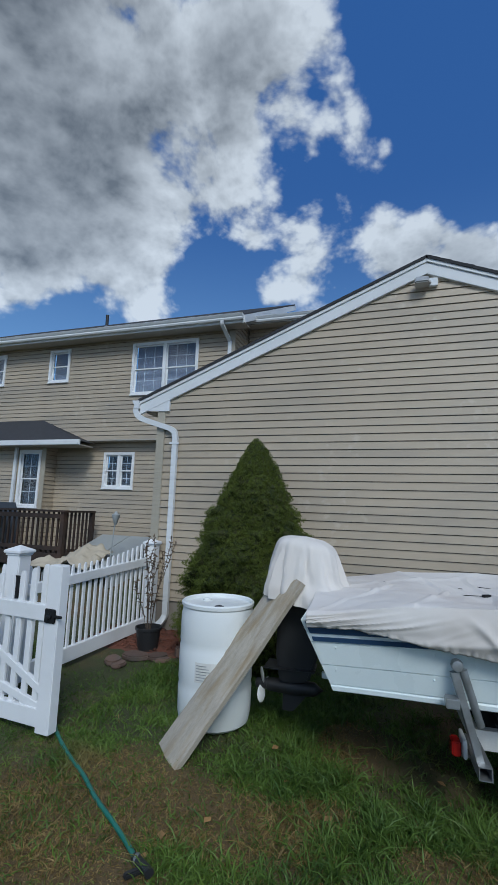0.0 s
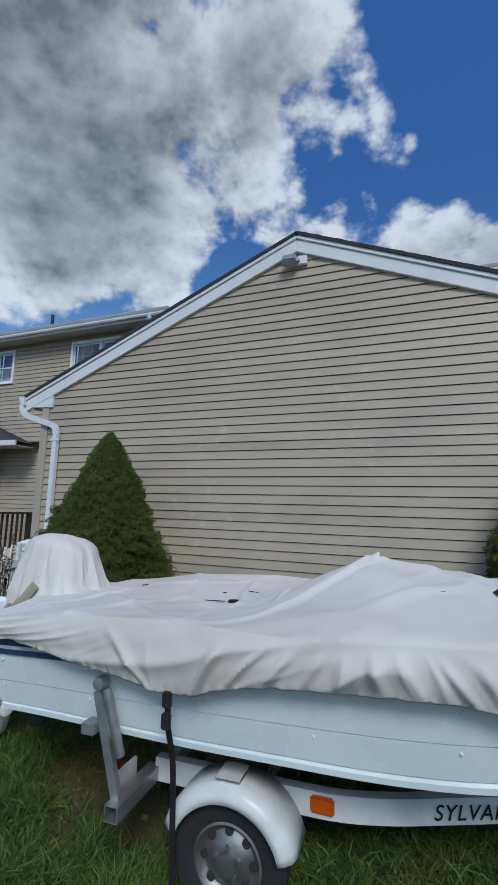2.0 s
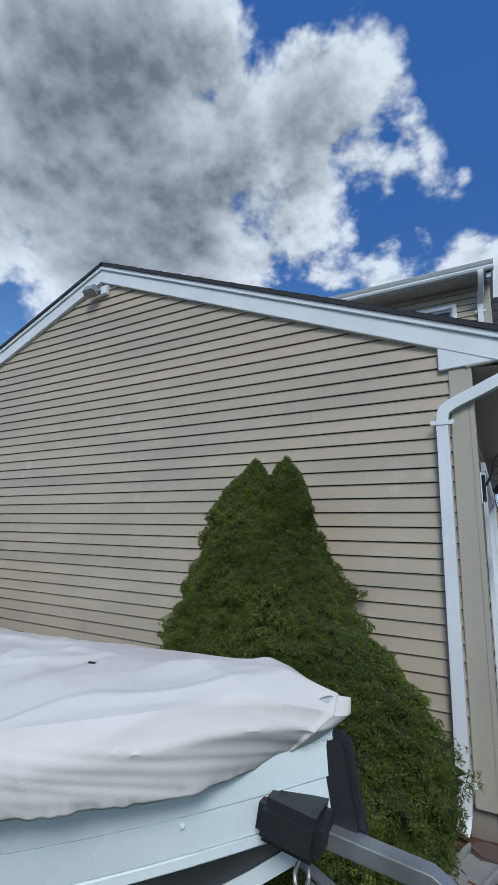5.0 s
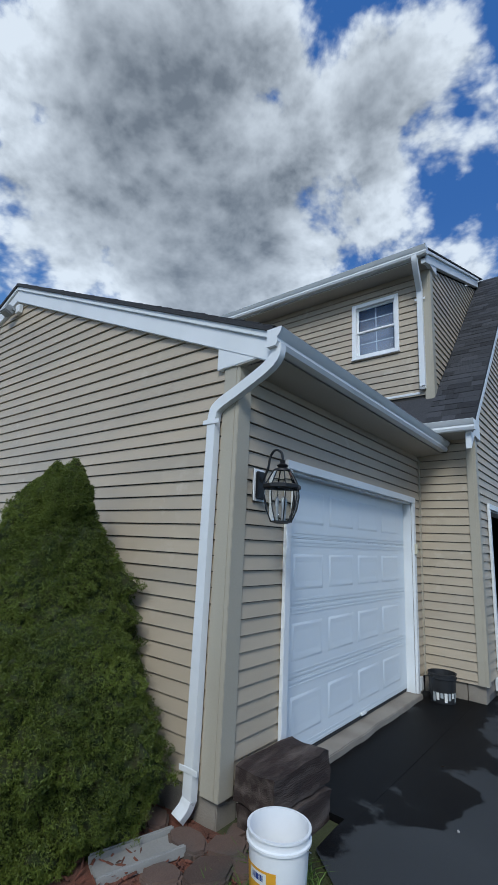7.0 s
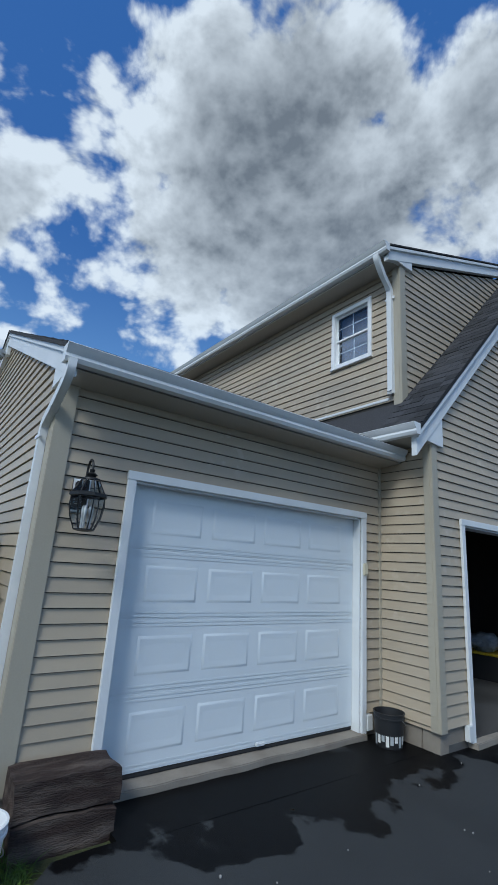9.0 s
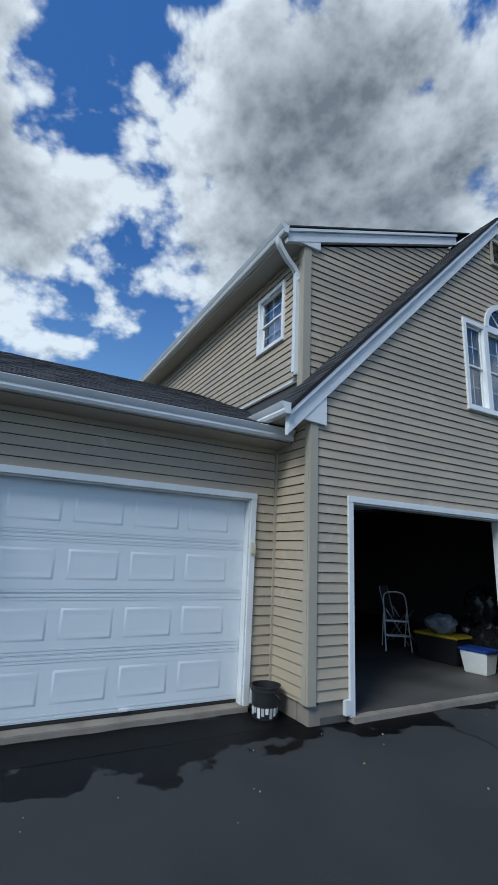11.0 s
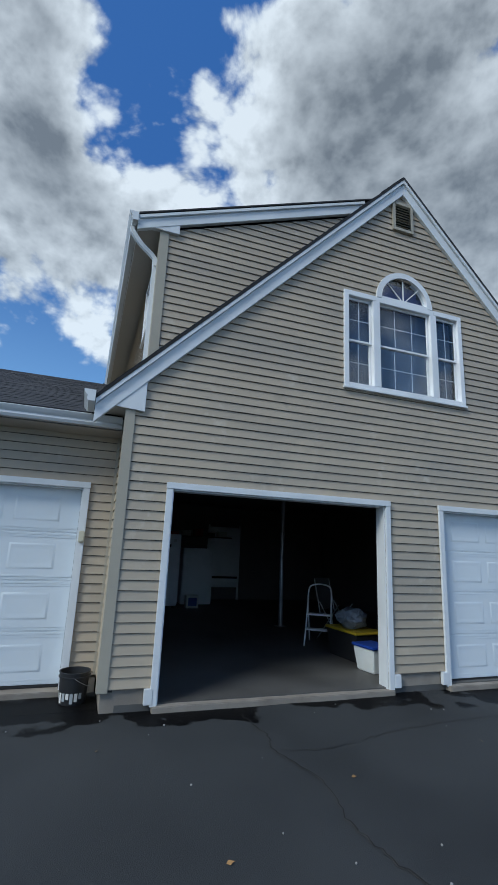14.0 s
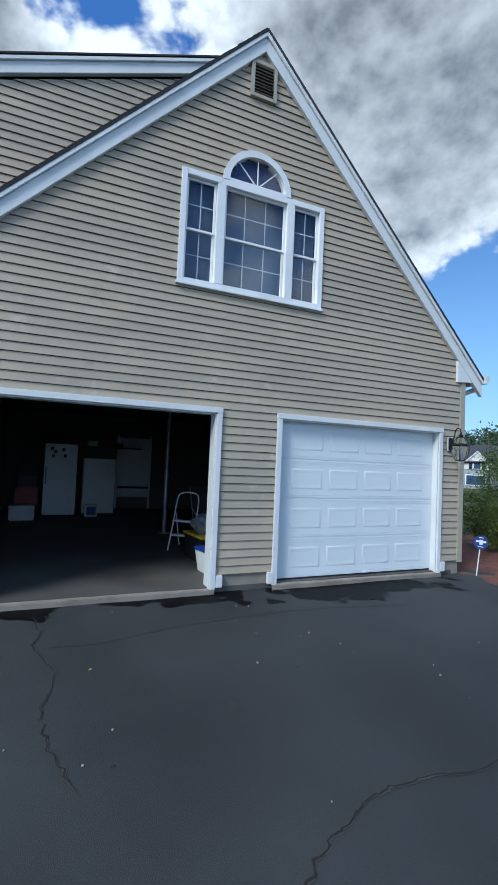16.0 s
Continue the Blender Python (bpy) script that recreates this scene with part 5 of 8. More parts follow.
def lantern(m):
    l = thing("wall_lantern", "black coach lantern with clear glass on a white plate", "wall lamp", m=m, group="coach lanterns")
    part("mount_plate", bx(B(), -0.055, -0.012, -0.09, 0.055, 0.0, 0.10), VINYL, l, "white mounting plate", 0.008)
    part("backplate", bx(B(), -0.042, -0.030, -0.075, 0.042, -0.012, 0.085), IRON, l, bevel=0.008)
    part("arm", tube(B(), smooth_line([(0, -0.03, 0.02), (0, -0.07, 0.10), (0, -0.085, 0.17), (0, -0.12, 0.205), (0, -0.16, 0.185), (0, -0.172, 0.145)], 6), 0.007), IRON, l)
    c = Matrix.Translation((0, -0.17, 0))
    part("finial", lathe(B(), [(0.0, 0.15), (0.016, 0.14), (0.012, 0.125), (0.034, 0.112), (0.022, 0.098), (0.05, 0.088), (0.052, 0.080)], seg=16, m=c), IRON, l)
    rad = lambda z: 0.052 + (0.080 - z) * 0.55 if z > 0 else 0.098 - 0.045 * ((-z) / 0.20) ** 2 * 1.15
    part("cap_glass", lathe(B(), [(0.050, 0.078), (0.094, 0.0)], seg=8, m=c), LAMPGLASS, l).visible_shadow = False
    part("body_glass", lathe(B(), [(0.096, -0.018), (0.098, -0.06), (0.086, -0.13), (0.056, -0.20)], seg=8, m=c), LAMPGLASS, l).visible_shadow = False
    part("band", lathe(B(), [(0.090, 0.006), (0.108, 0.0), (0.108, -0.016), (0.094, -0.022)], seg=8, m=c), IRON, l)
    for k in range(8):
        a = 2 * math.pi * k / 8
        ax = lambda r, z: (r * math.cos(a), -0.17 + r * math.sin(a), z)
        part("glazing_bar", tube(B(), [ax(0.051, 0.08), ax(0.096, 0.0), ax(0.099, -0.06), ax(0.087, -0.13), ax(0.057, -0.20)], 0.0035, 6), IRON, l)
    part("base_ring", lathe(B(), [(0.0, -0.212), (0.03, -0.21), (0.060, -0.203), (0.060, -0.196), (0.0, -0.196)], seg=8, m=c), IRON, l)
    for k in range(3):
        a = 2 * math.pi * k / 3
        part("candle", lathe(B(), [(0.008, -0.19), (0.008, -0.12), (0.012, -0.10), (0.010, -0.075), (0.0, -0.06)], (0.022 * math.cos(a), -0.17 + 0.022 * math.sin(a), 0), 10), GALV, l)
    return l


lantern(R90(0.020, 0.235, 1.965) @ Matrix.Diagonal((1.22, 1.22, 1.22, 1)))
lantern(R90(0.700, 10.83, 1.965) @ Matrix.Diagonal((1.22, 1.22, 1.22, 1)))
sw = thing("keypad", "cream plastic door keypad on the white casing", "keypad", m=R90(0.05, 3.362, 1.53))
part("cover", bx(B(), -0.022, -0.022, 0, 0.042, 0.0, 0.13), CREAM, sw, bevel=0.008)
part("lower_flap", bx(B(), -0.014, -0.026, 0.015, 0.034, -0.022, 0.075), CREAM, sw, bevel=0.002)
fl = thing("floodlight", "small grey floodlight below the wing peak", "floodlight", at=(-3.78, -0.02, 4.24))
part("junction_box", bx(B(), 0.06, -0.05, 0.02, 0.17, 0.0, 0.13), WHITE, fl, bevel=0.006)
part("head", mbox(B(), Matrix.Translation((-0.02, -0.10, 0.06)) @ Matrix.Rotation(radians(-25), 4, "X"), 0.17, 0.11, 0.11), GALV, fl, bevel=0.015)
part("bracket", bx(B(), 0.02, -0.09, 0.05, 0.09, -0.03, 0.08), GALV, fl)

# ---- boat on its trailer ----
BA = radians(3.5)
BM = Matrix.Translation((-4.66, -2.27, 0)) @ Matrix.Rotation(BA, 4, "Z")     # u to the bow, -v to the near side
boat = thing("boat", "pale blue aluminium fishing boat under a canvas cover", "boat", m=BM)
LEN = 4.38
beam = lambda u: 0.74 + 0.06 * sstep(0, 1.4, u) - (0.80 * max(0, (u - 2.2) / (LEN - 2.2)) ** 2.1 if u > 2.2 else 0)
sheer = lambda u: 0.735 + 0.055 * u + 0.13 * max(0, (u - 2.4) / 2) ** 2
chine_z = lambda u: 0.318 + 0.014 * u + 0.03 * sstep(1.9, 2.7, u) + 0.42 * max(0, (u - 2.2) / (LEN - 2.2)) ** 2.0
keel_z = lambda u: 0.20 + 0.01 * u + 0.58 * max(0, (u - 2.9) / (LEN - 2.9)) ** 2.2
NS = 40
us = [LEN * k / NS for k in range(NS + 1)]


def rake(u, z):
    return 0.46 * max(0, 1 - u / 1.5) * (sheer(0) - z) - 0.06 * max(0, 1 - u / 1.5)


def hull_section(u):
    b, s, c, k = beam(u), sheer(u), chine_z(u), keel_z(u)
    cb = b * (0.86 - 0.25 * sstep(2.4, LEN, u))
    pts = [(0, k)]
    pts += [(cb * 0.5, k + (c - k) * 0.45), (cb - 0.015, c - 0.012), (cb + 0.012, c), (cb + 0.015, c + 0.025)]
    for f0, f1 in ((0.08, 0.36), (0.36, 0.68), (0.68, 1.0)):
        for f, o in ((f0, -0.002), (f0 + 0.010, 0.005), (f1 - 0.004, 0.001)):
            pts.append((cb + (b - cb) * f + o, c + (s - c) * f))
    return pts


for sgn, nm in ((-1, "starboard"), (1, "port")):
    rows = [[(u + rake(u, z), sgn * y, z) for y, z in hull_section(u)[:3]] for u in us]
    part("hull_bottom", grid_mesh("hull_bottom", rows, BOTTOMSHADE), BOTTOMSHADE, boat, "dark hull bottom, shade below the boat put into its colour")
    rows = [[(u + rake(u, z), sgn * y, z) for y, z in hull_section(u)[2:]] for u in us]
    side = grid_mesh("hull_side", rows, HULL)
    side.set_sharp_from_angle(angle=radians(7))
    part("hull_side", side, HULL, boat, "pale blue lapped aluminium hull side")
tr = [(rake(0, z) - 0.002, y, z) for y, z in hull_section(0)]
part("transom", prism(B(), [Vector(p) for p in tr] + [Vector((p[0], -p[1], p[2])) for p in tr[::-1][:-1]], (0.03, 0, 0)), HULL, boat)
bm = B()
sweep(bm, [(u, -beam(u) - 0.004, sheer(u) + 0.008) for u in us], ring(0.016, 8))
part("gunwale", bm, GALV, boat)
sweep_p = B()
sweep(sweep_p, [(u, beam(u) + 0.004, sheer(u) + 0.008) for u in us], ring(0.016, 8))
part("gunwale", sweep_p, GALV, boat)
bm = B()
sweep(bm, [(u, 0, keel_z(u) - 0.012) for u in us], [(-0.015, -0.02), (0.015, -0.02), (0.02, 0.02), (-0.02, 0.02)])
part("keel", bm, HULL, boat)
# stripe near the stern: two bands that follow the side
for f0, f1 in ((0.70, 0.765), (0.81, 0.985)):
    rows = []
    for k in range(16):
        u = 0.02 + 1.5 * k / 15
        b, s, c = beam(u), sheer(u), chine_z(u)
        cb = b * 0.86
        rows.append([(u + rake(u, c + (s - c) * f), -(cb + (b - cb) * f + 0.0115), c + (s - c) * f) for f in (f0, (f0 + f1) / 2, f1)])
    part("stripe", grid_mesh("stripe", rows, NAVY), NAVY, boat, "navy blue stripe")
for k in range(4):
    u = 0.34 + k * 0.13
    b, s, c = beam(u), sheer(u), chine_z(u)
    f = 0.90
    y = -(b * 0.86 + b * 0.14 * f + 0.016)
    part("number_bar", bx(B(), u, y, c + (s - c) * 0.85, u + 0.085, y + 0.003, c + (s - c) * 0.95), VINYL, boat, "plain white bar on the stripe")
for k in range(22):
    u = 0.15 + k * 0.185
    for f in (0.30, 0.62):
        b, s, c = beam(u), sheer(u), chine_z(u)
        cb = b * (0.86 - 0.25 * sstep(2.4, LEN, u))
        bm = B()
        bmesh.ops.create_icosphere(bm, subdivisions=1, radius=0.007, matrix=Matrix.Translation((u, -(cb + (b - cb) * f + 0.005), c + (s - c) * f)))
        if k % 3 == 0:
            part("rivet", bm, HULL, boat)
        else:
            bm.free()

# canvas cover: draped over pole, deck and motor, gathered at the hem
peaks = ((2.04, 0.24, 0.95), (3.2, 0.07, 1.2), (0.75, 0.04, 0.6))


def hem(u):
    h = sheer(u) - 0.03 - 0.10 * sstep(0.15, 0.9, u)
    for c, d, w in ((1.22, 0.07, 0.25), (2.63, 0.045, 0.20)):
        h -= d * math.exp(-((u - c) / w) ** 2)
    return h - 0.012 * sstep(3.3, LEN, u)


# crisp pleats in the skirt: place at the hem, lean, height
PLEATS = [(1.02, 0.10, 0.018), (1.12, 0.05, 0.022), (1.33, -0.14, 0.024), (1.46, -0.22, 0.024), (1.62, -0.18, 0.022), (1.78, -0.12, 0.026), (1.93, -0.04, 0.024),
          (2.10, 0.05, 0.026), (2.24, 0.10, 0.022), (2.42, 0.16, 0.026), (2.52, 0.12, 0.020), (2.74, -0.08, 0.024), (2.90, -0.16, 0.022), (3.15, 0.06, 0.022), (3.45, -0.05, 0.020), (3.8, 0.08, 0.018)]


def ridged(p, q):
    """Crisp crests where a slow noise crosses zero."""
    return max(0.0, 1 - abs(noise.noise((p, q, 0.37))) * 4.0) ** 1.6


def cover_point(u, f):
    """f from -1 (near hem) over the top to 1 (far hem)."""
    b = max(0.03, beam(min(u, LEN)) + 0.025)
    s = sheer(u) + 0.030
    side, a = (-1 if f < 0 else 1), abs(f)
    edge_lift = 0.045 * sstep(0.9, 0.2, abs(u - 0.9)) + 0.03
    if a > 0.62:
        t = (a - 0.62) / 0.38
        z = (s + edge_lift) * (1 - t) + hem(u) * t
        fan = (u - 2.05) / (0.60 + 0.40 * t)                         # folds run down from the pole
        spoke = math.atan2(u - 1.22, 1.45 - t)                       # and gather at the strap
        near = math.exp(-((u - 1.22) / 0.40) ** 2)
        loose = 0.30 + 0.70 * sstep(1.0, 1.5, u) * sstep(3.4, 2.6, u)
        g = 0.028 * ridged(spoke * 2.2 + 0.4, side * 2.0) * near * sstep(0.0, 0.35, t)
        g += (0.032 * ridged(fan * 2.1, side * 5.0 + 0.25 * t) + 0.018 * ridged(fan * 4.6 + 2, side * 3.0 + 0.35 * t)) * (1 - near) * loose * sstep(0.0, 0.55, t)
        g += 0.020 * ridged(u * 0.9 + t * 0.9, side * 4.0 + t * 0.5) + 0.006 * noise.noise((u * 9, t * 2.0, side))
        for uc, lean, h in PLEATS:
            du = u - uc - lean * (t - 1)
            g += 0.85 * h * max(0.0, 1 - abs(du) / 0.040) ** 1.4 * sstep(0.1, 0.55, t) * loose
        wr = g * math.sin(math.pi * min(1, t * 0.80 + 0.10)) ** 0.7
        puck = (0.008 * noise.noise((u * 22, 0, side)) + 0.006 * noise.noise((u * 46, 3, side))) * sstep(0.84, 0.97, t)
        y = b + 0.014 + 0.022 * math.sin(math.pi * t) + max(-0.022, wr) + puck
        z += (0.008 * noise.noise((u * 13, 5, side)) + 0.006 * noise.noise((u * 37, 8, side))) * sstep(0.7, 1, t)
        q = max(0.0, (u - LEN + 0.30) / 0.33)
        return (u - 0.14 * q * t, side * y, z - 0.09 * q * q * (1 - t))
    t = a / 0.62
    y = b * t
    crown = 0.055
    for c, h, w in peaks:
        crown += h * max(0.0, 1 - math.sqrt(((u - c) / w) ** 2 + 0.004)) ** 1.25
    crown *= (1 - t ** 1.15)
    sag = -0.085 * math.exp(-((u - 1.2) / 0.5) ** 2) * (1 - t * t)
    ridge = 0.016 * ridged(u * 1.6 - y * 1.9, y * 0.7 + 3) + 0.009 * ridged(u * 2.2 + y * 1.3, y + 6) + 0.018 * noise.noise((u * 2.3, y * 2.3, 7)) + 0.010 * noise.noise((u * 6 + y * 4, y * 5, 2)) + 0.016 * max(0, 1 - abs(noise.noise((u * 2.0 + y * 1.2, y * 1.1 - u * 0.6, 9))) * 9)
    run = min(1.0, max(0.0, (2.0 - u) / 0.72))
    if side < 0 and 1.28 < u < 2.05:
        ridge += 0.035 * math.exp(-((y - b * run) / 0.045) ** 2) * (1 - 0.6 * run)
    q = max(0.0, (u - LEN + 0.30) / 0.33)
    return (u, side * y, -0.09 * q * q + s + edge_lift * t + crown + sag + ridge * (1 - 0.5 * t))


fs = [k / 66 for k in range(-66, 67)]
cus = [-0.02 + (LEN + 0.035) * k / 700 for k in range(701)]
rows = []
for u in cus:
    r = [Vector(cover_point(min(u, LEN + 0.02), f)) for f in fs]
    rows.append(r)
cov = part("cover", grid_mesh("cover", rows, CANVAS), CANVAS, boat, "pinkish grey canvas boat cover with folds and stains")
sol = cov.modifiers.new("cloth", "SOLIDIFY")
sol.thickness, sol.offset = 0.004, -1
end = [Vector(cover_point(cus[-1], f)) for f in fs]
rows = [[p + Vector((0.035 * math.sin(math.pi * k / 16), -p.y * k / 8, 0)) for p in end] for k in range(9)]
part("bow_cap", grid_mesh("bow_cap", rows, CANVAS), CANVAS, cov)
# hood over the motor
rows = []
HC = Vector((-0.13, 0.03, 0))
for k in range(31):
    t = k / 30
    z = 1.195 - 0.49 * t
    rr = max(0, 1 - (1 - min(1, t * 4.5)) ** 3) ** 0.5 * (0.66 + 0.34 * min(1, t * 1.2))
    ring_ = []
    for j in range(110):
        a = 2 * math.pi * j / 110
        sq = 1 / max(abs(math.cos(a)), abs(math.sin(a))) ** 0.45
        rx, ry = 0.315 * rr * sq, 0.235 * rr * sq
        n2 = abs(noise.noise((3.4 * math.cos(a) + 1, 3.4 * math.sin(a), t * 0.7 + 4)))
        n3 = abs(noise.noise((7.5 * math.cos(a), 7.5 * math.sin(a), t * 0.9 + 1)))
        w = 1 + (0.26 * (n2 - 0.22) + 0.12 * (n3 - 0.2) + 0.02 * noise.noise((16 * math.cos(a), 16 * math.sin(a), t * 4))) * min(1, t * 2.0)
        flare = 1 + 0.55 * max(0, math.cos(a)) * sstep(0.55, 1.0, t) + 0.65 * abs(math.sin(a)) * sstep(0.65, 1, t) * max(0, math.cos(a) + 0.3)
        ring_.append(HC + Vector((rx * w * flare * math.cos(a), ry * w * flare * math.sin(a), z - 0.05 * rr * math.cos(a) + 0.012 * noise.noise((2.5 * rr * math.cos(a), 2.5 * rr * math.sin(a), 2)))))
    rows.append(ring_)
part("motor_hood", grid_mesh("motor_hood", rows, CANVAS, close=True), CANVAS, cov)
# small tears and dark marks on the canvas
rngm = random.Random(4)
for u, v, l, ang in ((1.05, 0.02, 0.14, 10), (1.20, 0.35, 0.10, -25), (1.02, 0.28, 0.03, 0), (0.45, 0.2, 0.05, 60), (2.35, -0.35, 0.025, 20), (3.6, -0.1, 0.03, 0)):
    z = cover_point(u, 0.62 * v / (beam(u)))[2]
    m = Matrix.Translation((u, v, z + 0.006)) @ Matrix.Rotation(radians(ang), 4, "Z")
    part("tear", mbox(B(), m, l, 0.012, 0.004), DEEP, cov, "dark tear in the canvas", 0.001)
m = Matrix.Translation((1.16, 0.07, cover_point(1.16, 0.05)[2] + 0.012)) @ Matrix.Rotation(0.5, 4, "Z")
part("patch", mbox(B(), m, 0.07, 0.035, 0.02), DEEP, cov, "small black frayed hole", 0.006)

# straps
for u0, zt in ((1.22, None), (2.63, 1.13)):
    b = beam(u0) + 0.05
    bm = B()
    if zt:
        pts = []
        for f, o, du in ((-0.22, 0.012, -0.05), (-0.34, 0.014, 0.0), (-0.44, 0.012, 0.03), (-0.54, 0.016, 0.04), (-0.62, 0.03, 0.03), (-0.72, 0.05, 0.02), (-0.86, 0.05, 0.0), (-1.0, 0.03, 0.0)):
            c = cover_point(u0 + du, f)
            pts.append((c[0], c[1] - o, c[2] + 0.012))
        c = pts[-1]
        pts += [(c[0] + 0.04, c[1] - 0.02, c[2] - 0.06), (c[0] + 0.045, c[1] + 0.0, c[2] - 0.125), (c[0] + 0.01, c[1] + 0.03, c[2] - 0.145)]
        sweep(bm, smooth_line(pts, 6), [(-0.0135, -0.0015), (0.0135, -0.0015), (0.0135, 0.0015), (-0.0135, 0.0015)], upv=(0, -1, 0.3))
    pts = [(u0, -b - 0.030, hem(u0) + 0.03), (u0, -b - 0.012, hem(u0) - 0.12), (u0, -b + 0.05, hem(u0) - 0.30), (u0 - 0.01, -b + 0.10, -0.05 if not zt else 0.625), (u0 - 0.01, -b + 0.12, -0.28 if not zt else 0.612)]
    bm2 = B()
    sweep(bm2, smooth_line(pts, 6), [(-0.0135, -0.0015), (0.0135, -0.0015), (0.0135, 0.0015), (-0.0135, 0.0015)], upv=(0, -1, 0))
    st = part("strap", bm2, WEB, boat, "black webbing tie-down strap")
    if zt:
        part("strap_tail", bm, WEB, st)
        part("knot", mbox(B(), Matrix.Translation((u0 + 0.02, -b + 0.33, cover_point(u0, -0.37)[2] + 0.02)) @ Matrix.Rotation(0.4, 4, "Z"), 0.075, 0.05, 0.03), BLACKPL, st, bevel=0.01)
    for dz in (0.0, -0.085):
        part("buckle", bx(B(), u0 - 0.021, -b - 0.046, hem(u0) - 0.035 + dz, u0 + 0.021, -b - 0.022, hem(u0) + 0.03 + dz), BLACKPL, st, bevel=0.006)

# outboard motor below the hood
motor = thing("outboard_motor", "black outboard motor lower unit with a worn propeller", "outboard motor", m=BM)
part("leg", prism(B(), [(-0.34, -0.03, 0.76), (0.0, -0.03, 0.76), (-0.02, -0.03, 0.34), (-0.10, -0.03, 0.12), (-0.32, -0.03, 0.10), (-0.35, -0.03, 0.30)], (0, 0.15, 0)), BLACKPL, motor, bevel=0.02)
part("cavitation_plate", bx(B(), -0.44, -0.06, 0.20, -0.05, 0.16, 0.215), BLACKPL, motor, bevel=0.006)
m = Matrix.Translation((-0.22, 0.045, 0.06)) @ Matrix.Rotation(radians(90), 4, "Y")
part("gearcase", lathe(B(), [(0, -0.22), (0.045, -0.20), (0.06, 0.0), (0.05, 0.16), (0, 0.23)], seg=18, m=m), BLACKPL, motor)
part("skeg", prism(B(), [(-0.30, 0.035, 0.03), (-0.10, 0.035, 0.03), (-0.22, 0.035, -0.11), (-0.30, 0.035, -0.11)], (0, 0.02, 0)), BLACKPL, motor)
part("clamp", bx(B(), -0.06, -0.10, 0.45, 0.02, 0.19, 0.78), BLACKPL, motor, bevel=0.02)
for k in range(3):
    m = Matrix.Translation((-0.46, 0.045, 0.06)) @ Matrix.Rotation(radians(120 * k + 20), 4, "X") @ Matrix.Rotation(radians(28), 4, "Z")
    bm = B()
    bmesh.ops.create_uvsphere(bm, u_segments=14, v_segments=8, radius=1, matrix=m @ Matrix.Translation((0, 0, 0.075)) @ Matrix.Diagonal((0.010, 0.048, 0.065, 1)))
    part("propeller_blade", bm, TRAILER, motor, "worn pale propeller blade")
part("propeller_hub", lathe(B(), [(0, -0.06), (0.035, -0.05), (0.04, 0.05), (0, 0.05)], seg=14, m=Matrix.Translation((-0.46, 0.045, 0.06)) @ Matrix.Rotation(radians(90), 4, "Y")), BLACKPL, motor)

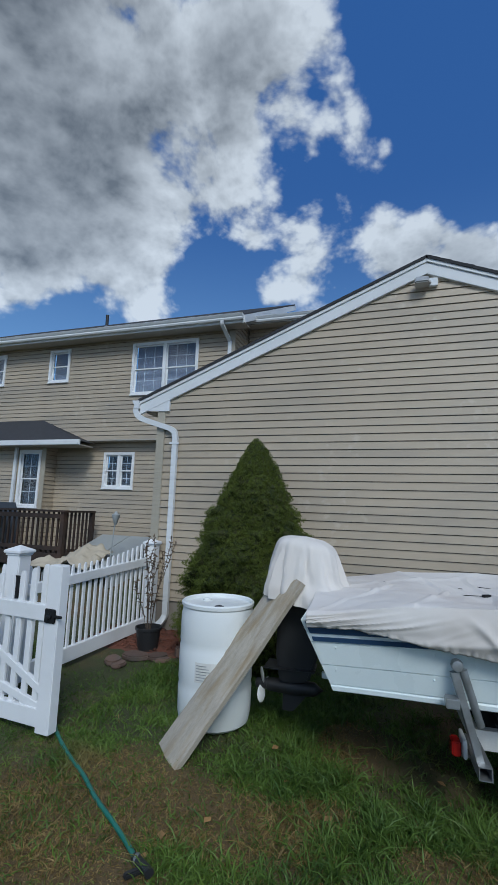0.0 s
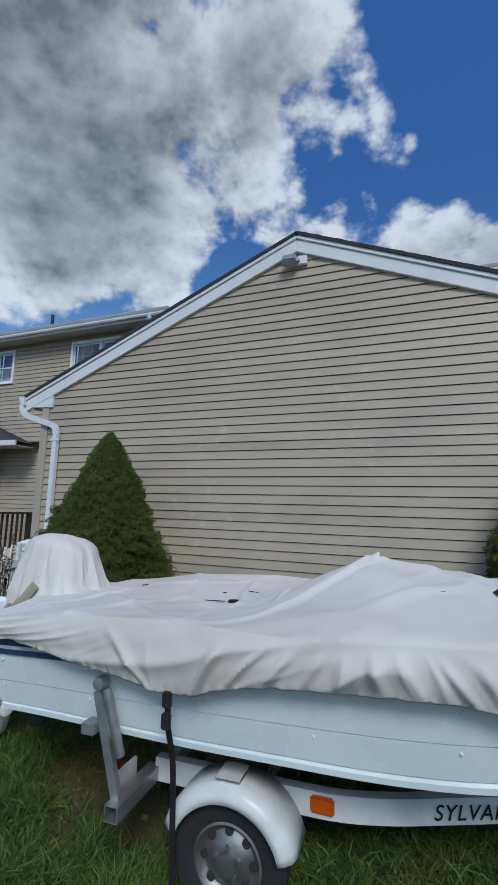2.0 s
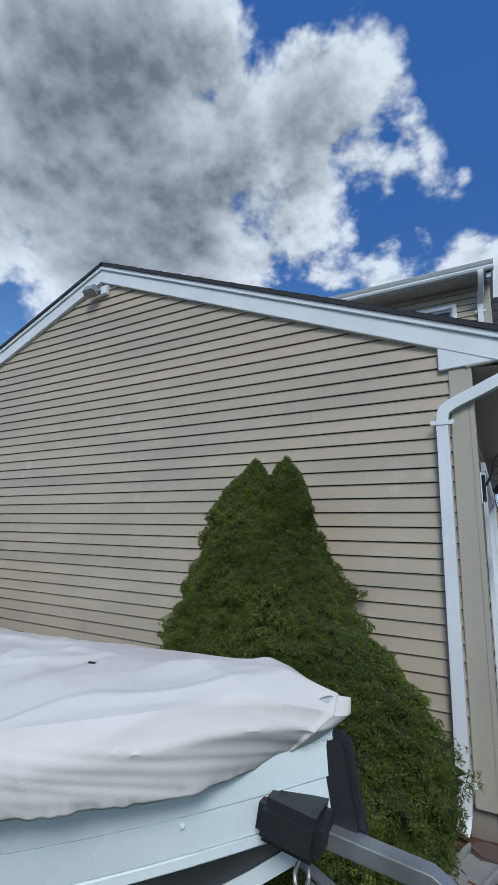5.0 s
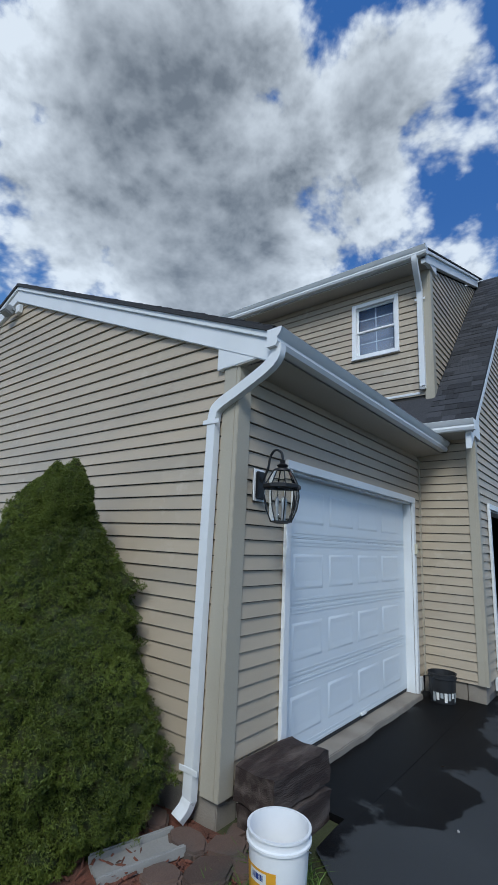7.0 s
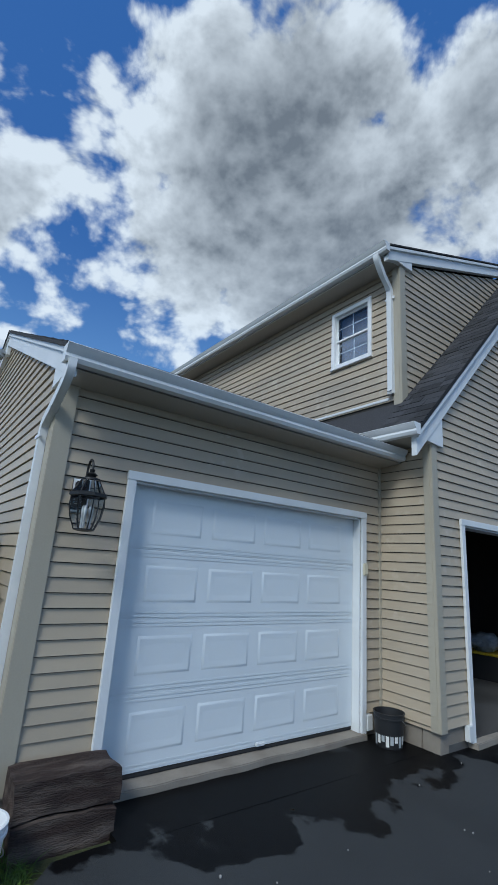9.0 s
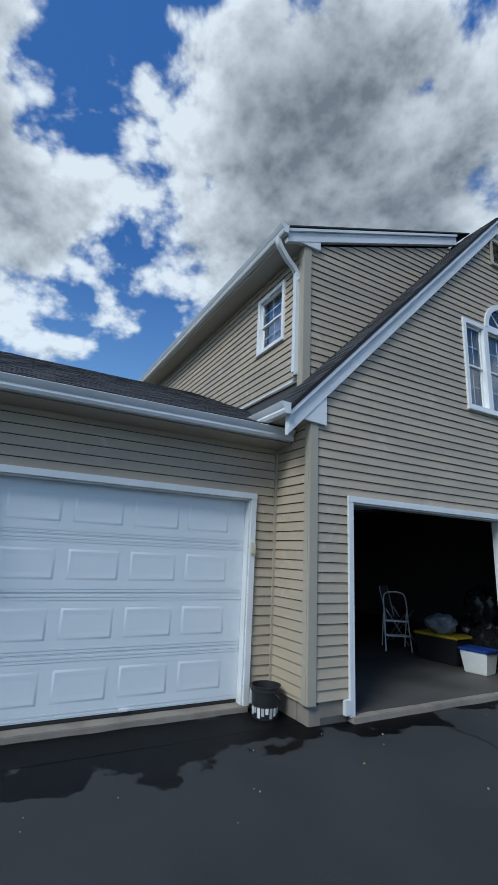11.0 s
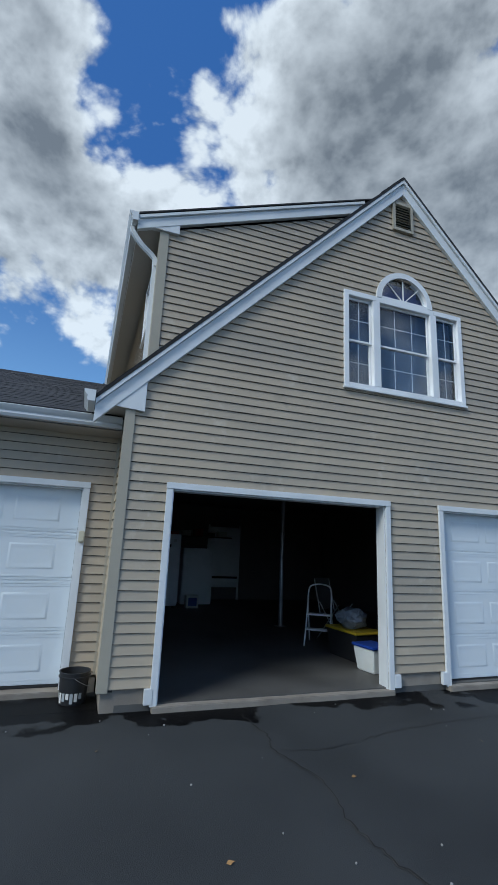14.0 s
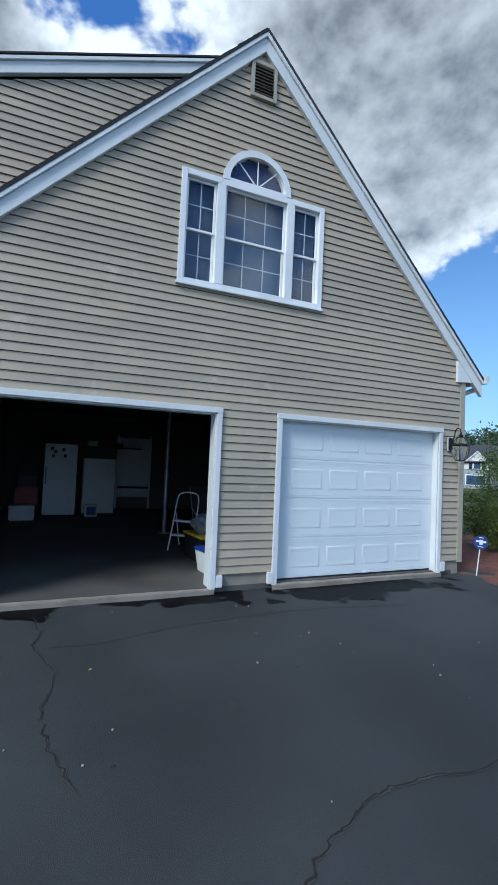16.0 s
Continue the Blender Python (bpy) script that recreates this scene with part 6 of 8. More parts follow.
# trailer
trl = thing("boat_trailer", "white steel boat trailer with fenders and galvanised guides", "boat trailer", m=BM)
RAIL = [(-0.028, -0.055), (0.028, -0.055), (0.028, 0.055), (-0.028, 0.055)]
for sgn in (-1, 1):
    pts = [(0.95, sgn * 0.42, 0.08), (1.35, sgn * 0.42, 0.08), (1.65, sgn * 0.42, 0.08), (1.88, sgn * 0.40, 0.075), (2.10, sgn * 0.345, 0.077), (2.30, sgn * 0.265, 0.078), (2.50, sgn * 0.185, 0.081), (2.75, sgn * 0.085, 0.088), (3.0, sgn * 0.05, 0.10), (3.6, sgn * 0.03, 0.13)]
    part("side_rail", sweep(B(), smooth_line(pts, 6), RAIL), TRAILER, trl, "white curved frame rail")
    # guide post: angled galvanised tube and roller arm
    gp = part("guide_post", sweep(B(), [(0.80, sgn * 0.765, 0.54), (0.925, sgn * 0.745, 0.07)], [(-0.019, -0.019), (0.019, -0.019), (0.019, 0.019), (-0.019, 0.019)]), GALV, trl, "galvanised guide post")
    part("roller_arm", sweep(B(), [(0.845, sgn * 0.77, 0.555), (0.93, sgn * 0.75, 0.27)], ring(0.022, 12)), GALV, gp)
    part("roller", lathe(B(), [(0, -0.035), (0.028, -0.03), (0.034, 0), (0.028, 0.03), (0, 0.035)], seg=14, m=Matrix.Translation((0.815, sgn * 0.77, 0.578)) @ Matrix.Rotation(radians(90), 4, "X")), GALV, gp)
    part("clamp_plate", bx(B(), 0.75, sgn * 0.775 - 0.04, 0.36, 0.82, sgn * 0.775 + 0.04, 0.41), GALV, gp, bevel=0.004)
    sock = B()
    for q0, q1, h0, h1 in ((-0.034, -0.029, -0.034, 0.034), (0.029, 0.034, -0.034, 0.034), (-0.029, 0.029, -0.034, -0.029), (-0.029, 0.029, 0.029, 0.034)):
        bx(sock, 0.935 + q0, sgn * 0.81, 0.06 + h0, 0.935 + q1, sgn * 0.42, 0.06 + h1)
    part("foot_socket", sock, GALV, gp, "open galvanised square tube")
    part("light_board", bx(B(), 0.855, sgn * 0.66, 0.05, 0.875, sgn * 0.50, 0.15), TRAILER, gp, "white light bracket", 0.004)
    tl = part("tail_light", bx(B(), 0.80, sgn * 0.57 - 0.05, 0.04, 0.85, sgn * 0.57 + 0.05, 0.12), RED, trl, "red tail light", 0.008)
    part("light_bracket", bx(B(), 0.85, sgn * 0.57 - 0.04, 0.04, 0.95, sgn * 0.57 + 0.04, 0.055), GALV, tl)
    # wheel and fender
    wc = Vector((1.42, sgn * 0.57, -0.125))
    wm = Matrix.Translation(wc) @ Matrix.Rotation(radians(90 * sgn * -1), 4, "X")
    wh = part("wheel", lathe(B(), [(0.155, -0.06), (0.19, -0.075), (0.245, -0.07), (0.262, -0.045), (0.265, 0.045), (0.245, 0.07), (0.19, 0.075), (0.155, 0.06), (0.15, 0.0), (0.155, -0.06)], seg=48, m=wm), RUBBER, trl, "black trailer tyre")
    part("rim", lathe(B(), [(0.158, 0.05), (0.162, 0.062), (0.150, 0.066), (0.140, 0.045), (0.118, 0.03), (0.095, 0.045), (0.070, 0.058), (0.048, 0.062), (0.045, 0.085), (0.0, 0.09)], seg=40, m=wm), CHROME, wh, "dull steel rim")
    # slots are solid discs with the shade of a hole as their colour
    for k in range(8):
        a = 2 * math.pi * k / 8
        part("rim_slot", lathe(B(), [(0, 0.0), (0.020, 0.004), (0.020, 0.012), (0, 0.014)], seg=10, m=wm @ Matrix.Translation((0.115 * math.cos(a), 0.115 * math.sin(a), 0.032))), DARK, wh)
    for k in range(5):
        a = 2 * math.pi * k / 5 + 0.3
        part("lug_nut", lathe(B(), [(0.011, 0), (0.011, 0.016), (0, 0.018)], seg=6, m=wm @ Matrix.Translation((0.062 * math.cos(a), 0.062 * math.sin(a), 0.058))), CHROME, wh)
    rows = []
    for k in range(25):
        a = radians(160 - 145 * k / 24)
        ca, sa = math.cos(a), math.sin(a)
        R = 0.325
        px, pz = R * ca, R * 0.98 * sa
        ring_ = []
        for o, d in ((-0.115, 0.0), (0.06, 0.0), (0.095, 0.012), (0.115, 0.045), (0.118, 0.075)):
            q = 1 - d / R
            ring_.append((wc.x + px * q, wc.y + sgn * o, wc.z + 0.01 + pz * q))
        rows.append(ring_)
    fd = part("fender", grid_mesh("fender", rows, TRAILER), TRAILER, trl, "rounded white fender")
    q = fd.modifiers.new("thickness", "SOLIDIFY")
    q.thickness = 0.006
    part("fender_bracket", bx(B(), 1.36, sgn * 0.47 - 0.03, 0.09, 1.48, sgn * 0.47 + 0.03, 0.12), TRAILER, fd)
    part("step_pad", bx(B(), 1.36, wc.y - 0.09, 0.214, 1.48, wc.y + 0.06, 0.222), TRAILER, fd, bevel=0.004)
    ml = part("marker_light", bx(B(), 1.75, sgn * 0.443 - 0.012, 0.045, 1.86, sgn * 0.443 + 0.012, 0.118), AMBER, trl, "amber side marker light", 0.008)
part("axle", sweep(B(), [(1.42, -0.56, -0.125), (1.42, 0.56, -0.125)], ring(0.03, 10)), GALV, trl)
for u in (0.97, 2.35):
    part("cross_member", bx(B(), u - 0.03, -0.40 if u < 2 else -0.24, 0.03, u + 0.03, 0.40 if u < 2 else 0.24, 0.09), TRAILER, trl, bevel=0.004)
for u in (1.0, 2.34):
    part("keel_roller", lathe(B(), [(0.03, -0.09), (0.05, -0.08), (0.03, 0), (0.05, 0.08), (0.03, 0.09)], seg=14, m=Matrix.Translation((u, 0, keel_z(u) - 0.085)) @ Matrix.Rotation(radians(90), 4, "X")), BLACKPL, trl)
    part("roller_bracket", bx(B(), u - 0.025, -0.03, 0.06, u + 0.025, 0.03, keel_z(u) - 0.10), TRAILER, trl)
part("tongue", sweep(B(), [(3.4, 0, 0.12), (5.5, 0, 0.16)], [(-0.035, -0.04), (0.035, -0.04), (0.035, 0.04), (-0.035, 0.04)]), TRAILER, trl, bevel=0.004)
part("winch_post", sweep(B(), [(4.95, 0, 0.18), (4.60, 0, 0.70)], [(-0.03, -0.03), (0.03, -0.03), (0.03, 0.03), (-0.03, 0.03)]), GALV, trl, bevel=0.004)
part("bow_arm", sweep(B(), [(4.36, -0.02, 0.80), (4.62, -0.03, 0.78), (4.98, -0.05, 0.58), (5.12, -0.05, 0.50)], [(-0.026, -0.022), (0.026, -0.022), (0.026, 0.022), (-0.026, 0.022)]), GALV, trl, bevel=0.004)
part("arm_end", mbox(B(), Matrix.Translation((5.15, -0.055, 0.48)) @ Matrix.Rotation(0.6, 4, "Y"), 0.10, 0.09, 0.075), TRAILER, trl, bevel=0.01)
part("bow_stop", mbox(B(), Matrix.Translation((4.30, -0.04, 0.835)) @ Matrix.Rotation(0.15, 4, "Y"), 0.17, 0.20, 0.10), BLACKPL, trl, "black rubber bow stop", 0.02)
part("bow_stop_prong", mbox(B(), Matrix.Translation((4.40, 0.02, 0.90)) @ Matrix.Rotation(-0.2, 4, "Y"), 0.09, 0.06, 0.26), BLACKPL, trl, bevel=0.015)
part("winch", lathe(B(), [(0, -0.05), (0.07, -0.045), (0.07, 0.045), (0, 0.05)], seg=18, m=Matrix.Translation((4.72, 0, 0.62)) @ Matrix.Rotation(radians(90), 4, "X")), GALV, trl)
part("winch_strap", sweep(B(), smooth_line([(4.66, -0.01, 0.66), (4.45, -0.01, 0.66), (4.30, -0.02, 0.72)], 5), [(-0.02, -0.002), (0.02, -0.002), (0.02, 0.002), (-0.02, 0.002)]), CHROME, trl)
for k in range(7):
    m = Matrix.Translation((4.32 + 0.03 * k, -0.07 + 0.012 * k, 0.72 - 0.045 * k)) @ Matrix.Rotation(radians(90 * (k % 2)), 4, "Z") @ Matrix.Rotation(radians(60), 4, "X")
    bm = B()
    sweep(bm, [m @ Vector((0.018 * math.cos(a), 0.030 * math.sin(a), 0)) for a in [2 * math.pi * j / 12 for j in range(13)]], ring(0.006, 6))
    part("chain_link", bm, CHROME, trl)
part("coupler", bx(B(), 5.5, -0.05, 0.12, 5.72, 0.05, 0.21), GALV, trl, bevel=0.02)
part("jack_stand", sweep(B(), [(5.2, -0.09, 0.45), (5.2, -0.09, -0.20)], ring(0.028, 12)), GALV, trl)
part("jack_foot", lathe(B(), [(0.07, -0.22), (0.07, -0.205), (0, -0.19)], (5.2, -0.09, 0), 14), GALV, trl)
# maker's name in black letters on the near rail
bpy.context.view_layer.update()
cu = bpy.data.curves.new("rail_lettering", "FONT")
cu.body, cu.size, cu.shear, cu.extrude, cu.space_character = "SYLVAN", 0.092, 0.25, 0.001, 1.08
cu.materials.append(DEEP)
lt = new("rail_lettering", cu)
lt.parent = trl
a0, a1 = Vector((2.27, -0.277, 0.046)), Vector((2.67, -0.117, 0.053))
d = (a1 - a0).normalized()
nn = Vector((d.y, -d.x, 0)).normalized()
lt.matrix_local = Matrix.Translation(a0 + nn * 0.034) @ Matrix((d, Vector((0, 0, 1)), nn)).transposed().to_4x4()

# ---- barrel, plank, hose ----
bar = thing("barrel", "white plastic drum with two bungs and a label", "barrel", at=(-5.50, -2.31, -0.245))
part("shell", lathe(B(), [(0.0, 0.0), (0.24, 0.0), (0.272, 0.025), (0.286, 0.10), (0.290, 0.27), (0.283, 0.30), (0.290, 0.33), (0.291, 0.56), (0.283, 0.59), (0.290, 0.62), (0.288, 0.80), (0.278, 0.86), (0.290, 0.872), (0.292, 0.895), (0.280, 0.905), (0.268, 0.895), (0.264, 0.875), (0.0, 0.868)], seg=64), POLY, bar)
for x, y in ((0.06, -0.13), (-0.14, 0.10)):
    part("bung", lathe(B(), [(0.036, 0.868), (0.036, 0.882), (0.028, 0.884), (0.026, 0.876), (0.0, 0.876)], (x, y, 0), 18), BLACKPL if y < 0 else POLY, bar)
rows = [[(0.2935 * math.cos(a), 0.2935 * math.sin(a), z) for a in [radians(-100 + 5 * k) for k in range(8)]] for z in (0.36, 0.50)]
part("label", grid_mesh("label", rows, PAPER), PAPER, bar, "faded paper label")
for k in range(6):
    rows = [[(0.2945 * math.cos(a), 0.2945 * math.sin(a), z) for a in [radians(-98 + 4 * j) for j in range(7 - k % 3)]] for z in (0.375 + 0.02 * k, 0.381 + 0.02 * k)]
    part("label_bar", grid_mesh("label_bar", rows, GALV), GALV, bar)
p0, p1 = Vector((-5.61, -2.85, -0.30)), Vector((-4.87, -2.41, 0.90))
d = (p1 - p0).normalized()
wv = Vector((0.23, -0.18, -0.02))
wv = (wv - d * wv.dot(d)).normalized()
nv = d.cross(wv).normalized()
bm = B()
n = 24
Lp = (p1 - p0).length
ringsP = []
for k in range(n + 1):
    t = k / n
    hw = 0.15 + 0.004 * noise.noise((t * 6, 0, 0))
    bow = 0.012 * math.sin(t * 2.6)
    ringsP.append([bm.verts.new((Lp * t + 0.006 * s * noise.noise((s, t * 3, 1)), s * hw, bow + h * 0.017)) for s, h in ((-1, -1), (-0.96, -1.15), (0.96, -1.15), (1, -1), (1, 1), (0.96, 1.15), (-0.96, 1.15), (-1, 1))])
for a, b in zip(ringsP, ringsP[1:]):
    for k in range(8):
        bm.faces.new((a[k], a[(k + 1) % 8], b[(k + 1) % 8], b[k]))
bm.faces.new(ringsP[0])
bm.faces.new(ringsP[-1][::-1])
bmesh.ops.recalc_face_normals(bm, faces=bm.faces[:])
pk = part("plank", bm, PLANK)
pk.matrix_world = Matrix.Translation(p0) @ Matrix((d, wv, nv)).transposed().to_4x4()
tagged(pk, "weathered grey board leaning on the covered motor", "plank")
hz = lambda x, y: (x, y, ground_z(x, y) + 0.018)
hs = thing("garden_hose", "green garden hose with a black nozzle on the lawn", "hose")
part("tube", tube(B(), smooth_line([hz(-6.75, -2.62), hz(-6.55, -2.82), hz(-6.28, -3.03), hz(-6.02, -3.20), hz(-5.80, -3.37), hz(-5.60, -3.50), hz(-5.45, -3.60), hz(-5.34, -3.68)], 8), 0.013, 10), HOSE, hs)
e0 = Vector(hz(-5.34, -3.68))
part("nozzle", tube(B(), [e0, e0 + Vector((0.05, -0.035, 0.01)), e0 + Vector((0.12, -0.08, 0.02)), e0 + Vector((0.13, -0.09, 0.02))], 0.022, 12), BLACKPL, hs)
part("trigger", mbox(B(), Matrix.Translation(e0 + Vector((0.05, -0.09, 0.005))) @ Matrix.Rotation(0.9, 4, "Z"), 0.10, 0.03, 0.025), BLACKPL, hs, bevel=0.006)
part("ring", lathe(B(), [(0.024, -0.01), (0.027, 0), (0.024, 0.01)], seg=14, m=Matrix.Translation(e0 + Vector((0.02, -0.015, 0.006))) @ Matrix.Rotation(1.57, 4, "Y")), CHROME, hs)

# ---- fence and gate ----


def fence_post(x, y, top, w=0.15):
    gz = ground_z(x, y) - 0.05
    p = thing("fence_post", "square white vinyl fence post with a pyramid cap", "fence post", at=(x, y, gz), group="fence posts")
    h = top - gz
    part("shaft", bx(B(), -w / 2, -w / 2, 0, w / 2, w / 2, h - 0.07), VINYL, p, bevel=0.008)
    bm = B()
    bx(bm, -w / 2 - 0.025, -w / 2 - 0.025, h - 0.072, w / 2 + 0.025, w / 2 + 0.025, h - 0.045)
    bx(bm, -w / 2 - 0.012, -w / 2 - 0.012, h - 0.092, w / 2 + 0.012, w / 2 + 0.012, h - 0.073)
    part("cap", bm, VINYL, p, bevel=0.005)
    bm = B()
    v = [bm.verts.new(q) for q in ((-w / 2 - 0.02, -w / 2 - 0.02, h - 0.045), (w / 2 + 0.02, -w / 2 - 0.02, h - 0.045), (w / 2 + 0.02, w / 2 + 0.02, h - 0.045), (-w / 2 - 0.02, w / 2 + 0.02, h - 0.045), (0, 0, h))]
    for a in range(4):
        bm.faces.new((v[a], v[(a + 1) % 4], v[4]))
    bm.faces.new((v[3], v[2], v[1], v[0]))
    part("cap_point", bm, VINYL, p)
    return p


fence_post(-7.36, -0.17, 0.95)
fence_post(-7.52, -2.36, 0.985)
fence_post(-9.3, -2.5, 0.985)


def picket_mesh(w, h, t=0.022):
    bm = B()
    prism(bm, [(-w / 2, 0, 0), (w / 2, 0, 0), (w / 2, 0, h - 0.035), (w * 0.22, 0, h), (-w * 0.22, 0, h), (-w / 2, 0, h - 0.035)], (0, t, 0))
    return finish(bm, "picket", VINYL, 0.003)


fence = thing("picket_fence", "white vinyl picket fence with a scalloped top", "fence", at=(-7.5, -1.2, -0.2))
A, Bp = Vector((-7.505, -2.27, 0)), Vector((-7.37, -0.26, 0))
al = (Bp - A)
ang = math.atan2(al.y, al.x)
npk = 21
for k in range(npk):
    t = (k + 0.6) / npk
    p = A + al * t
    g = ground_z(p.x, p.y)
    top = 0.70 + 0.10 * (abs(t - 0.45) * 2) ** 2 + 0.10 * t
    pm = picket_mesh(0.040, top - (g + 0.12), 0.02)
    q = part("picket", pm, VINYL, fence)
    q.matrix_local = fence.matrix_world.inverted() @ Matrix.Translation((p.x, p.y, g + 0.12)) @ Matrix.Rotation(ang, 4, "Z")
for z0, z1, nm in ((-0.28, -0.13, "bottom_rail"), (0.50, 0.60, "top_rail")):
    bm = B()
    off = Vector((0.03, 0, 0))
    ga, gb = 0.0, 0.10 if nm == "top_rail" else 0.05
    prism(bm, [A + Vector((-0.03, 0, z0 + ga)), Bp + Vector((-0.03, 0, z0 + gb)), Bp + Vector((-0.03, 0, z1 + gb)), A + Vector((-0.03, 0, z1 + ga))], (0.055, 0, 0))
    o = part(nm, bm, VINYL, fence, bevel=0.004)
    o.matrix_local = fence.matrix_world.inverted()
fence2 = thing("picket_fence", "white vinyl picket fence behind the gate", "fence", at=(-8.4, -2.4, -0.2))
for k in range(13):
    p = Vector((-9.2 + 0.128 * k, -2.49 + 0.0085 * k, 0))
    q = part("picket", picket_mesh(0.040, 1.0, 0.02), VINYL, fence2)
    q.matrix_local = fence2.matrix_world.inverted() @ Matrix.Translation((p.x, p.y, -0.2))
for z in (-0.2, 0.52):
    o = part("rail", bx(B(), -9.2, -2.50, z, -7.6, -2.44, z + 0.09), VINYL, fence2)
    o.matrix_local = fence2.matrix_world.inverted()

gate = thing("garden_gate", "open white vinyl picket gate with a black latch", "gate", m=pose(-6.60, -2.89, -0.31, 0, 0, 176))
part("latch_stile", bx(B(), -0.065, -0.045, 0.02, 0.065, 0.045, 1.225), VINYL, gate, bevel=0.006)
part("hinge_stile", bx(B(), 1.02, -0.045, 0.02, 1.12, 0.045, 1.2), VINYL, gate, bevel=0.006)
for z, h in ((0.05, 0.13), (0.80, 0.12)):
    part("rail", bx(B(), 0.066, -0.03, z, 1.02, 0.03, z + h), VINYL, gate, bevel=0.005)
for k in range(8):
    q = part("picket", picket_mesh(0.052, 0.98 + 0.12 * abs(k - 3.5) / 3.5, 0.024), VINYL, gate)
    q.location = (0.13 + 0.118 * k, -0.012, 0.12)
part("brace", sweep(B(), [(0.07, 0, 0.30), (1.02, 0, 0.74)], [(-0.018, -0.03), (0.018, -0.03), (0.018, 0.03), (-0.018, 0.03)]), VINYL, gate, bevel=0.004)
part("brace", sweep(B(), [(0.07, 0, 0.18), (1.02, 0, 0.40)], [(-0.018, -0.03), (0.018, -0.03), (0.018, 0.03), (-0.018, 0.03)]), VINYL, gate, bevel=0.004)
lc = part("latch", bx(B(), -0.05, 0.046, 0.80, 0.06, 0.060, 0.905), IRON, gate, "black iron gate latch", 0.012)
part("latch_pin", bx(B(), -0.115, 0.050, 0.845, -0.045, 0.066, 0.865), IRON, lc, bevel=0.004)
part("latch_knob", lathe(B(), [(0.018, 0.0), (0.022, 0.02), (0.0, 0.03)], seg=12, m=Matrix.Translation((0.0, 0.06, 0.85)) @ Matrix.Rotation(radians(-90), 4, "X")), IRON, lc)
cat = thing("gate_catch", "black iron gate catch on the white post", "latch", at=(-7.45, -2.44, 0.52))
part("plate", bx(B(), -0.02, -0.012, 0, 0.05, 0.0, 0.20), IRON, cat, bevel=0.004)
part("hook", bx(B(), 0.05, -0.03, 0.13, 0.085, -0.012, 0.19), IRON, cat, bevel=0.004)

# ---- conifers ----


def blades(name, base, direction, length, width, material, bend=None, seed=1):
    """Many thin pointed leaves in one mesh: arrays of roots, unit directions, lengths and widths."""
    rng = np.random.default_rng(seed)
    n = len(base)
    side = np.cross(direction, rng.normal(size=(n, 3)))
    side /= np.linalg.norm(side, axis=1)[:, None] + 1e-9
    w = (width / 2)[:, None] * side
    tip = base + direction * length[:, None]
    if bend is None:
        verts = np.stack([base - w, base + w, tip], 1).reshape(-1, 3)
        k = 3
        tri = np.arange(n * 3).reshape(-1, 3)
        loops = tri
    else:
        mid = base + direction * (length * 0.55)[:, None]
        tip = tip + bend
        mid = mid + bend * 0.22
        verts = np.stack([base - w, base + w, mid + w * 0.8, mid - w * 0.8, tip], 1).reshape(-1, 3)
        o = (np.arange(n) * 5)[:, None]
        loops = np.concatenate([o + np.array([[0, 1, 2]]), o + np.array([[0, 2, 3]]), o + np.array([[3, 2, 4]])], 0)
    me = bpy.data.meshes.new(name)
    me.vertices.add(len(verts))
    me.vertices.foreach_set("co", verts.astype(np.float32).ravel())
    me.loops.add(loops.size)
    me.loops.foreach_set("vertex_index", loops.astype(np.int32).ravel())
    me.polygons.add(len(loops))
    me.polygons.foreach_set("loop_start", np.arange(0, loops.size, 3, dtype=np.int32))
    me.update(calc_edges=True)
    me.validate()
    me.materials.append(material)
    return me


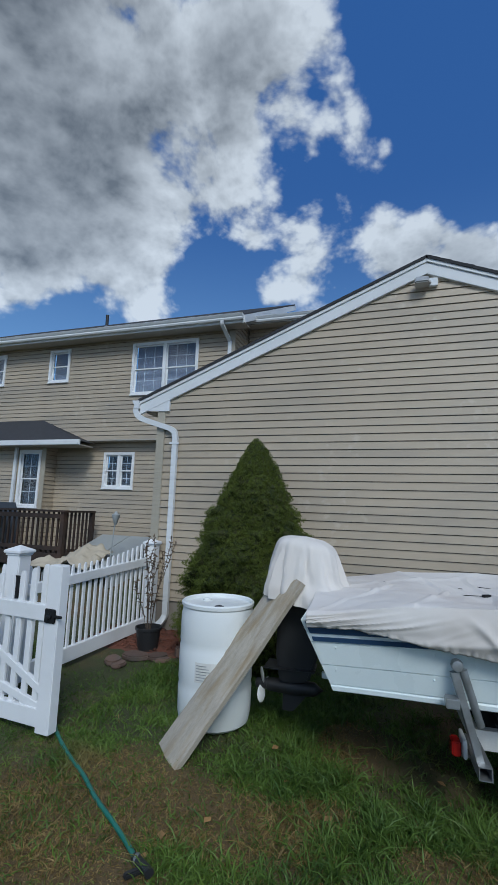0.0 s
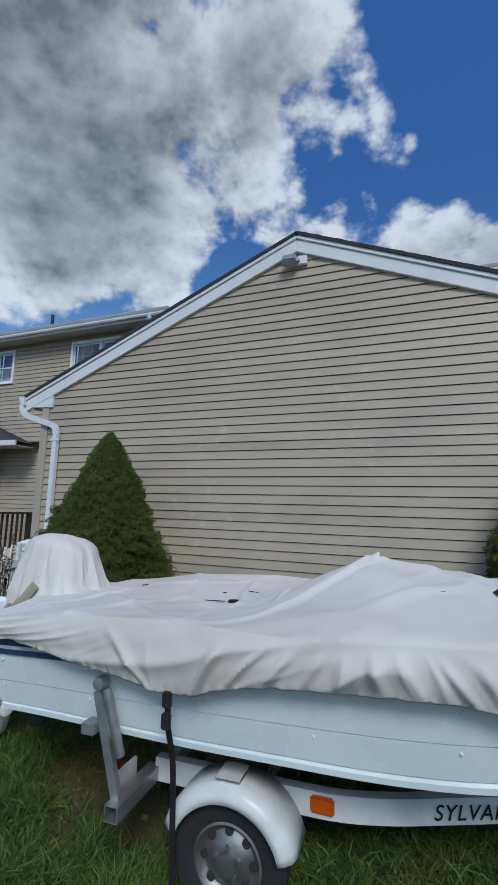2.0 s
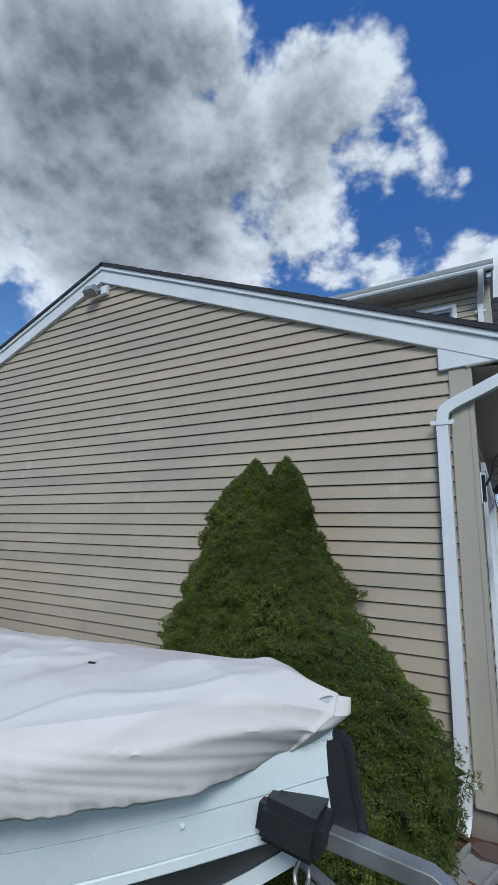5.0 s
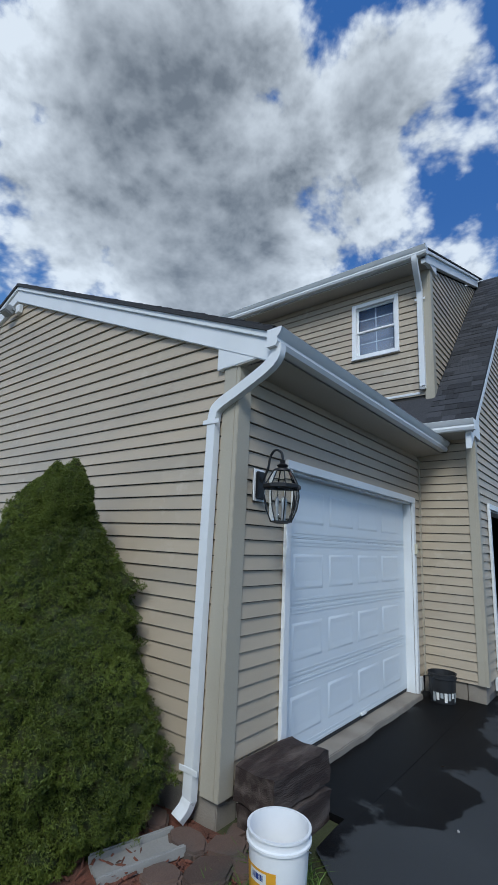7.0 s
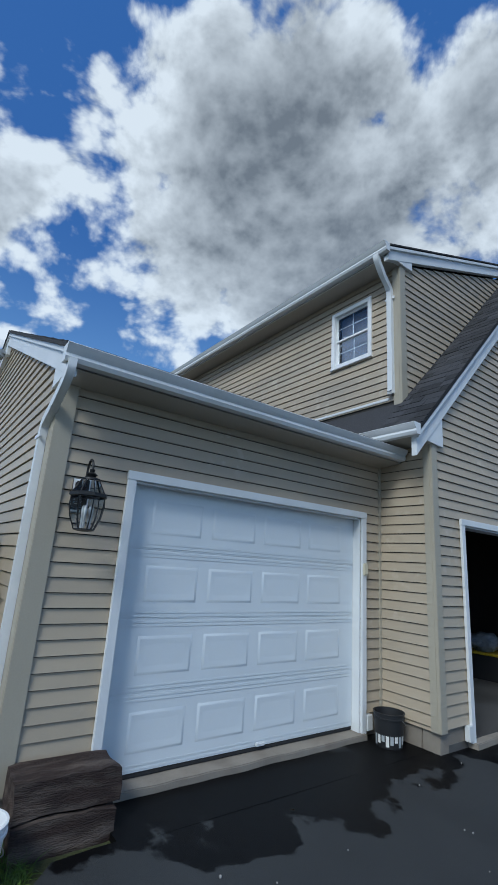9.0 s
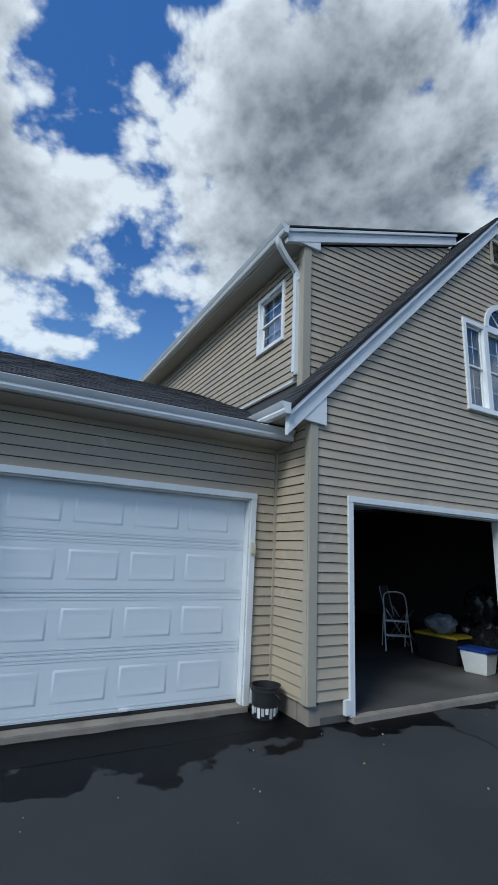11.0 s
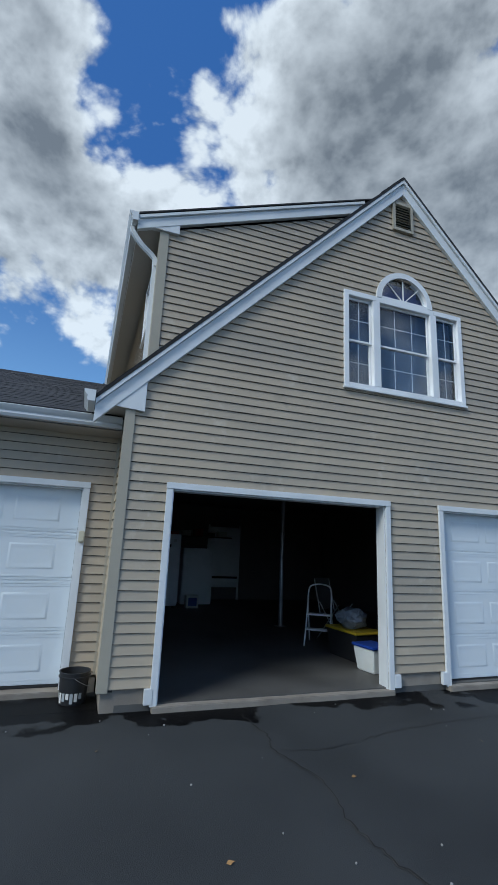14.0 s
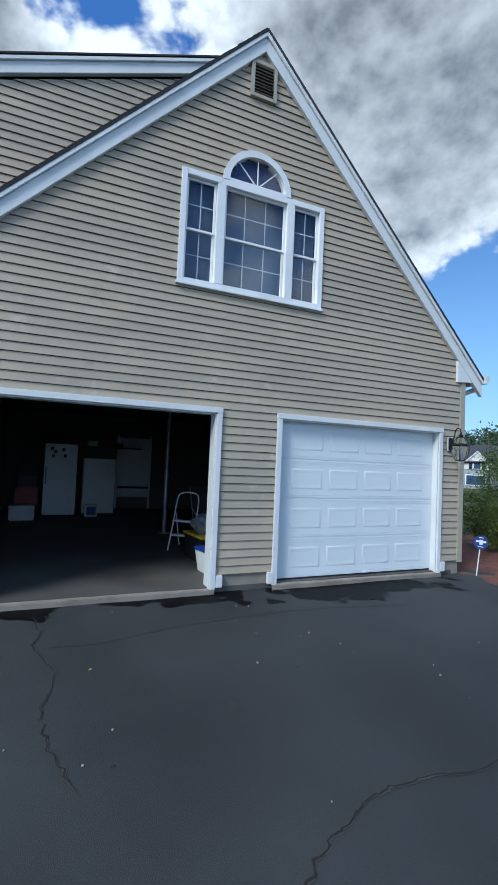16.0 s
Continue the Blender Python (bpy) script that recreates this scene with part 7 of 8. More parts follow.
def conifer(label, lobes, trunk, seed, clumps=1000):
    """lobes: (x, y, apex z, base z, scale, power, limit) cones of foliage; clumps of needle tufts on their outer skin."""
    rng = np.random.default_rng(seed)

    def radius(l, z):
        d = np.maximum(0.0, l[2] - z)
        r = l[4] * d ** l[5]
        low = np.clip((z - l[3]) / 0.35, 0.0, 1.0)
        return np.minimum(r, l[6]) * (0.55 + 0.45 * np.sqrt(low))

    def swell(q):
        """Rounded branch tufts with creases between them, as a factor on the radius, and how near a crease is."""
        fold = abs(noise.noise(q * 8.5 + Vector((seed, 0, 0))))
        fine = abs(noise.noise(q * 19.0 + Vector((0, seed, 0))))
        return 0.96 + 0.34 * (fold - 0.12) + 0.17 * (fine - 0.12) + 0.07 * noise.noise(q * 3.2), min(fold, fine * 1.6)
    C, N = [], []
    tot = sum(l[6] * (l[2] - l[3]) for l in lobes)
    for l in lobes:
        n = int(clumps * 1.5 * l[6] * (l[2] - l[3]) / tot)
        z = l[3] + (l[2] - l[3]) * (1 - rng.random(n) ** (1 / (1 + l[5])) * 0.999)
        a = rng.random(n) * 2 * np.pi
        r = radius(l, z) * (1 + 0.06 * np.sin(a * 3 + z * 5 + seed) + 0.05 * np.sin(a * 7 - z * 11 + seed) + 0.015 * rng.normal(size=n))
        p = np.stack([l[0] + r * np.cos(a), l[1] + r * np.sin(a), z], 1)
        grow = np.array([swell(Vector(q)) for q in p])
        r = r * grow[:, 0]
        p = np.stack([l[0] + r * np.cos(a), l[1] + r * np.sin(a), z], 1)
        keep = grow[:, 1] > 0.016
        for m in lobes:
            if m is not l:
                keep &= np.hypot(p[:, 0] - m[0], p[:, 1] - m[1]) > radius(m, z) * 0.80
        keep &= p[:, 1] < -0.06
        p, a = p[keep], a[keep]
        C.append(p)
        N.append(np.stack([np.cos(a), np.sin(a), np.full(len(a), 0.55)], 1))
    C, N = np.concatenate(C), np.concatenate(N)
    N /= np.linalg.norm(N, axis=1)[:, None]
    tree = thing("conifer", label, "conifer", at=trunk, group="dwarf spruces by the wall")
    base = Vector(trunk)
    part("trunk", lathe(B(), [(0.07, -0.1), (0.055, 0.3), (0.035, 1.0), (0.012, 1.7), (0, 1.8)], seg=12), BARK, tree)
    for k in range(14):
        a, z = k * 2.4, 0.15 + 0.09 * k
        part("limb", tube(B(), [(0, 0, z), (0.2 * math.cos(a), 0.2 * math.sin(a), z + 0.12), (0.38 * (1 - k / 20) * math.cos(a), 0.38 * (1 - k / 20) * math.sin(a), z + 0.26)], 0.012, 6), BARK, tree)
    # each clump: short needles all round a twig end
    size = 0.007 + 0.009 * rng.random(len(C))
    k1 = 12
    cl = np.repeat(np.arange(len(C)), k1)
    out = rng.normal(size=(len(cl), 3))
    out /= np.linalg.norm(out, axis=1)[:, None]
    out += N[cl] * 0.5
    out /= np.linalg.norm(out, axis=1)[:, None]
    b = C[cl] + out * size[cl][:, None] * 0.85 - np.array(trunk)
    d = out + 0.45 * rng.normal(size=(len(cl), 3))
    d /= np.linalg.norm(d, axis=1)[:, None]
    me = blades("needles", b, d, 0.009 + 0.010 * rng.random(len(b)), 0.0034 + 0.0026 * rng.random(len(b)), SPRUCE, seed=seed)
    part("needles", me, SPRUCE, tree, "short yellow-green needle tips")
    # inner mass the needle tips stand on, its colour darkened for shaded hollows
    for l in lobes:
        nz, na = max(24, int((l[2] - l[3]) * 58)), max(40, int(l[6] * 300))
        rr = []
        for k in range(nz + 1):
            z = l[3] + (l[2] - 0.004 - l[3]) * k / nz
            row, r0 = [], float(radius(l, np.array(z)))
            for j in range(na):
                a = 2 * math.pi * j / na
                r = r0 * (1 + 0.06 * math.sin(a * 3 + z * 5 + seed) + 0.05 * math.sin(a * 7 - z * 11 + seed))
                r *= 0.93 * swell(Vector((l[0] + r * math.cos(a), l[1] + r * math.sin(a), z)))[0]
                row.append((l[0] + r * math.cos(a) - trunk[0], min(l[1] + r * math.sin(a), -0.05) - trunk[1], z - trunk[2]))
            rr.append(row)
        part("crown", grid_mesh("crown", rr, CROWN, close=True), CROWN, tree, "dark green inner mass, shade of the hollows put into its colour")
    return tree


conifer("dense conical dwarf spruce beside the rear downspout", ((-5.74, -0.66, 2.25, -0.34, 0.50, 0.76, 0.72),), (-5.74, -0.66, -0.33), 3, 30000)
conifer("broad twin-topped dwarf spruce beside the front corner", ((-1.37, -0.50, 2.02, -0.25, 0.46, 0.46, 0.55), (-1.20, -0.46, 2.05, -0.25, 0.53, 0.95, 0.60), (-0.80, -0.62, 1.08, -0.22, 0.68, 0.36, 0.58),
                                                                 (-1.40, -0.68, 0.90, -0.25, 0.50, 0.50, 0.40), (-1.37, -0.50, 2.13, 1.72, 0.50, 0.85, 0.20), (-1.13, -0.50, 2.13, 1.66, 0.48, 0.85, 0.20)), (-1.25, -0.55, -0.25), 5, 96000)

# ---- grass ----
rng = np.random.default_rng(11)


def lawn_blades(n, x0, x1, y0, y1, lo, hi, seed, thin=0.0):
    r = np.random.default_rng(seed)
    x, y = x0 + (x1 - x0) * r.random(n), y0 + (y1 - y0) * r.random(n)
    nz = np.array([noise.noise((a * 0.9, b * 0.9, 5.0)) + 0.5 * noise.noise((a * 2.7, b * 2.7, 1.0)) for a, b in zip(x, y)])
    keep = (r.random(n) < np.clip(0.75 + 1.5 * nz - thin, 0.10, 1)) & ~((y > -1.0) & (x > -2.3)) & (x < 0.46 + 1.5 * np.maximum(0, 0.2 - y))
    keep &= ~((y > -1.05) & (x < -6.2))
    x, y, nz = x[keep], y[keep], nz[keep]
    z = np.array([ground_z(a, b) for a, b in zip(x, y)]) - 0.006
    m = len(x)
    d = np.stack([r.normal(size=m) * 0.45, r.normal(size=m) * 0.45, np.ones(m)], 1)
    d /= np.linalg.norm(d, axis=1)[:, None]
    ln = (lo + (hi - lo) * r.random(m) ** 1.6) * (0.75 + 0.5 * np.clip(nz + 0.3, 0, 1))
    bend = np.stack([d[:, 0] * ln * 0.7, d[:, 1] * ln * 0.7, -ln * 0.22], 1)
    return np.stack([x, y, z], 1), d, ln, 0.0045 + 0.004 * r.random(m), bend


sets = [lawn_blades(150000, -9.0, -0.2, -5.3, -0.15, 0.025, 0.075, 1), lawn_blades(70000, -6.6, 0.1, -3.9, -1.0, 0.05, 0.13, 2), lawn_blades(9000, -4.9, -1.2, -3.6, -1.5, 0.10, 0.20, 3), lawn_blades(110000, -7.4, -2.6, -4.7, -2.7, 0.02, 0.06, 4, -0.9)]
# coarse tussocks: many long blades leaning out from one root
rt = np.random.default_rng(41)
roots = []
for k in range(420):
    x, y = rt.uniform(-5.6, -0.9), rt.uniform(-3.9, -1.4)
    if dryness(x, y) < 0.5 and noise.noise((x * 1.4, y * 1.4, 8.0)) > -0.15:
        roots.append((x, y))
for x, y in ((-5.23, -3.54), (-4.48, -2.62), (-4.0, -2.72), (-4.40, -3.30), (-4.15, -2.95), (-3.75, -2.9), (-4.7, -2.75), (-3.5, -3.05), (-3.05, -2.95)):
    roots += [(x + rt.normal() * 0.09, y + rt.normal() * 0.07) for k in range(7)]
nb = 34
rx = np.repeat(np.array(roots), nb, 0) + rt.normal(size=(len(roots) * nb, 2)) * 0.022
th, lean = rt.random(len(rx)) * 2 * np.pi, 0.15 + 0.75 * rt.random(len(rx))
d = np.stack([np.cos(th) * lean, np.sin(th) * lean, np.ones(len(rx))], 1)
d /= np.linalg.norm(d, axis=1)[:, None]
ln = np.repeat(0.10 + 0.11 * rt.random(len(roots)), nb) * (0.55 + 0.6 * rt.random(len(rx)))
z = np.array([ground_z(a, b) for a, b in rx]) - 0.006
sets.append((np.stack([rx[:, 0], rx[:, 1], z], 1), d, ln, 0.004 + 0.004 * rt.random(len(rx)), np.stack([d[:, 0] * ln * 0.8, d[:, 1] * ln * 0.8, -ln * 0.30], 1)))
base, d, ln, wd, bend = (np.concatenate([q[k] for q in sets]) for k in range(5))
worn = np.array([dryness(a, b) for a, b in base[:, :2]])
dice = np.random.default_rng(5).random(len(base))
dead = dice < np.clip(worn * 0.95 + 0.05, 0, 0.88)
for name, sel, material, low, label in (("grass", ~dead, GRASS, 1.0, "uneven green lawn grass with coarse tussocks"), ("dry_grass", dead, STRAW, 0.55, "matted straw-brown dead grass in worn patches")):
    squash = np.array([1, 1, 1.0 if low == 1.0 else 0.6])
    dd = d[sel] * squash
    dd /= np.linalg.norm(dd, axis=1)[:, None]
    gr = part(name, blades(name, base[sel], dd, ln[sel] * low, wd[sel] * (1.0 if low == 1.0 else 0.8), material, bend[sel] * low, 7), material)
    tagged(gr, label, "grass", kind="stuff")
r2 = np.random.default_rng(21)
n = 2600
x, y = 0.28 + 0.6 * r2.random(n), -0.62 + 0.80 * r2.random(n)
ok = (x < 0.46 + 1.5 * np.maximum(0, 0.2 - y)) & (y < 0.16) & (np.hypot(x - 0.55, y + 0.17) > 0.14)
x, y = x[ok], y[ok]
d = np.stack([r2.normal(size=len(x)) * 0.4, r2.normal(size=len(x)) * 0.4, np.ones(len(x))], 1)
d /= np.linalg.norm(d, axis=1)[:, None]
ln = 0.05 + 0.12 * r2.random(len(x)) ** 1.5
gr2 = part("grass_tuft", blades("grass_tuft", np.stack([x, y, np.full(len(x), -0.10)], 1), d, ln, np.full(len(x), 0.005), GRASS, np.stack([d[:, 0] * ln * 0.7, d[:, 1] * ln * 0.7, -ln * 0.2], 1), 9), GRASS)
tagged(gr2, "green grass tufts at the edge of the asphalt", "grass", kind="stuff")

# ---- planting beds, stones ----
for nm, x0, x1, y0, y1, lab in (("mulch_bed", -2.6, 0.42, -0.95, 0.0, "dark red mulch bed along the garage wall"), ("mulch_bed", -7.9, -6.3, -1.0, 0.0, "red mulch bed at the fence corner")):
    rows = []
    for k in range(31):
        rr = []
        for j in range(13):
            a, b = k / 30, j / 12
            xx, yy = x0 + (x1 - x0) * a, y0 + (y1 - y0) * b
            e = min(a, 1 - a) * 6
            yy = yy + (0.10 * noise.noise((xx * 2.2, 0, 2))) * (1 - b) + max(0, 1 - e) * 0.25 * (1 - b)
            rr.append((xx, yy, ground_z(xx, yy) + 0.014 + 0.012 * noise.noise((xx * 9, yy * 9, 0)) - 0.03 * (1 - sstep(0, 0.12, b))))
        rows.append(rr)
    mb = part(nm, grid_mesh(nm, rows, MULCH), MULCH)
    tagged(mb, lab, "mulch bed", kind="structure")
    V, F = [], []
    rr = random.Random(nm + str(x0))
    for k in range(900):
        px, py = x0 + (x1 - x0) * rr.random(), y0 + 0.08 + (y1 - y0 - 0.10) * rr.random()
        m = Matrix.Translation((px, py, ground_z(px, py) + 0.03)) @ Euler((rr.uniform(-0.5, 0.5), rr.uniform(-0.5, 0.5), rr.uniform(0, 6.3))).to_matrix().to_4x4()
        l, w = rr.uniform(0.012, 0.04), rr.uniform(0.004, 0.010)
        o = len(V)
        V += [tuple(m @ Vector(p)) for p in ((-l, -w, 0), (l, -w * 0.5, 0), (l, w, 0.003), (-l, w * 0.6, 0.004), (0, 0, 0.010))]
        F += [(o, o + 1, o + 4), (o + 1, o + 2, o + 4), (o + 2, o + 3, o + 4), (o + 3, o, o + 4)]
    me = bpy.data.meshes.new("bark_chips")
    me.from_pydata(V, [], F)
    me.materials.append(MULCH)
    tagged(part("bark_chips", me, MULCH, mb), kind="stuff")


def stone(label, x, y, rx, ry, h, rz, seed, mtl=STONE):
    bm = B()
    n = 9
    rr = random.Random(seed)
    pts = [Vector((rx * (0.8 + 0.3 * rr.random()) * math.cos(2 * math.pi * k / n), ry * (0.8 + 0.3 * rr.random()) * math.sin(2 * math.pi * k / n), 0)) for k in range(n)]
    prism(bm, pts, (0, 0, h))
    ob = part("flagstone", bm, mtl, bevel=min(0.014, h * 0.3))
    ob.matrix_world = pose(x, y, ground_z(x, y) + 0.002, rr.uniform(-4, 4), rr.uniform(-4, 4), rz)
    tagged(ob, label, "stone", group="loose flagstones")


for k, (x, y, rx, ry, h) in enumerate(((-0.02, -0.20, 0.13, 0.10, 0.06), (0.16, -0.08, 0.14, 0.10, 0.05), (0.22, -0.30, 0.15, 0.11, 0.06), (-0.42, -0.42, 0.18, 0.12, 0.05), (-0.33, -0.17, 0.12, 0.09, 0.06), (0.06, -0.46, 0.11, 0.09, 0.05), (0.34, -0.12, 0.12, 0.12, 0.05), (0.12, 0.06, 0.10, 0.07, 0.05), (-0.62, -0.22, 0.13, 0.09, 0.05))):
    stone("brown flat stone beside the downspout", x, y, rx, ry, h, k * 41, k)
for k, (x, y, rx, ry, h) in enumerate(((-6.95, -1.12, 0.17, 0.11, 0.06), (-6.72, -1.02, 0.16, 0.10, 0.05), (-7.12, -1.30, 0.14, 0.10, 0.05), (-6.50, -0.88, 0.08, 0.06, 0.11), (-6.60, -1.10, 0.10, 0.06, 0.05), (-7.0, -1.36, 0.13, 0.08, 0.04))):
    stone("reddish flat stone edging the bed by the fence", x, y, rx, ry, h, k * 57, k + 20)
spl = thing("splash_block", "pale concrete splash block below the downspout", "splash block", m=pose(-0.12, -0.40, ground_z(-0.12, -0.40) + 0.01, 4, 0, -22))
part("trough_floor", bx(B(), -0.08, -0.28, 0, 0.08, 0.18, 0.03), BLOCK, spl, bevel=0.008)
for s in (-0.10, 0.08):
    part("side_lip", bx(B(), s, -0.28, 0, s + 0.02, 0.18, 0.06), BLOCK, spl, bevel=0.008)

# ---- timbers and buckets ----
for k, (x0, x1, y0, y1, z0, z1) in enumerate(((0.10, 0.40, 0.055, 0.64, -0.10, 0.098), (0.085, 0.375, 0.045, 0.665, 0.112, 0.30))):
    bm = B()
    bx(bm, x0, y0, z0, x1, y1, z1)
    bmesh.ops.subdivide_edges(bm, edges=bm.edges[:], cuts=7, use_grid_fill=True)
    for v in bm.verts:
        v.co += Vector((noise.noise(v.co * 7), noise.noise(v.co * 7 + Vector((5, 0, 0))), noise.noise(v.co * 9 + Vector((0, 5, 0))))) * 0.02
        e = max(0, v.co.y - y1 + 0.06)
        if v.co.z > (z0 + z1) / 2:
            v.co.z -= 0.25 * e
    tb = part("timber", bm, TIMBER, bevel=0)
    tagged(tb, "rotting dark railway timber stacked at the corner", "timber", group="stacked timbers")


def pail(name, label, at, r, h, body, rim, lip=0.012):
    b = thing(name, label, "bucket", at=at)
    part("shell", lathe(B(), [(0, 0.0), (r * 0.86, 0.0), (r * 0.88, 0.008), (r * 0.99, h * 0.84), (r * 1.07, h * 0.85), (r * 1.07, h * 0.88), (r, h * 0.885), (r * 1.01, h * 0.97), (r * 1.06, h * 0.975), (r * 1.06, h), (r * 0.98, h), (r * 0.95, h * 0.8), (r * 0.83, 0.02), (0, 0.02)], seg=48), body, b)
    bm = B()
    tube(bm, [(r * 1.05 * math.cos(a), r * 1.05 * math.sin(a) - 0.0, h * 0.86 - 0.10 * math.sin(a * 1.0)) for a in [math.pi * k / 16 for k in range(17)]], 0.003, 6)
    part("bail", bm, GALV, b)
    return b


wb = pail("bucket", "empty white plastic bucket with an orange label", (0.55, -0.17, -0.115), 0.148, 0.36, VINYL, VINYL)
for a0, a1, z0, z1, c, nm in ((-150, -60, 0.02, 0.235, ORANGE, "label"), (-118, -78, 0.175, 0.225, PAPER, "label_panel"), (-112, -84, 0.19, 0.215, INK, "label_mark"), (-140, -70, 0.07, 0.09, PAPER, "label_bar"), (-130, -76, 0.04, 0.055, INK, "label_bar")):
    rad_ = 0.1485 if nm == "label" else 0.1495
    rows = [[((rad_ * (0.87 + 0.135 * z / 0.30)) * math.cos(radians(a0 + (a1 - a0) * k / 12)), (rad_ * (0.87 + 0.135 * z / 0.30)) * math.sin(radians(a0 + (a1 - a0) * k / 12)), z) for k in range(13)] for z in (z0, (z0 + z1) / 2, z1)]
    part(nm, grid_mesh(nm, rows, c), c, wb, "printed label" if nm == "label" else "")
bb = pail("bucket", "black plastic bucket with a torn blue label", (0.27, 3.47, -0.075), 0.145, 0.33, BLACKPL, BLACKPL)
for k in range(9):
    a0 = -120 + 18 * k
    rows = [[(0.1335 * (1 + 0.10 * z) * math.cos(radians(a0 + 13 * j / 4)), 0.1335 * (1 + 0.10 * z) * math.sin(radians(a0 + 13 * j / 4)), z) for j in range(5)] for z in (0.05 + 0.02 * (k % 3), 0.17)]
    part("label_piece", grid_mesh("label_piece", rows, PAPER if k % 2 else HATCH), PAPER if k % 2 else HATCH, bb)

# ---- pot with a bare shrub, torch ----
pot = thing("plant_pot", "black plastic nursery pot with a thin bare shrub", "potted shrub", at=(-6.98, -0.80, -0.31))
part("tub", lathe(B(), [(0, 0), (0.115, 0), (0.145, 0.24), (0.158, 0.245), (0.158, 0.275), (0.147, 0.275), (0.142, 0.22), (0, 0.215)], seg=32), BLACKPL, pot)
rr = random.Random(8)
lv_b, lv_d = [], []
for k in range(11):
    a = rr.uniform(0, 6.3)
    h = rr.uniform(0.6, 1.15)
    s = rr.uniform(0.06, 0.22)
    pts = smooth_line([(0.02 * math.cos(a), 0.02 * math.sin(a), 0.2), (s * 0.4 * math.cos(a), s * 0.4 * math.sin(a), 0.2 + h * 0.4), (s * math.cos(a + 0.4), s * math.sin(a + 0.4), 0.2 + h * 0.8), (s * 1.3 * math.cos(a + 0.7), s * 1.3 * math.sin(a + 0.7), 0.2 + h)], 5)
    part("stem", tube(B(), pts, 0.004, 5), BARK, pot)
    for p in pts[4:]:
        for q in range(3):
            lv_b.append(p)
            lv_d.append(Vector((rr.gauss(0, 1), rr.gauss(0, 1), rr.gauss(0, 0.6))).normalized())
nb = len(lv_b)
part("foliage", blades("foliage", np.array(lv_b), np.array(lv_d), np.full(nb, 0.045), np.full(nb, 0.020), TWIGLEAF, seed=3), TWIGLEAF, pot, "sparse brown leaves")
tor = thing("garden_torch", "pale garden torch on a thin pole", "torch", at=(-9.36, 1.8, -0.1))
part("pole", tube(B(), [(-0.05, 0, 0.0), (0.03, 0, 1.15)], 0.012, 8), HATCH, tor)
part("bowl", lathe(B(), [(0.0, 1.10), (0.025, 1.12), (0.075, 1.28), (0.078, 1.31), (0.04, 1.33), (0.02, 1.37), (0, 1.37)], (0.04, 0, 0), 18), HATCH, tor)

# ---- cellar hatch, deck ----
hat = thing("cellar_hatch", "grey sloping cellar hatch with a beige tarp on it", "cellar hatch", at=(-9.9, 2.6, -0.1))
for s in (0, 1):
    pts = [(-0.72 + 0.73 * s, -1.15, 0.18), (-0.01 + 0.73 * s, -1.15, 0.18), (-0.01 + 0.73 * s, 0.65, 0.78), (-0.72 + 0.73 * s, 0.65, 0.78)]
    part("hatch_door", prism(B(), [Vector(p) for p in pts], (0, -0.01, 0.04)), HATCH, hat, bevel=0.008)
for s in (-0.74, 0.72):
    part("side_cheek", prism(B(), [(s, -1.15, 0.0), (s, 0.65, 0.0), (s, 0.65, 0.77), (s, -1.15, 0.17)], (0.02, 0, 0)), HATCH, hat)
rows = []
for k in range(24):
    rows.append([(-11.0 + 0.062 * k + 0.03 * noise.noise((k, j, 0)), 1.35 + 0.055 * j, 0.18 + 0.018 * j * (1 if k > 9 else 0.5) + 0.16 * max(0, noise.noise((k * 0.35, j * 0.4, 3))) + 0.10 * math.exp(-((k - 16) / 4) ** 2)) for j in range(16)])
tp = part("tarp", grid_mesh("tarp", rows, TARP), TARP)
tagged(tp, "crumpled beige tarp lying over the cellar hatch", "tarp")
sol = tp.modifiers.new("cloth", "SOLIDIFY")
sol.thickness = 0.02

deck = thing("deck", "dark stained wooden deck with a baluster railing", "deck", at=(-12.5, 2.2, 0))
W = deck.matrix_world.inverted()


def dpart(name, bm, mtl=DECKWOOD):
    o = part(name, bm, mtl, deck)
    o.matrix_local = W
    return o


for k in range(9):
    dpart("deck_board", bx(B(), -15.0, 1.92 + 0.11 * k, 0.34, -10.62, 2.02 + 0.11 * k, 0.375))
dpart("fascia", bx(B(), -15.0, 1.88, 0.12, -10.60, 1.915, 0.38))
dpart("top_rail", bx(B(), -15.0, 1.86, 1.21, -10.56, 1.99, 1.25))
dpart("rail_board", bx(B(), -15.0, 1.89, 1.08, -10.62, 1.925, 1.17))
dpart("low_rail", bx(B(), -15.0, 1.89, 0.44, -10.62, 1.925, 0.52))
for k in range(34):
    x = -14.9 + 0.128 * k
    dpart("baluster", bx(B(), x, 1.926, 0.36, x + 0.036, 1.962, 1.21))
for x, y in ((-10.66, 1.90), (-10.66, 2.82), (-12.8, 1.90)):
    dpart("post", bx(B(), x - 0.045, y, -0.2, x + 0.045, y + 0.09, 1.21))
for k in range(6):
    dpart("baluster", bx(B(), -10.68, 2.04 + 0.125 * k, 0.36, -10.645, 2.075 + 0.125 * k, 1.21))
dpart("top_rail", bx(B(), -10.72, 2.0, 1.205, -10.59, 2.9, 1.245))
grl = thing("grill", "covered barbecue grill in dark blue-grey cloth on the deck", "grill", at=(-13.0, 2.35, 0.375))
bm = B()
bmesh.ops.create_cube(bm, size=1, matrix=Matrix.Translation((0, 0, 0.5)) @ Matrix.Diagonal((1.0, 0.55, 1.0, 1)))
bmesh.ops.subdivide_edges(bm, edges=bm.edges[:], cuts=6, use_grid_fill=True)
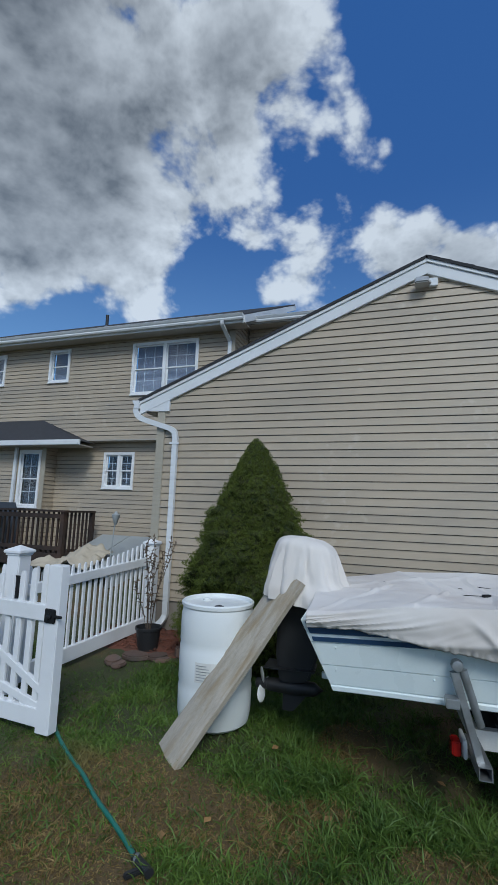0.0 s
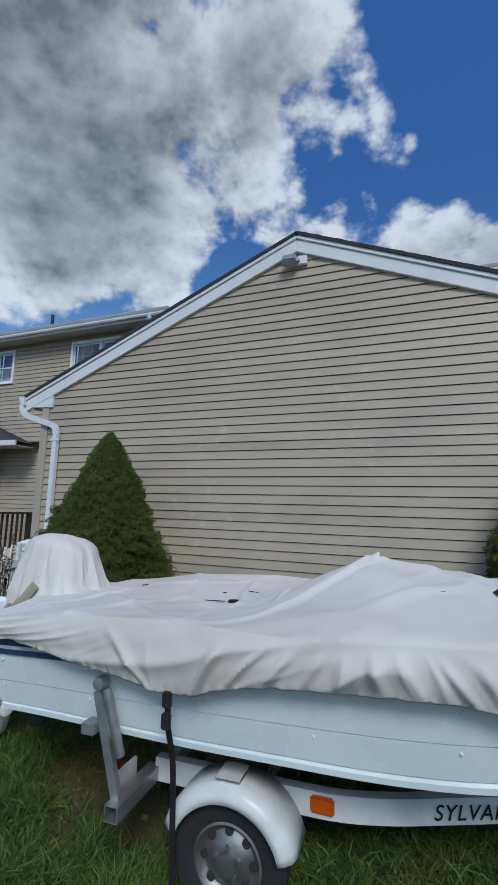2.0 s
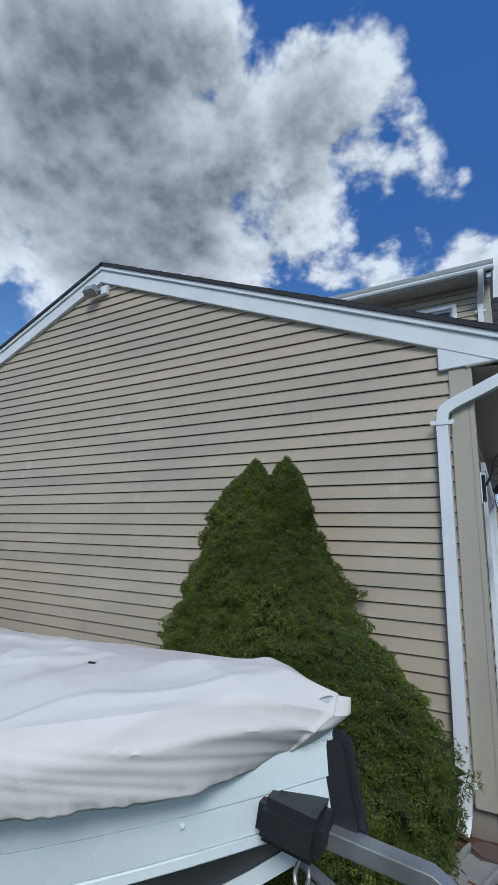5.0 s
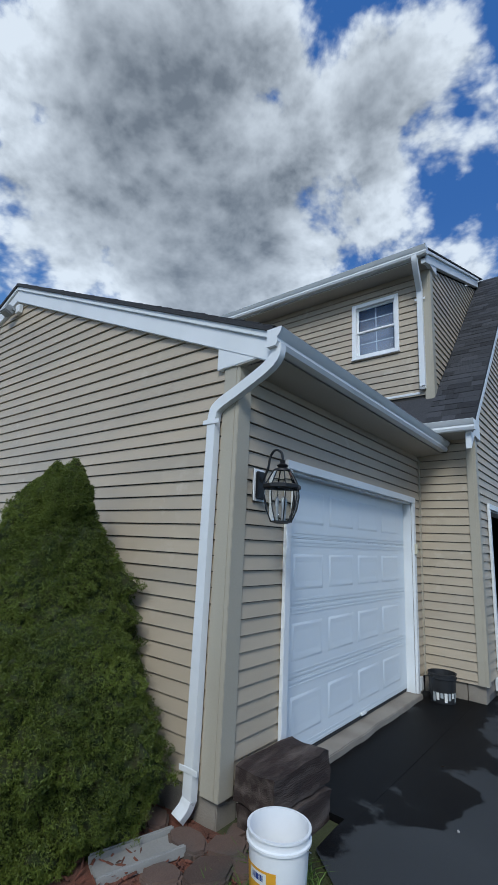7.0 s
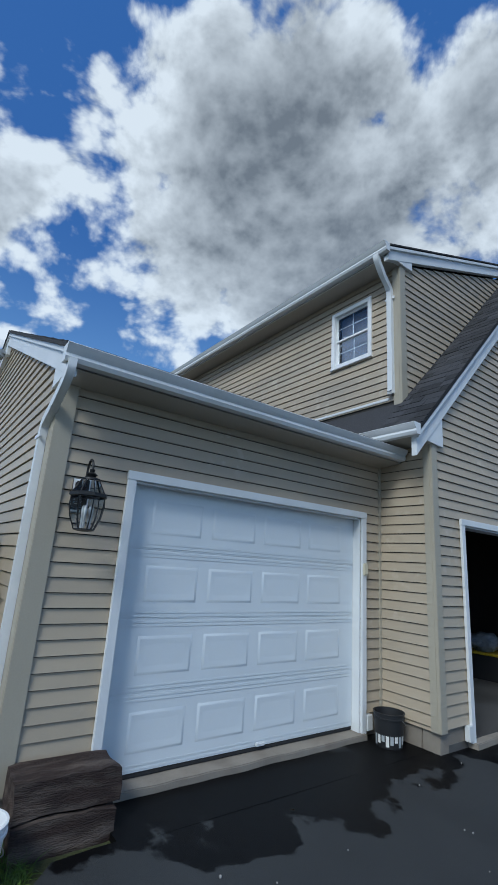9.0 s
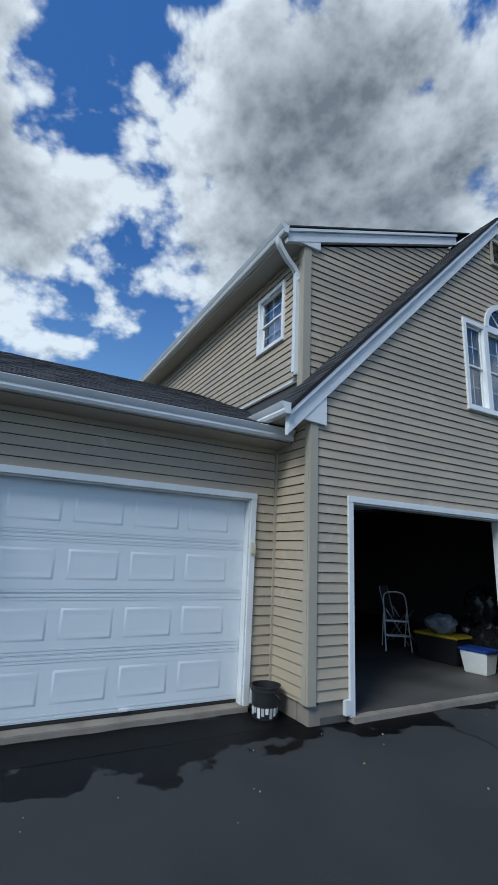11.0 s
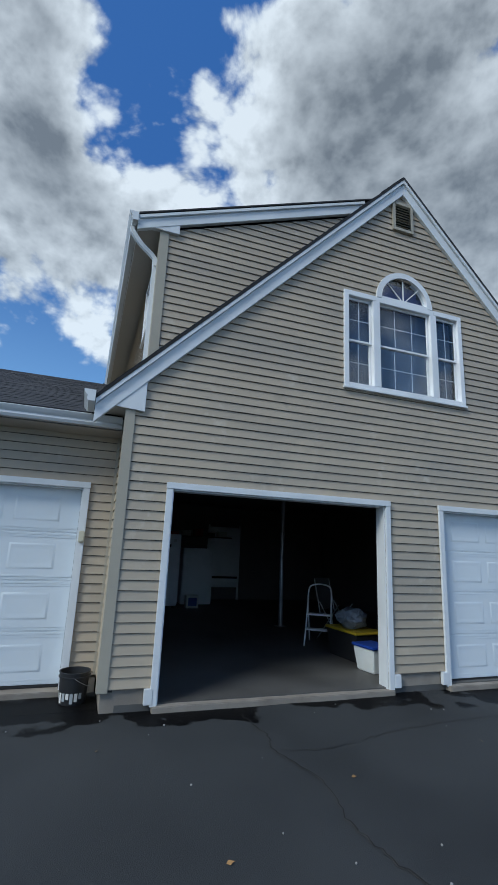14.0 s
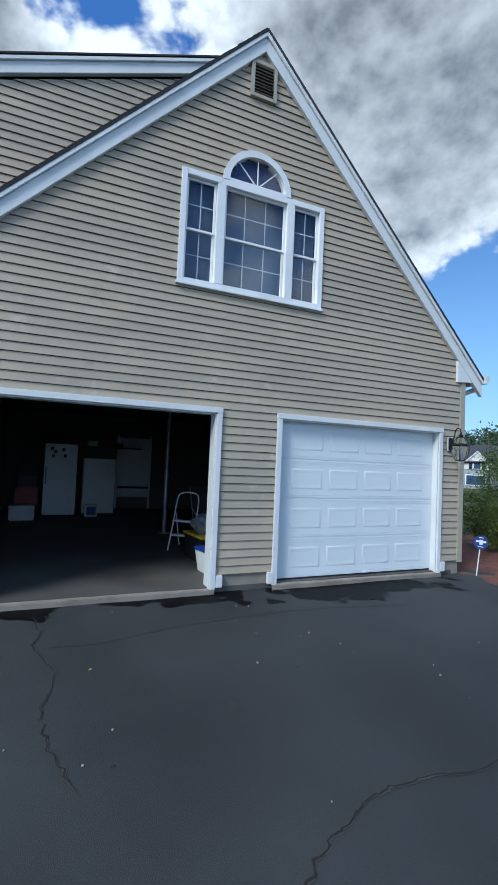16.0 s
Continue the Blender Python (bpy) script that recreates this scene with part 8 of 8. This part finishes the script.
for v in bm.verts:
    if v.co.z > 0.7:
        v.co.x *= 1 - (v.co.z - 0.7) * 0.9
    v.co += Vector((noise.noise(v.co * 5), noise.noise(v.co * 5 + Vector((3, 0, 0))), 0)) * 0.03
part("cover", bm, GRILLC, grl)

# ---- cracks, leaves, pebbles on the drive ----


def dz(x):
    return -0.046 - 0.036 * sstep(0.7, 2.6, x) + 0.0035


def crack(pts, w, seed):
    rr = random.Random(seed)
    line = smooth_line([(x, y, 0) for x, y in pts], 9)
    for k, p in enumerate(line):
        p.x += rr.uniform(-1, 1) * 0.018
        p.y += rr.uniform(-1, 1) * 0.018
    for mtl, s, lift, nm in ((CRACKEDGE, 2.6, 0.0, "crack_lip"), (DEEP, 1.0, 0.0025, "crack")):
        rows = []
        for k, p in enumerate(line):
            d = (line[min(k + 1, len(line) - 1)] - line[max(k - 1, 0)]).normalized()
            nrm = Vector((-d.y, d.x, 0))
            ww = w * s * rr.uniform(0.35, 1.0) * min(1, 0.2 + k / 4, 0.2 + (len(line) - 1 - k) / 4)
            rows.append([(p.x + nrm.x * ww * q, p.y + nrm.y * ww * q, dz(p.x) + lift) for q in (-1, 1)])
        part(nm, grid_mesh(nm, rows, mtl), mtl, drive)


crack([(0.95, 5.05), (1.5, 5.12), (1.75, 5.08), (2.3, 5.23), (2.8, 5.15), (3.2, 5.2), (3.6, 5.32)], 0.006, 1)
crack([(4.5, 6.02), (4.37, 6.2), (4.22, 6.45), (4.12, 6.69), (4.10, 7.0), (4.16, 7.5), (4.05, 8.2), (4.2, 9.0)], 0.008, 2)
crack([(1.75, 5.9), (1.64, 6.3), (1.55, 7.1), (1.53, 7.9), (1.62, 8.6), (1.72, 9.4)], 0.0022, 3)
crack([(1.75, 5.08), (1.82, 5.45), (1.75, 5.9)], 0.0018, 4)
rr = random.Random(31)
for k in range(60):
    x, y = rr.uniform(0.7, 4.6), rr.uniform(0.8, 9.5)
    bm = B()
    if k % 5 == 0:
        s = rr.uniform(0.012, 0.022)
        vs = [bm.verts.new(p) for p in ((-s, 0, 0.002), (-s * 0.3, s * 0.6, 0.012), (s, 0.1 * s, 0.006), (s * 0.2, -s * 0.6, 0.001), (s * 1.6, 0.15 * s, 0.008))]
        bm.faces.new((vs[0], vs[3], vs[2], vs[1]))
        bm.faces.new((vs[2], vs[4], vs[1]))
        o = part("fallen_leaf", bm, LEAFYEL)
        tagged(o, "dry yellow-brown fallen leaf on the asphalt", "leaf", group="fallen leaves")
    else:
        bmesh.ops.create_icosphere(bm, subdivisions=1, radius=rr.uniform(0.004, 0.010))
        o = part("pebble", bm, BLOCK)
        tagged(o, "small pale pebble on the asphalt", "pebble", group="pebbles on the drive")
    o.matrix_world = pose(x, y, dz(x) + 0.002, 0, 0, rr.uniform(0, 360))
for k in range(14):
    x, y = rr.uniform(-6.2, -2.2), rr.uniform(-4.2, -2.2)
    s = rr.uniform(0.02, 0.035)
    bm = B()
    vs = [bm.verts.new(p) for p in ((-s, 0, 0), (-s * 0.3, s * 0.6, 0.012), (s, 0.1 * s, 0.004), (s * 0.2, -s * 0.6, 0.0))]
    bm.faces.new((vs[0], vs[3], vs[2], vs[1]))
    o = part("fallen_leaf", bm, LEAFYEL)
    o.matrix_world = pose(x, y, ground_z(x, y) + 0.035, rr.uniform(-20, 20), 0, rr.uniform(0, 360))
    tagged(o, "dry brown fallen leaf on the lawn", "leaf", group="fallen leaves")

# ---- front garden and distance beyond the far corner ----
rows = []
for k in range(25):
    rr_ = []
    for j in range(17):
        a, b = k / 24, j / 16
        xx, yy = -3.5 + 6.5 * a, 11.12 + 3.6 * b
        if j == 0:
            yy = 11.13 - 0.25 * sstep(0.7, 2.5, xx) + 0.04 * noise.noise((xx * 3, 0, 0))
        rr_.append((xx, yy, -0.045 + 0.03 * b + 0.015 * noise.noise((xx * 6, yy * 6, 0))))
    rows.append(rr_)
fm = part("mulch_bed", grid_mesh("front_mulch", rows, MULCH), MULCH)
tagged(fm, "bright red mulch bed beside the far corner", "mulch bed", kind="structure")
sg = thing("yard_sign", "blue octagonal yard sign with white bars on a stake", "yard sign", m=pose(0.86, 11.28, -0.05, 0, 6, 62))
part("stake", tube(B(), [(0, 0, 0), (0, 0, 0.50)], 0.009, 8), TRAILER, sg)
part("panel", prism(B(), [(0.115 * math.cos(radians(22.5 + 45 * k)), -0.012, 0.52 + 0.115 * math.sin(radians(22.5 + 45 * k))) for k in range(8)], (0, 0.006, 0)), INK, sg, bevel=0.001)
for z, w, h in ((0.595, 0.07, 0.010), (0.535, 0.15, 0.028), (0.525, 0.05, 0.075), (0.455, 0.08, 0.012)):
    part("sign_bar", bx(B(), -w / 2, -0.0155, z - h / 2, w / 2, -0.0125, z + h / 2), VINYL, sg)


def leafy(name, label, at, rx, ry, rz, n, leaf, mtl, seed, trunk=0.0, lift=0.0):
    """A shrub or tree: tapered trunk with limbs, and a crown of separate leaf clumps with gaps."""
    r = np.random.default_rng(seed)
    t = thing(name, label, "tree" if trunk else "shrub", at=at)
    if trunk:
        part("trunk", lathe(B(), [(trunk, -0.1), (trunk * 0.75, lift * 0.6), (trunk * 0.4, lift + rz)], seg=10), BARK, t)
    else:
        part("trunk", lathe(B(), [(0.03, -0.05), (0.02, rz)], seg=8), BARK, t)
    nc = 46
    c = r.normal(size=(nc, 3))
    c /= np.linalg.norm(c, axis=1)[:, None]
    c *= (0.45 + 0.5 * r.random(nc) ** 0.5)[:, None]
    for k in range(0, nc, 5):
        e = c[k] * np.array([rx, ry, rz]) + np.array([0, 0, lift + rz])
        part("limb", tube(B(), [(0, 0, lift * 0.7 + 0.1), tuple(e * 0.55 + np.array([0, 0, lift * 0.3])), tuple(e)], max(0.008, trunk * 0.25), 5), BARK, t)
    idx = r.integers(0, nc, n)
    off = r.normal(size=(n, 3)) * 0.17
    p = (c[idx] + off) * np.array([rx, ry, rz]) + np.array([0, 0, lift + rz])
    p[:, 2] = np.maximum(p[:, 2], 0.03)
    d = r.normal(size=(n, 3)) + np.array([0, 0, 0.4])
    d /= np.linalg.norm(d, axis=1)[:, None]
    part("crown", blades("crown", p, d, leaf * (0.7 + 0.6 * r.random(n)), leaf * 0.55 * (0.7 + 0.6 * r.random(n)), mtl, seed=seed), mtl, t)
    return t


leafy("shrub", "loose light green shrub beyond the red mulch", (-2.35, 16.4, 0), 0.85, 0.9, 1.15, 14000, 0.06, SHRUB, 2)
leafy("shrub", "low loose green shrub beyond the red mulch", (-4.0, 16.6, 0), 1.0, 0.9, 0.52, 9000, 0.06, SHRUB, 8)
leafy("shrub", "dark low shrub at the edge of the mulch bed", (-0.6, 13.6, 0), 0.6, 0.6, 0.45, 6000, 0.05, SPRUCE, 3)
leafy("shrub", "small dark evergreen shrub by the corner", (-1.6, 12.4, 0), 0.4, 0.4, 0.25, 3000, 0.04, SPRUCE, 4)
leafy("tree", "broad light green tree beyond the corner", (-5.0, 22.5, 0), 1.7, 1.7, 1.5, 20000, 0.09, SHRUB, 5, 0.12, 0.7)
rt = random.Random(77)
for k in range(9):
    leafy("tree", "distant dark green tree on the skyline", (-46 + 6.5 * k, 62 + rt.uniform(-6, 8), -0.5), 4.2, 4.2, 3.4, 5000, 0.42, FARTREE, 40 + k, 0.3, 1.2)

nbh = thing("neighbour_house", "distant grey house with a gable and dark shutters", "house", m=pose(-24.2, 41.0, -0.4, 0, 0, 25))
part("wall", bx(B(), -5, 0, 0, 2.2, 7, 2.9), HATCH, nbh)
part("gable", prism(B(), [(-1.6, -0.05, 2.2), (1.8, -0.05, 2.2), (0.1, -0.05, 3.75)], (0, 0.3, 0)), PAPER, nbh)
part("roof", prism(B(), [(-5.3, -0.3, 2.85), (2.5, -0.3, 2.85), (1.2, 3.5, 4.6), (-5.3, 3.5, 4.6)], (0, 0.12, -0.1)), SHINGLE, nbh)
part("gable_trim", sweep(B(), [(-1.7, -0.1, 2.15), (0.1, -0.1, 3.82), (1.9, -0.1, 2.15)], [(-0.08, -0.06), (0.08, -0.06), (0.08, 0.06), (-0.08, 0.06)]), VINYL, nbh)
wn = part("window", bx(B(), -0.25, -0.10, 2.2, 0.45, -0.06, 3.05), VINYL, nbh)
part("pane", bx(B(), -0.17, -0.12, 2.26, 0.37, -0.10, 2.95), NAVY, wn)
for s in (-0.62, 0.5):
    part("shutter", bx(B(), s, -0.10, 2.2, s + 0.28, -0.07, 2.95), BLACKPL, nbh)
wn = part("window", bx(B(), -0.9, -0.10, 0.7, 0.9, -0.06, 1.7), VINYL, nbh)
part("pane", bx(B(), -0.8, -0.12, 0.78, 0.8, -0.10, 1.62), NAVY, wn)
